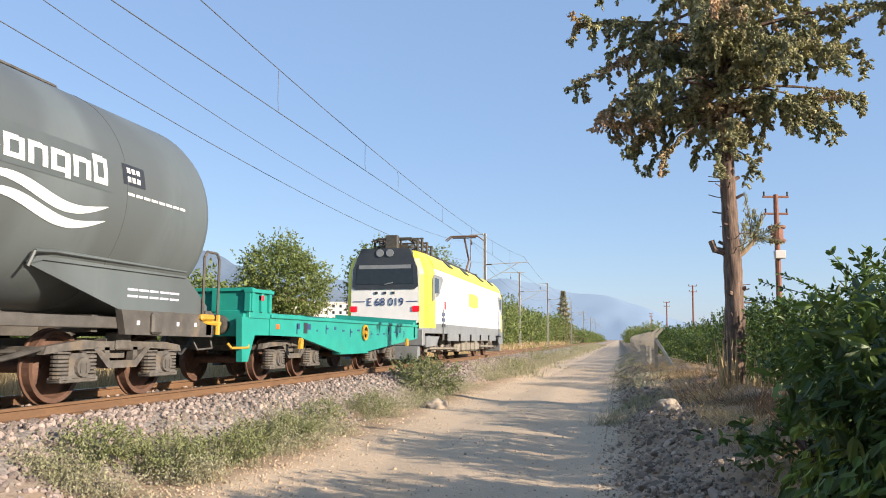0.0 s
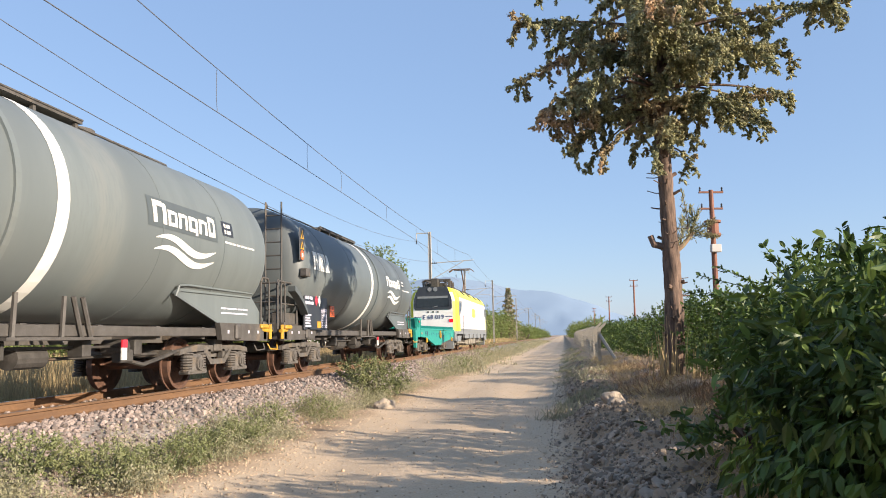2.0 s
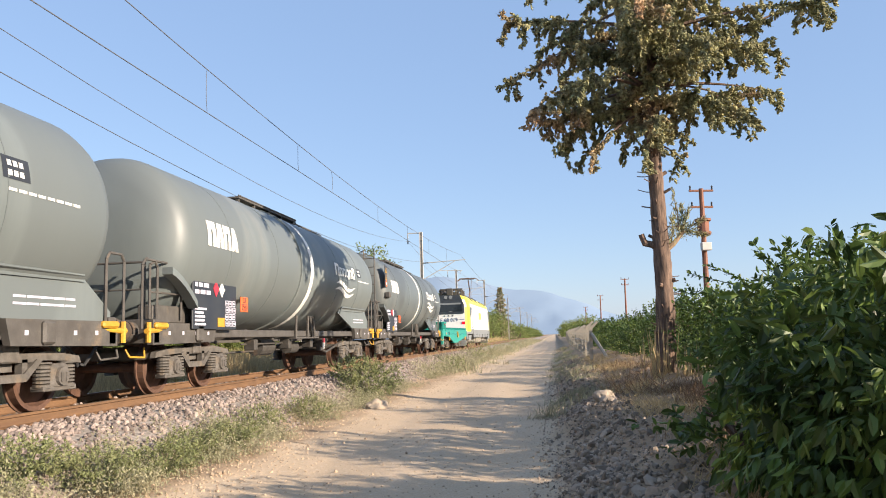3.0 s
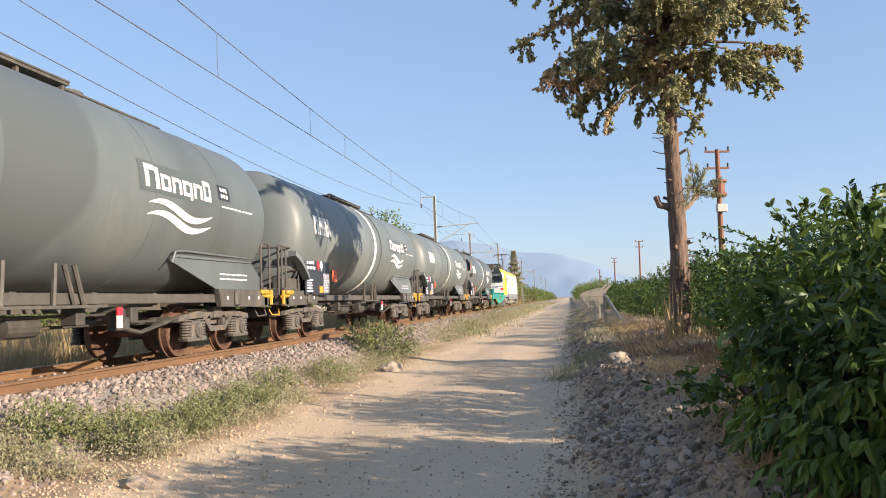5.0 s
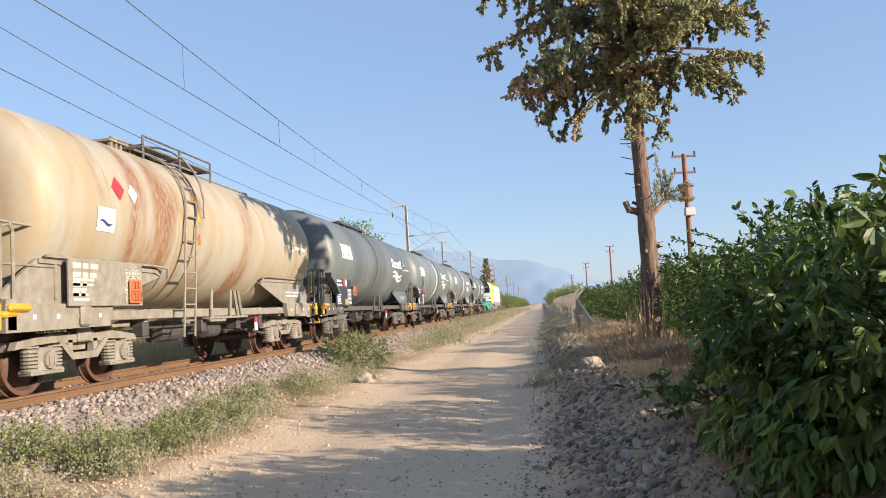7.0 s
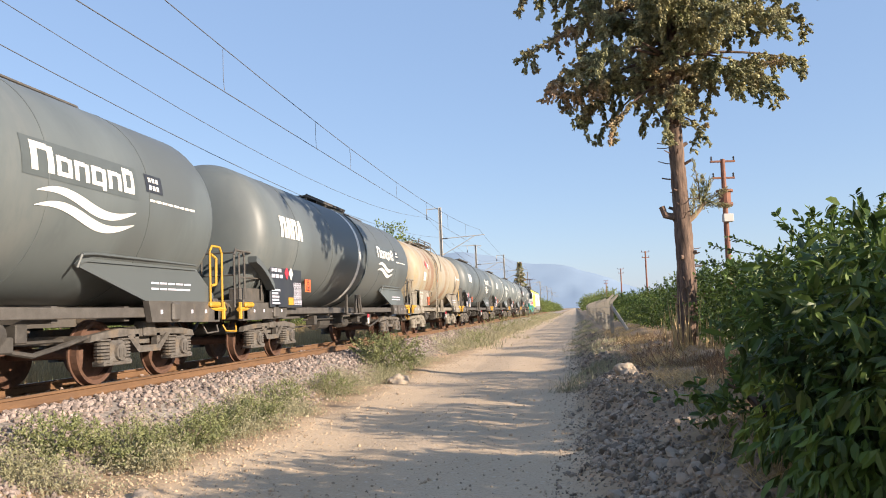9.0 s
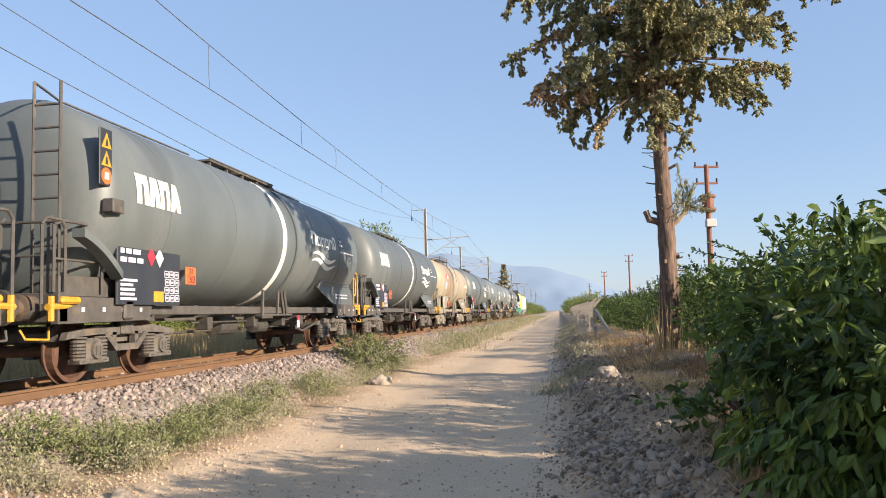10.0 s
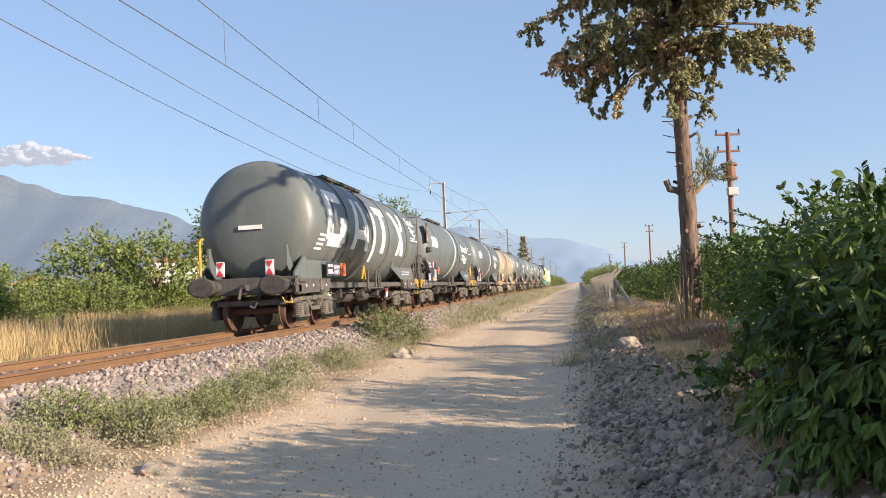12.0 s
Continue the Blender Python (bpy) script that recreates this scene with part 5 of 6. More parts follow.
        part("roof_brow", prism(B(), [(-1.02, 3.54), (1.02, 3.54), (0.85, 3.9), (-0.85, 3.9)], y - q * 0.25, y + q * 0.02, "y"), M["locodark"], v)
        for x in (-0.22, 0.22):
            part("headlight", lathe(B(), [(y + q * 0.02, 0.13), (y + q * 0.06, 0.13), (y + q * 0.06, 0.02)], 14, "y", (x * 0.8, 0, 3.74)), M["locogrey"], v, "round headlight")
        for x in (-1.1, 1.1):
            part("tail_light", box(B(), x - 0.13, x + 0.13, min(y, y + q * 0.04), max(y, y + q * 0.04), 1.74, 1.93, 0.02), M["taillight"] if s > 0 else M["locodark"], v, "lit red tail light" if s > 0 else "")
        for x in (-0.3, 0, 0.3):
            part("socket", box(B(), x - 0.05, x + 0.05, min(y, y + q * 0.03), max(y, y + q * 0.03), 2.34, 2.42), M["locodark"], v)
        if s > 0:
            face = Matrix(((1, 0, 0, 0.02), (0, 0, -1, y - 0.02), (0, 1, 0, 2.06), (0, 0, 0, 1)))
            part("running_number", text_mesh("E 68 019", 0.37, M["navy"], face), None, v, "navy running number")
            for a, b2 in ((-1.15, -0.72), (0.76, 1.15)):
                part("navy_line", box(B(), a, b2, y - 0.012, y - 0.002, 2.07, 2.1), M["navy"], v)
        part("headstock", box(B(), -1.38, 1.38, y - 0.15, y + 0.15, 0.6, 1.15, 0.03), M["locogrey"], v)
        part("snow_plough", prism(B(), [(y, 0.62), (y + q * 0.35, 0.55), (y + q * 0.38, 0.16), (y, 0.2)], -1.25, 1.25), M["locogrey"], v)
        buffers(v, -s * h, -s)
    # cab doors, side windows, vents, logo patch
    for x in (-1, 1):
        for s in (1, -1):
            y = -s * (e - 1.5)
            part("side_window_surround", prism(B(), [(y - s * 0.8, 2.1), (y + s * 0.2, 2.4), (y + s * 0.75, 2.98), (y + s * 0.65, 3.06), (y - s * 0.6, 3.06), (y - s * 0.8, 2.9)], x * 1.495, x * 1.506), M["locogrey"], v)
            part("side_window", prism(B(), [(y - s * 0.5, 2.4), (y + s * 0.05, 2.44), (y + s * 0.1, 2.95), (y - s * 0.5, 2.95)], x * 1.5, x * 1.512), M["glass"], v)
            for d in (y + 0.75, y + 1.5):
                part("door_seam", box(B(), x * 1.5 - 0.006, x * 1.5 + 0.006, d - 0.015, d + 0.015, 0.75, 2.95), M["locogrey"], v)
            part("handrail", tube(B(), [(x * 1.55, y + 0.68, 0.8), (x * 1.55, y + 0.68, 1.9)], 0.018), M["locogrey"], v)
        part("yellow_emblem", prism(B(), [(-1.5, 2.2), (-0.2, 2.16), (0.7, 2.24), (0.65, 2.72), (-0.3, 2.8), (-1.5, 2.76)], x * 1.5, x * 1.506), M["locoyellow"], v, "faded yellow emblem")
        part("red_mark", box(B(), x * 1.5 - 0.004, x * 1.5 + 0.006, -e + 2.5, -e + 2.75, 1.9, 2.2), M["red"], v)
        bb = B()
        for k in range(6):
            box(bb, x * 1.5 - 0.004, x * 1.5 + 0.006, -e + 2.1 + (k % 2) * 0.35, -e + 2.3 + (k % 2) * 0.35, 1.25 + (k // 2) * 0.2, 1.38 + (k // 2) * 0.2)
        part("stencil_line", bb, M["navy"], v)
        for k in range(5):
            part("skirt_panel", box(B(), x * 1.5, x * 1.515, -5.5 + k * 2.3, -3.6 + k * 2.3, 0.75, 1.05, 0.008), M["locogrey"], v)
    for s in (-1, 1):
        bogie(v, s * 5.0, wb=2.6, r=0.55, name="motor_bogie")
        bm = B()
        for x in (-1.1, 1.1):
            for q in (-2.4, -1.2, 0.0, 1.2, 2.4):
                rod(bm, (x, s * 5.0 + q, 0.35), (x, s * 5.0 + q + 0.2, 0.9), 0.09, 8)
            tube(bm, [(x * 1.1, s * 5.0 - 2.3, 0.5), (x * 1.1, s * 5.0 + 2.3, 0.45)], 0.05)
        part("suspension", bm, M["creamsteel"], v)
    bm = box(B(), -1.2, 1.2, -2.2, 2.2, 0.3, 0.95, 0.05)
    for q in (-1.5, -0.5, 0.5, 1.5):
        box(bm, -1.3, 1.3, q - 0.35, q + 0.35, 0.35, 0.9, 0.03)
    part("transformer_tank", bm, M["creamsteel"], v)
    # roof gear and pantographs
    bm = B()
    box(bm, -0.5, 0.5, -6.6, -4.6, 3.9, 4.1, 0.03)
    box(bm, -0.55, 0.55, 0.5, 2.5, 3.9, 4.08, 0.03)
    for q in (-6.3, -5.2, -3.0, 3.2, 5.6):
        for x in (-0.5, 0.5):
            lathe(bm, [(3.9, 0.06), (3.98, 0.1), (4.03, 0.06), (4.08, 0.1), (4.13, 0.06), (4.2, 0.06)], 8, "z", (x, q, 0))
    tube(bm, [(0.4, -6.4, 4.2), (0.4, 6.0, 4.2)], 0.03)
    box(bm, -0.2, 0.25, -8.0, -7.75, 3.92, 4.45, 0.03)
    for q, z in ((-7.3, 4.4), (-6.7, 4.5), (-6.0, 4.42), (-5.3, 4.36)):
        box(bm, -0.85, 0.85, q - 0.05, q + 0.05, z - 0.06, z, 0.01)
        for x in (-0.8, 0.0, 0.8):
            rod(bm, (x, q, 3.92), (x, q, z), 0.05, 8)
    for x in (-0.6, 0.6):
        tube(bm, [(x, -7.6, 4.05), (x, -6.6, 4.42), (x, -5.2, 4.3)], 0.05)
    part("roof_equipment", bm, M["steel"], v)
    bm = B()
    for x in (-0.55, 0.55):
        tube(bm, [(x, -7.4, 4.1), (x * 0.6, -5.6, 4.22), (x, -7.3, 4.32)], 0.035)
        tube(bm, [(x, -7.6, 4.32), (x, -6.6, 4.36)], 0.04)
    for q in (-7.55, -7.2):
        tube(bm, [(-0.85, q, 4.28), (-0.6, q, 4.38), (0.6, q, 4.38), (0.85, q, 4.28)], 0.035)
    box(bm, -0.5, 0.5, -7.6, -7.3, 3.95, 4.15)
    box(bm, -0.45, 0.45, -5.9, -5.5, 3.95, 4.2)
    part("lowered_pantograph", bm, M["steel"], v, "folded dark pantograph")
    bm = tube(B(), [(0, 5.0, 4.1), (0, 6.2, 5.0), (0, 5.0, 6.05)], 0.05)
    tube(bm, [(0.15, 5.3, 4.1), (0.12, 6.2, 4.9)], 0.025)
    tube(bm, [(0.1, 6.1, 5.0), (0.3, 5.1, 6.0)], 0.02)
    for q in (4.85, 5.2):
        tube(bm, [(-0.98, q, 5.92), (-0.7, q, 6.14), (0.7, q, 6.14), (0.98, q, 5.92)], 0.03)
        tube(bm, [(-0.6, 5.0, 6.05), (0.6, 5.0, 6.05)], 0.025)
    for x in (-0.5, 0.5):
        tube(bm, [(x, 4.85, 6.1), (x, 5.2, 6.1)], 0.02)
    box(bm, -0.5, 0.5, 4.6, 6.4, 4.0, 4.12)
    part("raised_pantograph", bm, M["rail"], v, "raised brown pantograph touching the contact wire")
    return v


M["taillight"] = mat("red_tail_light", (0.5, 0.004, 0.012), (0.42, 0.004, 0.012), 0.3)
tl = M["taillight"].node_tree.nodes["Principled BSDF"]
tl.inputs["Emission Color"].default_value, tl.inputs["Emission Strength"].default_value = (1.0, 0.0, 0.015, 1), 0.4
locomotive()

# ---------------------------------------------------------------- plants
def gz(x, y):
    return float(ground_z(np.array(float(x)), np.array(float(y))))


def tapered(bm, pts, r0, r1, seg=8, lump=0.0, seed=0):
    """A limb along a path, tapering from r0 to r1."""
    rings, n, q, old = [], len(pts), None, None
    for i, p in enumerate(pts):
        p = Vector(p)
        d = (Vector(pts[min(i + 1, n - 1)]) - Vector(pts[max(i - 1, 0)])).normalized()
        q = d.to_track_quat("Z", "Y") if q is None else old.rotation_difference(d) @ q
        old = d
        r = r0 + (r1 - r0) * i / (n - 1)
        ring = []
        for k in range(seg):
            a = 2 * math.pi * k / seg
            rr = r * (1 + lump * noise.noise(Vector((math.cos(a) * 1.5 + seed, math.sin(a) * 1.5, i * 0.45))))
            ring.append(bm.verts.new(p + q @ Vector((rr * math.cos(a), rr * math.sin(a), 0))))
        rings.append(ring)
    for a, b in zip(rings, rings[1:]):
        for k in range(seg):
            bm.faces.new((a[k], a[(k + 1) % seg], b[(k + 1) % seg], b[k]))
    bm.faces.new(rings[0][::-1])
    bm.faces.new(rings[-1])
    return bm


def unit(v):
    return v / (np.linalg.norm(v, axis=-1, keepdims=True) + 1e-9)


def conifer():
    """Tall roadside conifer: bare lopped trunk, drooping tufted crown."""
    rng = np.random.default_rng(12)
    x, y = 2.37, 17.35
    z = gz(x, y) - 0.1
    t = thing("conifer_tree", "tall conifer with bare lopped trunk and drooping olive crown", "tree", pose(x, y, z))
    trunk = lambda h: Vector((0.02 * h + 0.05 * math.sin(h * 0.9), 0.03 * math.sin(h * 0.7), h))
    bm = tapered(B(), [trunk(h) for h in np.linspace(0, 12.5, 110)], 0.22, 0.05, 30, 0.12)
    for v in bm.verts:
        c = trunk(v.co.z)
        d = Vector((v.co.x - c.x, v.co.y - c.y, 0))
        if d.length > 1e-4:
            w = d.normalized()
            f = noise.noise(Vector((w.x * 4.5, w.y * 4.5, v.co.z * 0.9))) * 0.1 + noise.noise(Vector((w.x * 9, w.y * 9, v.co.z * 2.6))) * 0.07
            v.co.x, v.co.y = c.x + d.x * (1 + f), c.y + d.y * (1 + f)
    for v in bm.verts:
        if v.co.z < 0.8:
            v.co.x *= 1 + 0.15 * (0.8 - v.co.z)
            v.co.y *= 1 + 0.15 * (0.8 - v.co.z)
    tk = part("trunk", bm, M["bark"], t, "reddish-brown fissured bark", True)
    for k in range(64):
        h = rng.uniform(1.0, 5.6)
        a = rng.uniform(0, 2 * math.pi)
        p = trunk(h)
        d = Vector((math.cos(a), math.sin(a), rng.uniform(-0.2, 0.3)))
        big = k < 9
        l = rng.uniform(0.24, 0.32) if big else rng.uniform(0.22, 0.45)
        rr = rng.uniform(0.03, 0.05) if big else rng.uniform(0.008, 0.016)
        part("branch_stub" if big else "dead_twig", tapered(B(), [p, p + d * l * 0.6, p + d * l + Vector((0, 0, 0.03))], rr * 1.2, rr, 7 if big else 5), M["bark"], tk)
    part("lopped_limb", tapered(B(), [trunk(2.9), (-0.28, 0, 3.0), (-0.34, 0.02, 3.2)], 0.085, 0.07, 8, 0.2), M["bark"], tk)
    part("side_limb", tapered(B(), [trunk(2.75), (0.35, 0.05, 2.95), (0.62, 0.1, 3.25)], 0.075, 0.04, 8, 0.2), M["cutwood"], tk)
    # limbs: start height, bearing, reach, height of the tip against the start
    limbs = []
    for k in range(46):
        u = k / 45
        h = 5.35 + 6.7 * u ** 0.95
        a = k * 2.399 + rng.uniform(-0.3, 0.3)
        reach = float(np.interp(h, [5.3, 5.9, 6.6, 7.6, 8.8, 10.5, 12.2], [0.7, 1.5, 2.5, 3.2, 3.4, 2.3, 0.6])) * rng.uniform(0.55, 1.05)
        reach *= 0.82 if math.cos(a) > 0 else 1.0
        limbs.append((h, a, reach, reach * rng.uniform(-0.22, 0.14)))
    limbs += [(8.0, 3.2, 3.35, 0.4), (7.9, 3.05, 3.3, -0.9), (6.9, 3.3, 2.8, -0.85), (7.2, -1.6, 3.9, -0.1), (7.9, -1.45, 3.6, 0.1), (7.4, -1.9, 3.3, -0.2), (6.7, -1.2, 2.6, 0.0), (6.5, -2.3, 2.4, -0.2), (6.3, 3.0, 2.1, -0.8), (6.5, 3.3, 2.4, -0.7), (6.1, 2.8, 1.8, -0.9), (6.0, 3.45, 1.5, -0.95),
              (6.05, 0.05, 2.35, 0.45), (6.1, -0.1, 2.5, 0.1), (6.6, 0.1, 2.75, -0.35), (6.2, -0.2, 1.9, -0.5), (6.3, 0.2, 2.2, -0.4), (7.3, 0.0, 2.9, 0.1), (7.2, 0.12, 4.1, 1.5), (7.9, -0.1, 3.6, 0.3), (5.25, 0.6, 0.8, -0.2), (5.3, -2.0, 0.7, -0.35)]
    tuft_p, tuft_d, tuft_l = [], [], []

    def tuft_row(a, b, step, hang):
        """Short stubby tufts along a twig."""
        n = max(2, int((b - a).length / step * 1.15))
        for i in range(n):
            q = a.lerp(b, (i + rng.random()) / n)
            way = (b - a).normalized()
            for _ in range(3):
                d = way * rng.uniform(0.1, 0.9) + Vector(rng.normal(0, 0.55, 3)) + Vector((0, 0, -hang * rng.uniform(0.1, 1.0)))
                tuft_p.append(q + Vector(rng.normal(0, 0.025, 3)))
                tuft_d.append(d.normalized())
                tuft_l.append(rng.uniform(0.075, 0.165))
    for h, a, reach, drop in limbs:
        p = trunk(h)
        out = Vector((math.cos(a), math.sin(a), 0))
        cross = Vector((-out.y, out.x, 0))
        swing = rng.normal(0, 0.12)
        pts = []
        for i in range(10):
            q = i / 9
            pts.append(p + out * reach * q + cross * (swing * reach * q * q) + Vector((0, 0, drop * q ** 1.5 + 0.3 * q * (1 - q) * reach * 0.6)))
        part("limb", tapered(B(), pts, 0.022 + 0.011 * reach, 0.008, 5), M["bark"], t)
        q, side = 0.1, 1
        while q < 1.0:
            f = q * 9
            k = min(int(f), 8)
            at = pts[k].lerp(pts[k + 1], f - k)
            side = -side
            bare = noise.noise(at * 0.85 + Vector((4.1, 2.7, 0))) < -0.06
            if not bare:
                ln = rng.uniform(0.4, 0.85) * (1.15 - 0.55 * q) * min(1.0, 0.45 + reach * 0.25)
                d = cross * side * rng.uniform(0.5, 1.0) + out * rng.uniform(0.25, 0.8) + Vector((0, 0, rng.uniform(-0.75, 0.2)))
                tip = at + d.normalized() * ln
                tuft_row(at, tip, 0.085, 0.9)
                if rng.random() < 0.75:
                    mid = at.lerp(tip, 0.6)
                    tuft_row(mid, mid + Vector((rng.normal(0, 0.12), rng.normal(0, 0.12), -rng.uniform(0.25, 0.55))), 0.08, 0.9)
            q += 0.14 / reach
        tuft_row(pts[6], pts[9], 0.07, 0.8)
        for _ in range(2):
            tuft_row(pts[9], pts[9] + Vector((rng.normal(0, 0.1), rng.normal(0, 0.1), -rng.uniform(0.15, 0.5))) + out * 0.12, 0.08, 0.9)
    for k in range(60):  # sprays close to the trunk
        h, a = rng.uniform(4.9, 10.5), rng.uniform(0, 2 * math.pi)
        o = trunk(h) + Vector((math.cos(a), math.sin(a), 0)) * 0.12
        tuft_row(o, o + Vector((math.cos(a), math.sin(a), rng.uniform(-0.9, 0.3))) * rng.uniform(0.25, 0.6), 0.07, 0.9)
    P, D, Ln = np.array(tuft_p), np.array(tuft_d), np.array(tuft_l)
    n, m = len(P), 4
    ring = [(0.0, 0.65), (0.4, 1.0), (0.86, 0.72)]
    sv = np.array([(r * math.cos(a * 1.5708 + j), yy, r * math.sin(a * 1.5708 + j)) for j, (yy, r) in enumerate(ring) for a in range(4)] + [(0, 1, 0)])
    sf = [(j * 4 + a, j * 4 + (a + 1) % 4, j * 4 + 4 + (a + 1) % 4) for j in range(2) for a in range(4)] + [(j * 4 + a, j * 4 + 4 + (a + 1) % 4, j * 4 + 4 + a) for j in range(2) for a in range(4)] + [(8 + a, 8 + (a + 1) % 4, 12) for a in range(4)]
    part("foliage", scatter("foliage", M["conifer"], sv, sf, P, np.stack([rng.uniform(0.026, 0.046, n), Ln, rng.uniform(0.026, 0.046, n)], 1), rng, axis=D), None, t, "short stubby twig tufts")
    u = rng.random((n, m))
    ang = rng.normal(size=(n, m, 3))
    rad = unit(ang - np.sum(ang * D[:, None], 2, keepdims=True) * D[:, None])
    pos = P[:, None] + D[:, None] * (u * Ln[:, None])[..., None] + rad * 0.032
    axis = D[:, None] * 0.7 + rad * 0.9
    sc = np.stack([rng.uniform(0.012, 0.022, n * m), rng.uniform(0.025, 0.045, n * m), np.full(n * m, 0.05)], 1)
    part("crown", scatter("crown", M["conifer"], BLADE_V, BLADE_F, pos.reshape(-1, 3), sc, rng, axis=axis.reshape(-1, 3)), None, t, "ragged olive-green and brown scale leaves")
    # regrowth on the cut side limb: feathery sprays on thin twigs
    for a, e in (((0.5, 0.08, 3.15), (0.42, 0.1, 4.2)), ((0.52, 0.08, 3.2), (0.75, 0.05, 3.75)), ((0.58, 0.1, 3.22), (1.05, 0.0, 3.5)), ((0.6, 0.1, 3.25), (0.6, 0.15, 3.85)), ((0.6, 0.1, 3.25), (1.1, 0.1, 3.15)), ((0.3, 0.05, 2.95), (0.36, -0.1, 3.6))):
        a, e = Vector(a), Vector(e)
        tw = part("sprig", tapered(B(), [a, a.lerp(e, 0.5) + Vector((0.03, 0, 0.02)), e], 0.014, 0.005, 5), M["bark"], t)
        m = 170
        u = rng.random(m)
        w = 0.16 * (1.1 - 0.8 * u)
        pp = np.array(a) + np.outer(u, np.array(e - a)) + rng.normal(0, 1, (m, 3)) * w[:, None] * 0.35
        ax = np.array((e - a).normalized()) * 0.9 + rng.normal(0, 0.5, (m, 3))
        part("needles", scatter("needles", M["conifer"], BLADE_V, BLADE_F, pp, np.stack([np.full(m, 0.02), rng.uniform(0.08, 0.14, m), np.full(m, 0.05)], 1), rng, axis=ax), None, tw)


conifer()


def leafy_mesh(name, material, rng, rx, rz, zmid, n, leaf, flat=0.0, clump=9, lo=0.03, wild=0.28, barrel=False):
    """Leaves on short shoots over an uneven, gappy shell; base at the origin."""
    k = n // clump
    d = unit(rng.normal(size=(k, 3)))
    if barrel:
        h = rng.uniform(-1, 1, k)
        h = np.where((h > 0.05) & (rng.random(k) < 0.5), rng.uniform(-1, 0.1, k), h)  # airy top, dense skirt
        a = rng.uniform(0, 2 * np.pi, k)
        flare = np.where(h > 0, (1 - np.abs(h) ** 2.2) ** 0.5 * 0.92 + 0.08, 1.0 - 0.1 * np.abs(h) ** 3)
        d = np.stack([np.cos(a) * flare, np.sin(a) * flare, h], 1)
    lump = np.array([noise.noise(Vector(v) * 2.3 + Vector((rx * 7, zmid * 3, n * 0.01))) + 0.6 * noise.noise(Vector(v) * 5.1) for v in d])
    depth = np.where(rng.random(k) < 0.3, rng.uniform(0.45, 0.85, k), rng.uniform(0.82, 1.06, k))
    rad = (1 + wild * lump) * depth
    if barrel:
        rad = np.minimum(rad, 1.12)
    base = d * rad[:, None] * np.array([rx, rx, rz]) + np.array([0, 0, zmid])
    base[:, 2] = np.maximum(base[:, 2], lo + 0.15 * rng.random(k))
    sd = unit(d + np.array([0, 0, 0.45]) + rng.normal(0, 0.35, (k, 3)))
    L = leaf * rng.uniform(1.8, 3.6, k) * (1.1 if barrel else 1.0)
    u = rng.random((k, clump))
    ang = unit(rng.normal(size=(k, clump, 3)))
    pos = base[:, None] + sd[:, None] * (u * L[:, None])[..., None]
    axis = sd[:, None] * 0.55 + ang * 0.8 + np.array([0, 0, -0.25 + flat])
    if barrel:  # leaves hang on the shaded lower side
        axis = axis + np.array([0, 0, -1.0]) * np.clip((zmid * 1.3 - base[:, 2]) / zmid, 0, 0.8)[:, None, None]
    sz = leaf * rng.uniform(0.65, 1.15, k * clump)
    return scatter(name, material, LEAF_V, LEAF_F, pos.reshape(-1, 3), sz[:, None] * (np.array([0.78, 1.15, 1.0]) if barrel else np.array([1.0, 1.0, 1.0])), rng, axis=axis.reshape(-1, 3))


def woody(rng, rx, top, n=6, r=0.05):
    bm = tapered(B(), [(0, 0, -0.1), (0.03, 0, top * 0.2), (0.0, 0.05, top * 0.42)], r * 1.3, r, 8, 0.2)
    for k in range(n):
        a = k * 2.4 + rng.uniform(-0.4, 0.4)
        e = Vector((math.cos(a) * rx * 0.75, math.sin(a) * rx * 0.75, top * rng.uniform(0.6, 0.92)))
        s = Vector((0, 0, top * rng.uniform(0.2, 0.42)))
        tapered(bm, [s, s.lerp(e, 0.5) + Vector((0, 0, 0.1 * top)), e], r * 0.6, r * 0.15, 5)
    return bm


def citrus_tree(x, y, rx, h, n, seed, leaf=0.1, wild=0.28, label="dense dark-green citrus tree at the orchard edge", extra=(), barrel=False):
    rng = np.random.default_rng(seed)
    t = thing("citrus_tree", label, "citrus tree", pose(x, y, gz(x, y)), group="citrus trees")
    part("trunk", woody(rng, rx, h), M["bark"], t)
    part("crown", leafy_mesh("crown", M["citrus"], rng, rx, h * 0.5, h * (0.46 if barrel else 0.52), n, leaf, wild=wild, barrel=barrel), None, t)
    for k, (bx, by, bz, dx, dy, dz, L) in enumerate(extra):
        d = Vector((dx, dy, dz)).normalized()
        p0 = Vector((bx, by, bz))
        bm = tapered(B(), [p0, p0 + d * L * 0.5, p0 + d * L], 0.012, 0.004, 5)
        sh = part("shoot", bm, M["citrus"], t)
        m = int(L * 46)
        u = rng.random(m) ** 0.8
        ax = np.array(d) * 0.75 + unit(rng.normal(size=(m, 3))) * 0.8
        part("shoot_leaves", scatter("shoot_leaves", M["citrus"], LEAF_V, LEAF_F, np.array(p0) + np.array(d) * (u * L)[:, None], leaf * rng.uniform(0.7, 1.1, m), rng, axis=ax), None, sh)
    return t


def shoots(seed, n, r, z0, z1, lo=0.3, hi=0.6, lean=0.5):
    """Leafy shoots that stand out of a crown's top and near side."""
    rg = random.Random(seed)
    out = []
    for _ in range(n):
        a, q = rg.uniform(0, 6.283), r * math.sqrt(rg.random())
        out.append((q * math.cos(a), q * math.sin(a), rg.uniform(z0, z1), lean * rg.uniform(-1, 1) - 0.15, lean * rg.uniform(-1, 1), 0.9, rg.uniform(lo, hi)))
    return out


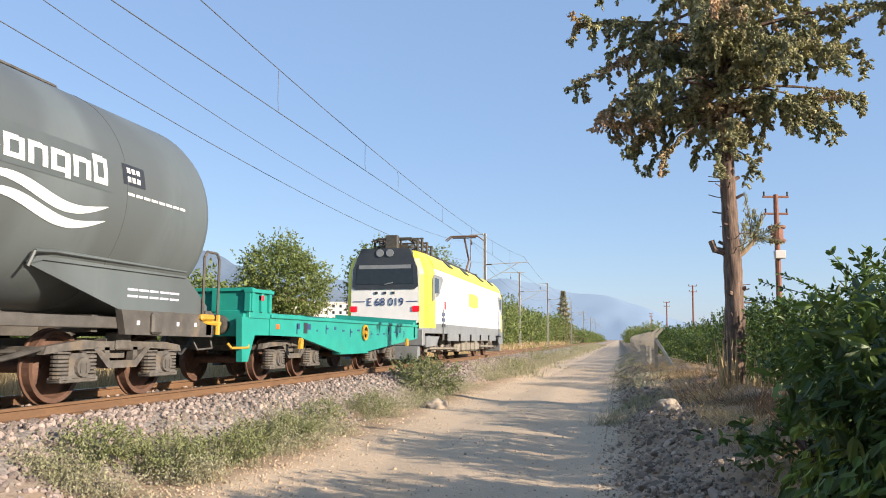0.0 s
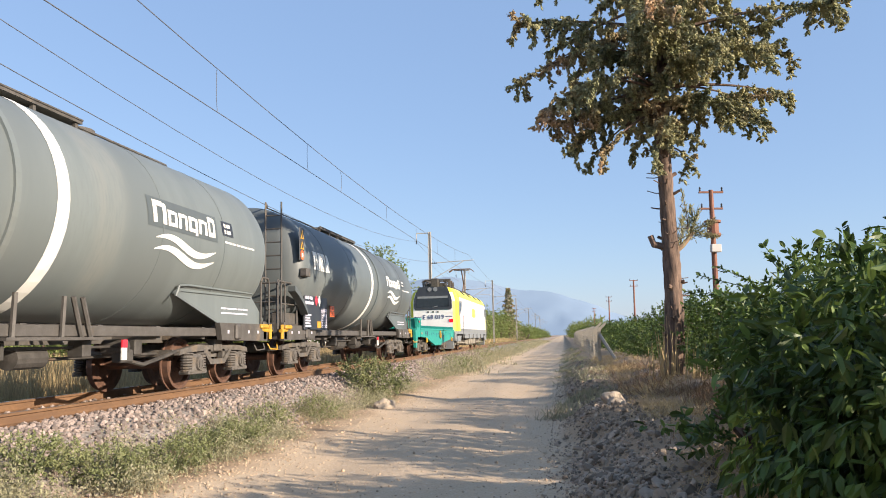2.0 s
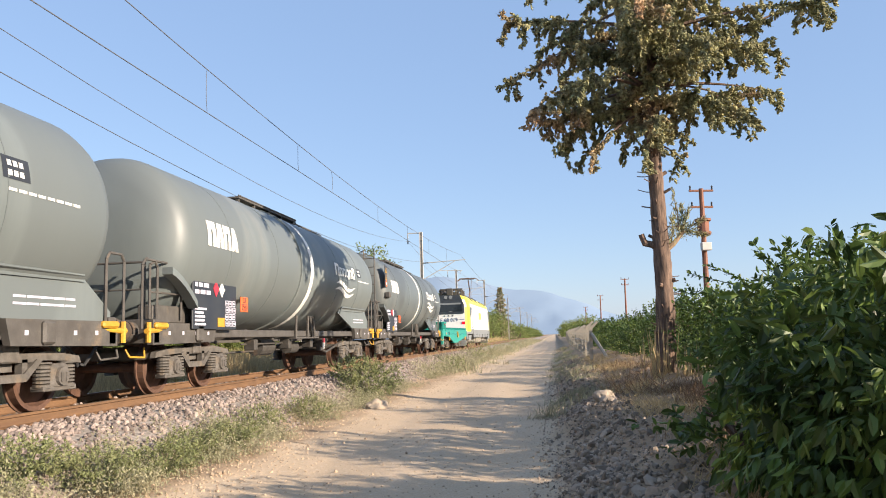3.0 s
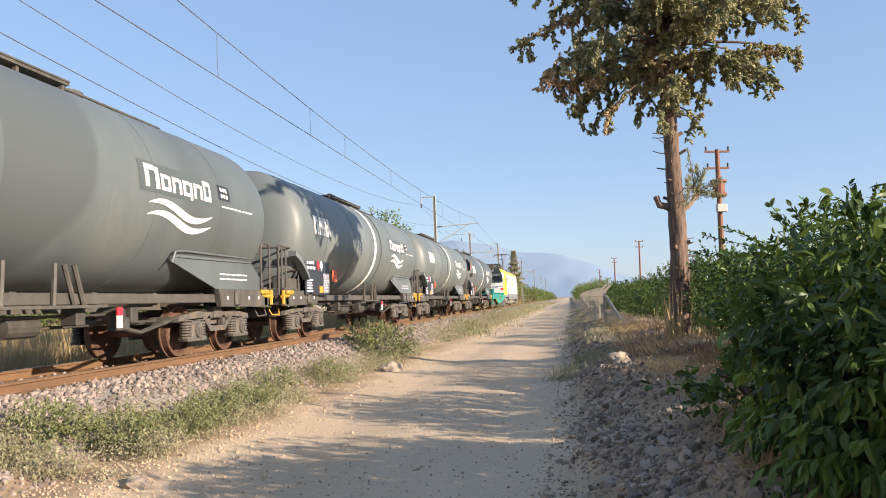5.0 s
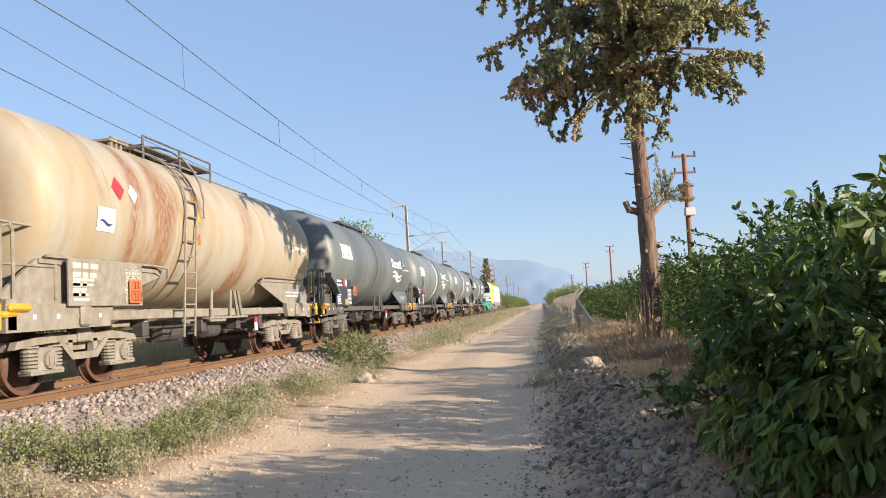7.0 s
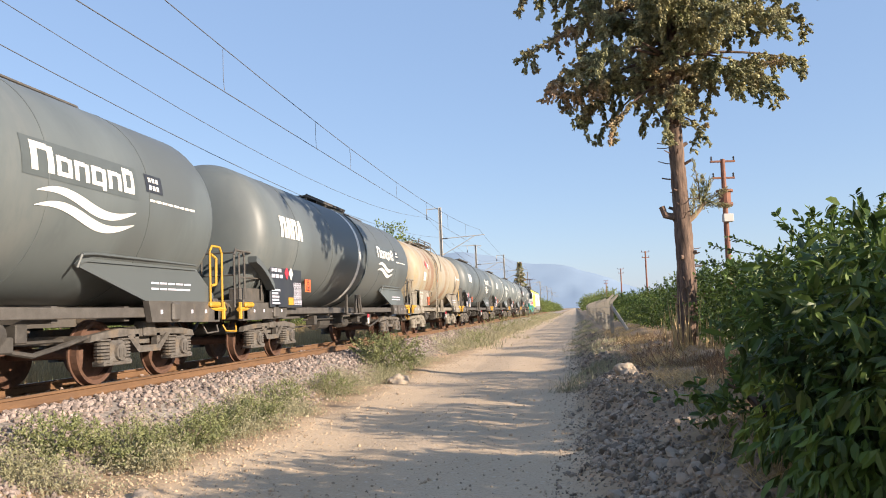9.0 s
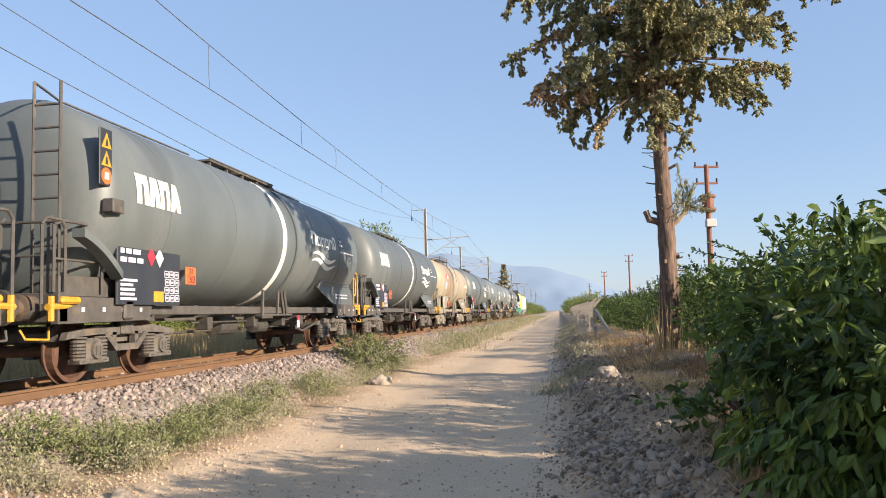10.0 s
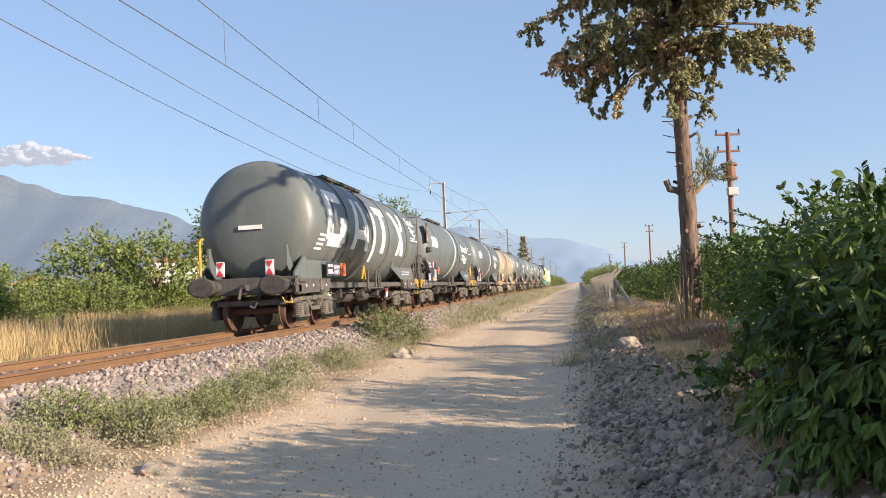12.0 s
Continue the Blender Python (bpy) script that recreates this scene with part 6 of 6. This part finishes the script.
LOW = [(-1.3, 0.5, 0.3, -0.9, 0.1, 0.12, 0.5), (-1.35, 0.8, 0.25, -0.9, 0.3, 0.2, 0.55), (-1.3, 0.65, 0.4, -0.9, 0.2, 0.3, 0.45), (-1.3, 0.2, 0.2, -0.9, -0.2, 0.25, 0.5), (-1.2, 1.0, 0.35, -0.8, 0.4, 0.35, 0.5)]
citrus_tree(3.08, 5.0, 1.6, 1.42, 22000, 21, 0.125, 0.36, "large dense citrus tree overhanging the road bank", LOW + shoots(1, 16, 1.3, 1.1, 1.36, 0.12, 0.28), True)
citrus_tree(3.95, 9.0, 1.85, 1.85, 20000, 22, 0.105, 0.45, "large dense citrus tree overhanging the road bank", shoots(2, 20, 1.5, 1.5, 1.8, 0.2, 0.45) + [(-1.5, -0.6, 0.9, -0.9, -0.1, 0.35, 0.45), (-1.5, -0.2, 1.1, -0.9, 0.1, 0.4, 0.4)], True)
citrus_tree(5.0, 14.0, 1.75, 2.2, 13000, 23, 0.1, barrel=True, extra=shoots(3, 14, 1.4, 1.85, 2.2) + [(-1.3, 0.2, 1.75, -0.95, 0.1, 0.3, 1.3), (-1.3, 0.1, 1.6, -0.95, 0.0, 0.15, 1.5), (-1.2, 0.3, 1.8, -0.9, 0.1, 0.45, 1.1)])
citrus_tree(1.5, 6.85, 0.42, 0.42, 420, 27, 0.12, 0.5, "low bright-green citrus sucker on the rubble bank", [(-0.2, 0.0, 0.12, -0.8, 0.1, 0.35, 0.4), (-0.1, -0.2, 0.12, -0.6, -0.5, 0.4, 0.4), (0.0, 0.1, 0.2, -0.3, 0.3, 0.8, 0.35), (0.1, -0.1, 0.2, 0.4, -0.3, 0.7, 0.35)])
citrus_tree(3.55, 12.4, 0.95, 1.25, 5200, 28, 0.105, 0.45, "low dark-green citrus bush beside the conifer trunk", shoots(4, 8, 0.7, 0.9, 1.2, 0.2, 0.4))
citrus_tree(3.7, 16.6, 1.0, 1.7, 4600, 29, 0.1, 0.45, "low dark-green citrus bush beside the conifer trunk", shoots(5, 8, 0.7, 1.3, 1.6, 0.2, 0.5))
row = citrus_tree(4.6, 24.5, 1.7, 2.0, 8000, 24, 0.1, 0.3, "dense citrus tree in the orchard row")
row2 = citrus_tree(4.4, 29.0, 1.75, 1.9, 8000, 25, 0.1, 0.3, "dense citrus tree in the orchard row")
rr = random.Random(9)
for k in range(34):
    yy = 33.0 + k * 4.3
    for xx in ((4.4, 8.6) if k < 12 else (4.3,)):
        copy_thing(row if (k + int(xx)) % 2 else row2, pose(xx + rr.uniform(-0.4, 0.4), yy + rr.uniform(-0.6, 0.6), 0.15 + (0.35 if k > 14 else 0) + rr.uniform(-0.2, 0.15), 0, 0, rr.uniform(0, 360)))
for xx, yy in ((12.5, 4.5), (12.4, 0.5), (12.3, 9.0), (12.5, 13.5), (8.5, 14.0), (8.6, 19.0), (8.5, 23.8), (8.5, 28.5), (4.4, -1.2), (4.6, -5.5), (4.5, 19.8)):
    copy_thing(row2 if int(yy) % 2 else row, pose(xx, yy, (-0.35 if xx < 7.5 else 0.0) + rr.uniform(-0.15, 0.1), 0, 0, rr.uniform(0, 360)))


def broadleaf(x, y, h, rx, n, seed, label, leaf=0.3, mtl="fartree", bare=0.25):
    rng = np.random.default_rng(seed)
    t = thing("broadleaf_tree", label, "tree", pose(x, y, 0.25), group="background trees")
    part("trunk", woody(rng, rx, h, 8, 0.1 + h * 0.008), M["bark"], t)
    part("crown", leafy_mesh("crown", M[mtl], rng, rx, h * (1 - bare) / 2, h * (1 + bare) / 2, n, leaf, lo=h * bare * 0.7, clump=8, wild=0.5 if h > 6 else 0.34), None, t)
    return t


broadleaf(-22.3, 47.5, 7.7, 2.6, 22000, 31, "round green broadleaf tree behind the track", 0.2)
broadleaf(-14.3, 60.0, 8.1, 1.9, 7000, 32, "slender green tree behind the track", 0.2)
broadleaf(-17.0, 52.0, 7.8, 2.0, 13000, 38, "round green broadleaf tree behind the track", 0.2)
lt = broadleaf(-26, 27, 3.2, 2.4, 11000, 33, "low spreading green tree in the field", 0.15, bare=0.08)
lt2 = broadleaf(-30, 33, 3.6, 2.7, 11000, 34, "low spreading green tree in the field", 0.16, bare=0.08)
for k in range(22):
    a = k / 21
    copy_thing(lt if k % 2 else lt2, pose(-24 - (k % 3) * 5.5 + rr.uniform(-1.5, 1.5), 20 + 46 * a + rr.uniform(-2, 2), -0.5 + rr.uniform(-0.7, 0.1), 0, 0, rr.uniform(0, 360)))
tl_ = broadleaf(-24.5, 40.5, 4.9, 2.2, 3600, 35, "dark green tree among low field trees", 0.28)
copy_thing(tl_, pose(-27, 38.5, 0.2, 0, 0, 80))
rowt = broadleaf(-16.0, 96.0, 5.2, 3.0, 2600, 36, "dense green tree beyond the railway", 0.38, bare=0.05)
rowt2 = broadleaf(-17.0, 103.0, 6.2, 3.2, 2600, 37, "dense green tree beyond the railway", 0.38, bare=0.05)
for k in range(26):
    yy = 110 + k * 8.0
    copy_thing(rowt if k % 2 else rowt2, pose(-15.5 - rr.uniform(0, 4), yy, (1.0 if k < 13 else 0.0) + rr.uniform(-0.7, 0.5), 0, 0, rr.uniform(0, 360)))
for k in range(14):
    copy_thing(rowt, pose(-11.5 + rr.uniform(-1.5, 1.2), 215 + k * 18, -1.5, 0, 0, rr.uniform(0, 360)))
for k in range(8):
    copy_thing(rowt2, pose(5.5 + rr.uniform(-1, 4), 190 + k * 26, -1.2 + rr.uniform(-0.4, 0.8), 0, 0, rr.uniform(0, 360)))


def cloud(x, y, z, w, h, seed):
    """A low bank of cloud, made of many soft lumps."""
    rng = np.random.default_rng(seed)
    n = 130
    u = rng.uniform(-1, 1, n)
    pos = np.stack([x + u * w, y + rng.normal(0, 40, n), z + h * rng.random(n) * (1 - u * u)], 1)
    s = h * rng.uniform(0.2, 0.45, n) * (1.15 - 0.7 * np.abs(u))
    return pos, s


def clouds():
    bm = B()
    bmesh.ops.create_icosphere(bm, subdivisions=3, radius=1)
    v = np.array([tuple(p.co) for p in bm.verts])
    f = [tuple(q.index for q in p.verts) for p in bm.faces]
    bm.free()
    for k, a in enumerate(((-2990, 3700, 815, 340, 80, 3),)):
        pos, s = cloud(*a)
        rng = np.random.default_rng(k)
        sc = s[:, None] * np.array([1.7, 1.0, 0.8])
        tagged(new("cloud", scatter("cloud", M["cloud"], v, f, pos, sc, rng, "z", smooth=True)), "soft pale cloud over the mountains", "cloud", kind="structure")


M["cloud"] = mat("cloud", (0.12, 0.125, 0.14), (0.11, 0.12, 0.14), 1.0, scale=0.01, spec=0.0)
# added glow over a dim base stands in for daylight scattered through the cloud
cl_ = M["cloud"].node_tree.nodes["Principled BSDF"]
cl_.inputs["Emission Color"].default_value, cl_.inputs["Emission Strength"].default_value = (0.6, 0.68, 0.82, 1), 0.42
clouds()


def building(x, y, w, d, h, storeys, label, roof=False, turn=0.0):
    b = thing("apartment_building", label, "building", pose(x, y, 0, 0, 0, turn), group="far buildings")
    part("wall", box(B(), -w / 2, w / 2, -d / 2, d / 2, 0, h), M["wallwhite"], b)
    if roof:
        part("roof", prism(B(), [(-w / 2 - 0.5, h), (w / 2 + 0.5, h), (0, h + w * 0.2)], -d / 2 - 0.5, d / 2 + 0.5, "y"), M["roofred"], b)
    else:
        part("roof", box(B(), -w / 2 - 0.3, w / 2 + 0.3, -d / 2 - 0.3, d / 2 + 0.3, h, h + 0.8), M["wallwhite"], b)
    n = int(w / 3.5)
    wm = cached("win", lambda: mesh_of(box(B(), -0.7, 0.7, -0.1, 0.1, -0.8, 0.8), "window", M["glass"]))
    for i in range(n):
        for j in range(storeys):
            part("window", wm, None, b, at=pose(-w / 2 + (i + 0.5) * w / n, -d / 2, (j + 0.55) * h / storeys))


for k, (bx, by, w, h, st, rf) in enumerate(((-196, 385, 26, 24, 7, False), (-178, 400, 20, 21, 6, True), (-163, 410, 24, 22, 6, False), (-215, 372, 20, 22, 6, True), (-140, 420, 26, 19, 5, False), (-240, 300, 16, 12, 3, True))):
    building(bx, by, w, 14, h, st, "distant white apartment block with small windows", rf, 25)
building(-41, 300, 9, 9, 13, 4, "distant white industrial tower block", False, 10)
building(-47, 292, 8, 8, 9, 3, "distant low white building", False, 10)


def far_cypress():
    rng = np.random.default_rng(41)
    t = thing("cypress_tree", "tall dark ragged conifer far beside the railway", "tree", pose(-14.6, 207, 0.2), group="background trees")
    part("trunk", tapered(B(), [(0, 0, 0), (0, 0, 6), (0.1, 0, 14.5)], 0.3, 0.04, 8), M["bark"], t)
    n = 3600
    u = rng.random(n) ** 1.3
    a = rng.uniform(0, 2 * np.pi, n)
    tier = 0.6 + 0.4 * np.sin(u * 60)
    r = (1 - u) * 4.4 * tier * np.sqrt(rng.random(n)) + 0.1
    pos = np.stack([r * np.cos(a), r * np.sin(a), 1.5 + u * 13 - 0.25 * r], 1)
    ax = np.stack([np.cos(a), np.sin(a), -0.2 + 0 * a], 1) + rng.normal(0, 0.3, (n, 3))
    part("crown", scatter("crown", M["conifer"], LEAF_V, LEAF_F, pos, rng.uniform(0.4, 0.7, n), rng, axis=ax), None, t)


far_cypress()


def blades(name, label, category, mtl, x, y, n_each, h, rng, wide=0.012, spread=0.12, lean=0.5, leaf=False):
    """Tufts of stems or leaves rooted at the given places."""
    n = len(x)
    z = ground_z(x, y)
    px = np.repeat(x, n_each) + rng.normal(0, 1, n * n_each) * np.repeat(spread, n_each)
    py = np.repeat(y, n_each) + rng.normal(0, 1, n * n_each) * np.repeat(spread, n_each)
    hh = np.repeat(h, n_each) * rng.uniform(0.45, 1.15, n * n_each)
    pz = ground_z(px, py)
    ax = np.stack([rng.normal(0, lean, n * n_each), rng.normal(0, lean, n * n_each), np.ones(n * n_each)], 1)
    if leaf:  # leaves up the stem, not from the soil
        up = rng.random(n * n_each) * hh
        ax2 = unit(rng.normal(size=(n * n_each, 3)) + np.array([0, 0, 0.4]))
        pos = np.stack([px + ax[:, 0] * up * 0.5, py + ax[:, 1] * up * 0.5, pz + up], 1)
        return scatter(name, M[mtl], LEAF_V, LEAF_F, pos, rng.uniform(0.03, 0.07, n * n_each) * np.repeat(wide, n_each), rng, axis=ax2)
    pos = np.stack([px, py, pz], 1)
    sc = np.stack([np.full(n * n_each, 1.0) * np.repeat(wide, n_each) * rng.uniform(0.6, 1.3, n * n_each), hh, np.full(n * n_each, 0.2)], 1)
    return scatter(name, M[mtl], BLADE_V, BLADE_F, pos, sc, rng, axis=ax)


def verge():
    rng = np.random.default_rng(50)
    # dusty stems along the verge
    n = 760
    y = 6.2 + 60 * rng.random(n) ** 1.5
    x = -4.8 + rng.normal(0, 0.32, n) + 0.15 * np.sin(y * 0.8)
    keep = (noise_at(x, y) > -0.22) & (x < -3.95) & (x > -5.6)
    x, y = x[keep], y[keep]
    n = len(x)
    h = rng.uniform(0.12, 0.36, n)
    tagged(new("verge_weeds", blades("verge_weeds", "", "", "weed", x, y, 15, h, rng, np.full(n, 0.006), np.full(n, 0.1), 0.5)), "dusty grey-green weeds along the ballast edge", "weeds", kind="stuff")
    tagged(new("verge_weed_leaves", blades("verge_weed_leaves", "", "", "weed", x, y, 130, h * 1.05, rng, np.full(n, 0.58), np.full(n, 0.13), 0.3, True)), "small dusty leaves of the verge weeds", "weeds", kind="stuff")
    # green leafy weeds close by
    for k, (cx, cy, r, hh, nn) in enumerate(((-4.85, 7.55, 0.42, 0.36, 3400), (-4.6, 8.5, 0.36, 0.34, 2600), (-5.3, 7.0, 0.4, 0.34, 3000), (-4.55, 10.3, 0.34, 0.3, 2200), (-4.75, 9.4, 0.32, 0.3, 2000), (-5.0, 12.2, 0.4, 0.32, 2000), (-4.8, 14.2, 0.4, 0.34, 2000), (-4.85, 19.4, 0.75, 0.8, 4600), (-5.6, 20.5, 0.55, 0.6, 2200), (-4.6, 33.0, 0.6, 0.6, 900), (-5.1, 48, 0.8, 0.9, 900), (-5.3, 62, 0.9, 0.9, 900), (-5.0, 80, 1.2, 1.1, 900), (-5.4, 95, 1.3, 1.2, 900))):
        rg = np.random.default_rng(60 + k)
        t = thing("roadside_bush", "low leafy green bush on the verge", "bush", pose(cx, cy, gz(cx, cy)), group="roadside bushes")
        bm = B()
        for j in range(9):
            a = j * 2.4
            tapered(bm, [(0, 0, -0.03), (math.cos(a) * r * 0.4, math.sin(a) * r * 0.4, hh * 0.5), (math.cos(a) * r * 0.8, math.sin(a) * r * 0.8, hh * rg.uniform(0.7, 1))], 0.012, 0.004, 4)
        part("stem", bm, M["bushleaf"], t)
        part("foliage", leafy_mesh("foliage", M["bushleaf"], rg, r, hh * 0.55, hh * 0.5, nn, 0.036 if cy < 15 else 0.06, lo=0.02, wild=0.45), None, t)
    # weeds between far ballast and field, and further along the verge
    n = 420
    y = 30 + 170 * rng.random(n)
    x = -4.9 + rng.normal(0, 0.5, n)
    tagged(new("far_verge_weeds", blades("far_verge_weeds", "", "", "weed", x, y, 40, rng.uniform(0.15, 0.42, n), rng, np.full(n, 0.03), np.full(n, 0.4), 0.5)), "taller dusty weeds further along the verge", "weeds", kind="stuff")
    n = 900
    y = 9 + 60 * rng.random(n) ** 1.3
    x = -10.9 + rng.normal(0, 0.35, n)
    tagged(new("field_edge_weeds", blades("field_edge_weeds", "", "", "bushleaf", x, y, 30, rng.uniform(0.1, 0.35, n), rng, np.full(n, 0.018), np.full(n, 0.15), 0.6)), "low green weeds beyond the ballast", "weeds", kind="stuff")
    # tall dry grass of the field
    n = 3600
    y = 10 + 60 * rng.random(n) ** 1.2
    x = -12.0 - 12 * rng.random(n) ** 1.2
    keep = noise_at(x * 0.6, y * 0.6) > -0.35
    x, y = x[keep], y[keep]
    tagged(new("dry_grass_field", blades("dry_grass_field", "", "", "drygrass", x, y, 26, rng.uniform(0.55, 1.15, len(x)), rng, np.full(len(x), 0.016), np.full(len(x), 0.22), 0.22)), "tall golden dry grass in the field", "dry grass", kind="stuff")
    n = 900
    y = 75 + 120 * rng.random(n)
    x = -12.0 - 5 * rng.random(n)
    tagged(new("far_dry_grass", blades("far_dry_grass", "", "", "drygrass", x, y, 18, rng.uniform(0.5, 1.1, n), rng, np.full(n, 0.06), np.full(n, 0.5), 0.25)), "golden dry grass beyond the railway", "dry grass", kind="stuff")
    # dead grass and twigs on the bank
    n = 620
    y = 5 + 30 * rng.random(n) ** 1.2
    x = 1.5 + np.abs(rng.normal(0, 0.9, n)) - 0.35
    keep = noise_at(x * 1.3, y) > -0.1
    x, y = x[keep], y[keep]
    tagged(new("bank_dead_grass", blades("bank_dead_grass", "", "", "drygrass", x, y, 26, rng.uniform(0.08, 0.3, len(x)), rng, np.full(len(x), 0.007), np.full(len(x), 0.14), 1.2)), "flattened dead grass and twigs on the bank", "dry grass", kind="stuff")
    cx = np.array([2.05, 2.2, 1.95, 2.5])
    cy = np.array([16.2, 16.5, 16.8, 15.6])
    tagged(new("dry_canes", blades("dry_canes", "", "", "drygrass", cx, cy, 14, np.array([1.1, 1.25, 1.0, 0.7]), rng, np.full(4, 0.03), np.full(4, 0.14), 0.07)), "upright dry yellow canes beside the trunk", "dry canes", kind="stuff")
    # brown dry weeds under the citrus trees, and cut brush round the trunk
    n = 34
    y = rng.uniform(7.4, 13.5, n)
    x = 1.95 + 0.05 * (y - 8) + rng.normal(0, 0.28, n)
    tagged(new("dry_weeds", blades("dry_weeds", "", "", "drybrown", x, y, 60, rng.uniform(0.12, 0.34, n), rng, np.full(n, 0.007), np.full(n, 0.12), 0.5)), "brown withered weeds under the citrus trees", "weeds", kind="stuff")
    n = 26
    y = rng.uniform(13.2, 24.0, n)
    x = 1.75 + rng.normal(0, 0.4, n)
    tagged(new("cut_brush", blades("cut_brush", "", "", "drybrown", x, y, 34, rng.uniform(0.25, 0.65, n), rng, np.full(n, 0.012), np.full(n, 0.2), 1.3)), "heap of cut dry brush by the trunk", "brush", kind="stuff")
    n = 420
    y = 14 + 60 * rng.random(n) ** 1.4
    x = 0.42 + 0.3 * rng.normal(size=n) + 0.2 * np.sin(y * 1.7)
    keep = noise_at(x, y * 0.7) > 0.02
    x, y = x[keep], y[keep]
    tagged(new("bank_weeds", blades("bank_weeds", "", "", "weed", x, y, 34, rng.uniform(0.1, 0.3, len(x)), rng, np.full(len(x), 0.012), np.full(len(x), 0.14), 0.6)), "dry weeds along the road bank", "weeds", kind="stuff")


def noise_at(x, y):
    return np.array([noise.noise(Vector((a * 1.1, b * 0.9, 3.3))) for a, b in zip(x, y)])


verge()


# ---------------------------------------------------------------- what moves
def gone(t):
    """Metres run since the start."""
    return 10.14 * t + 0.03026 * t * t


def motions():
    for v, y in VEH:
        walk(v, [(k * 0.5, pose(XC, y + gone(k * 0.5), RT)) for k in range(25)])
    for w, y, r in WHEELS:
        walk(w, [(k / 30, pose(0, y, r, -math.degrees(gone(k / 30) / r))) for k in range(0, 361)])


motions()
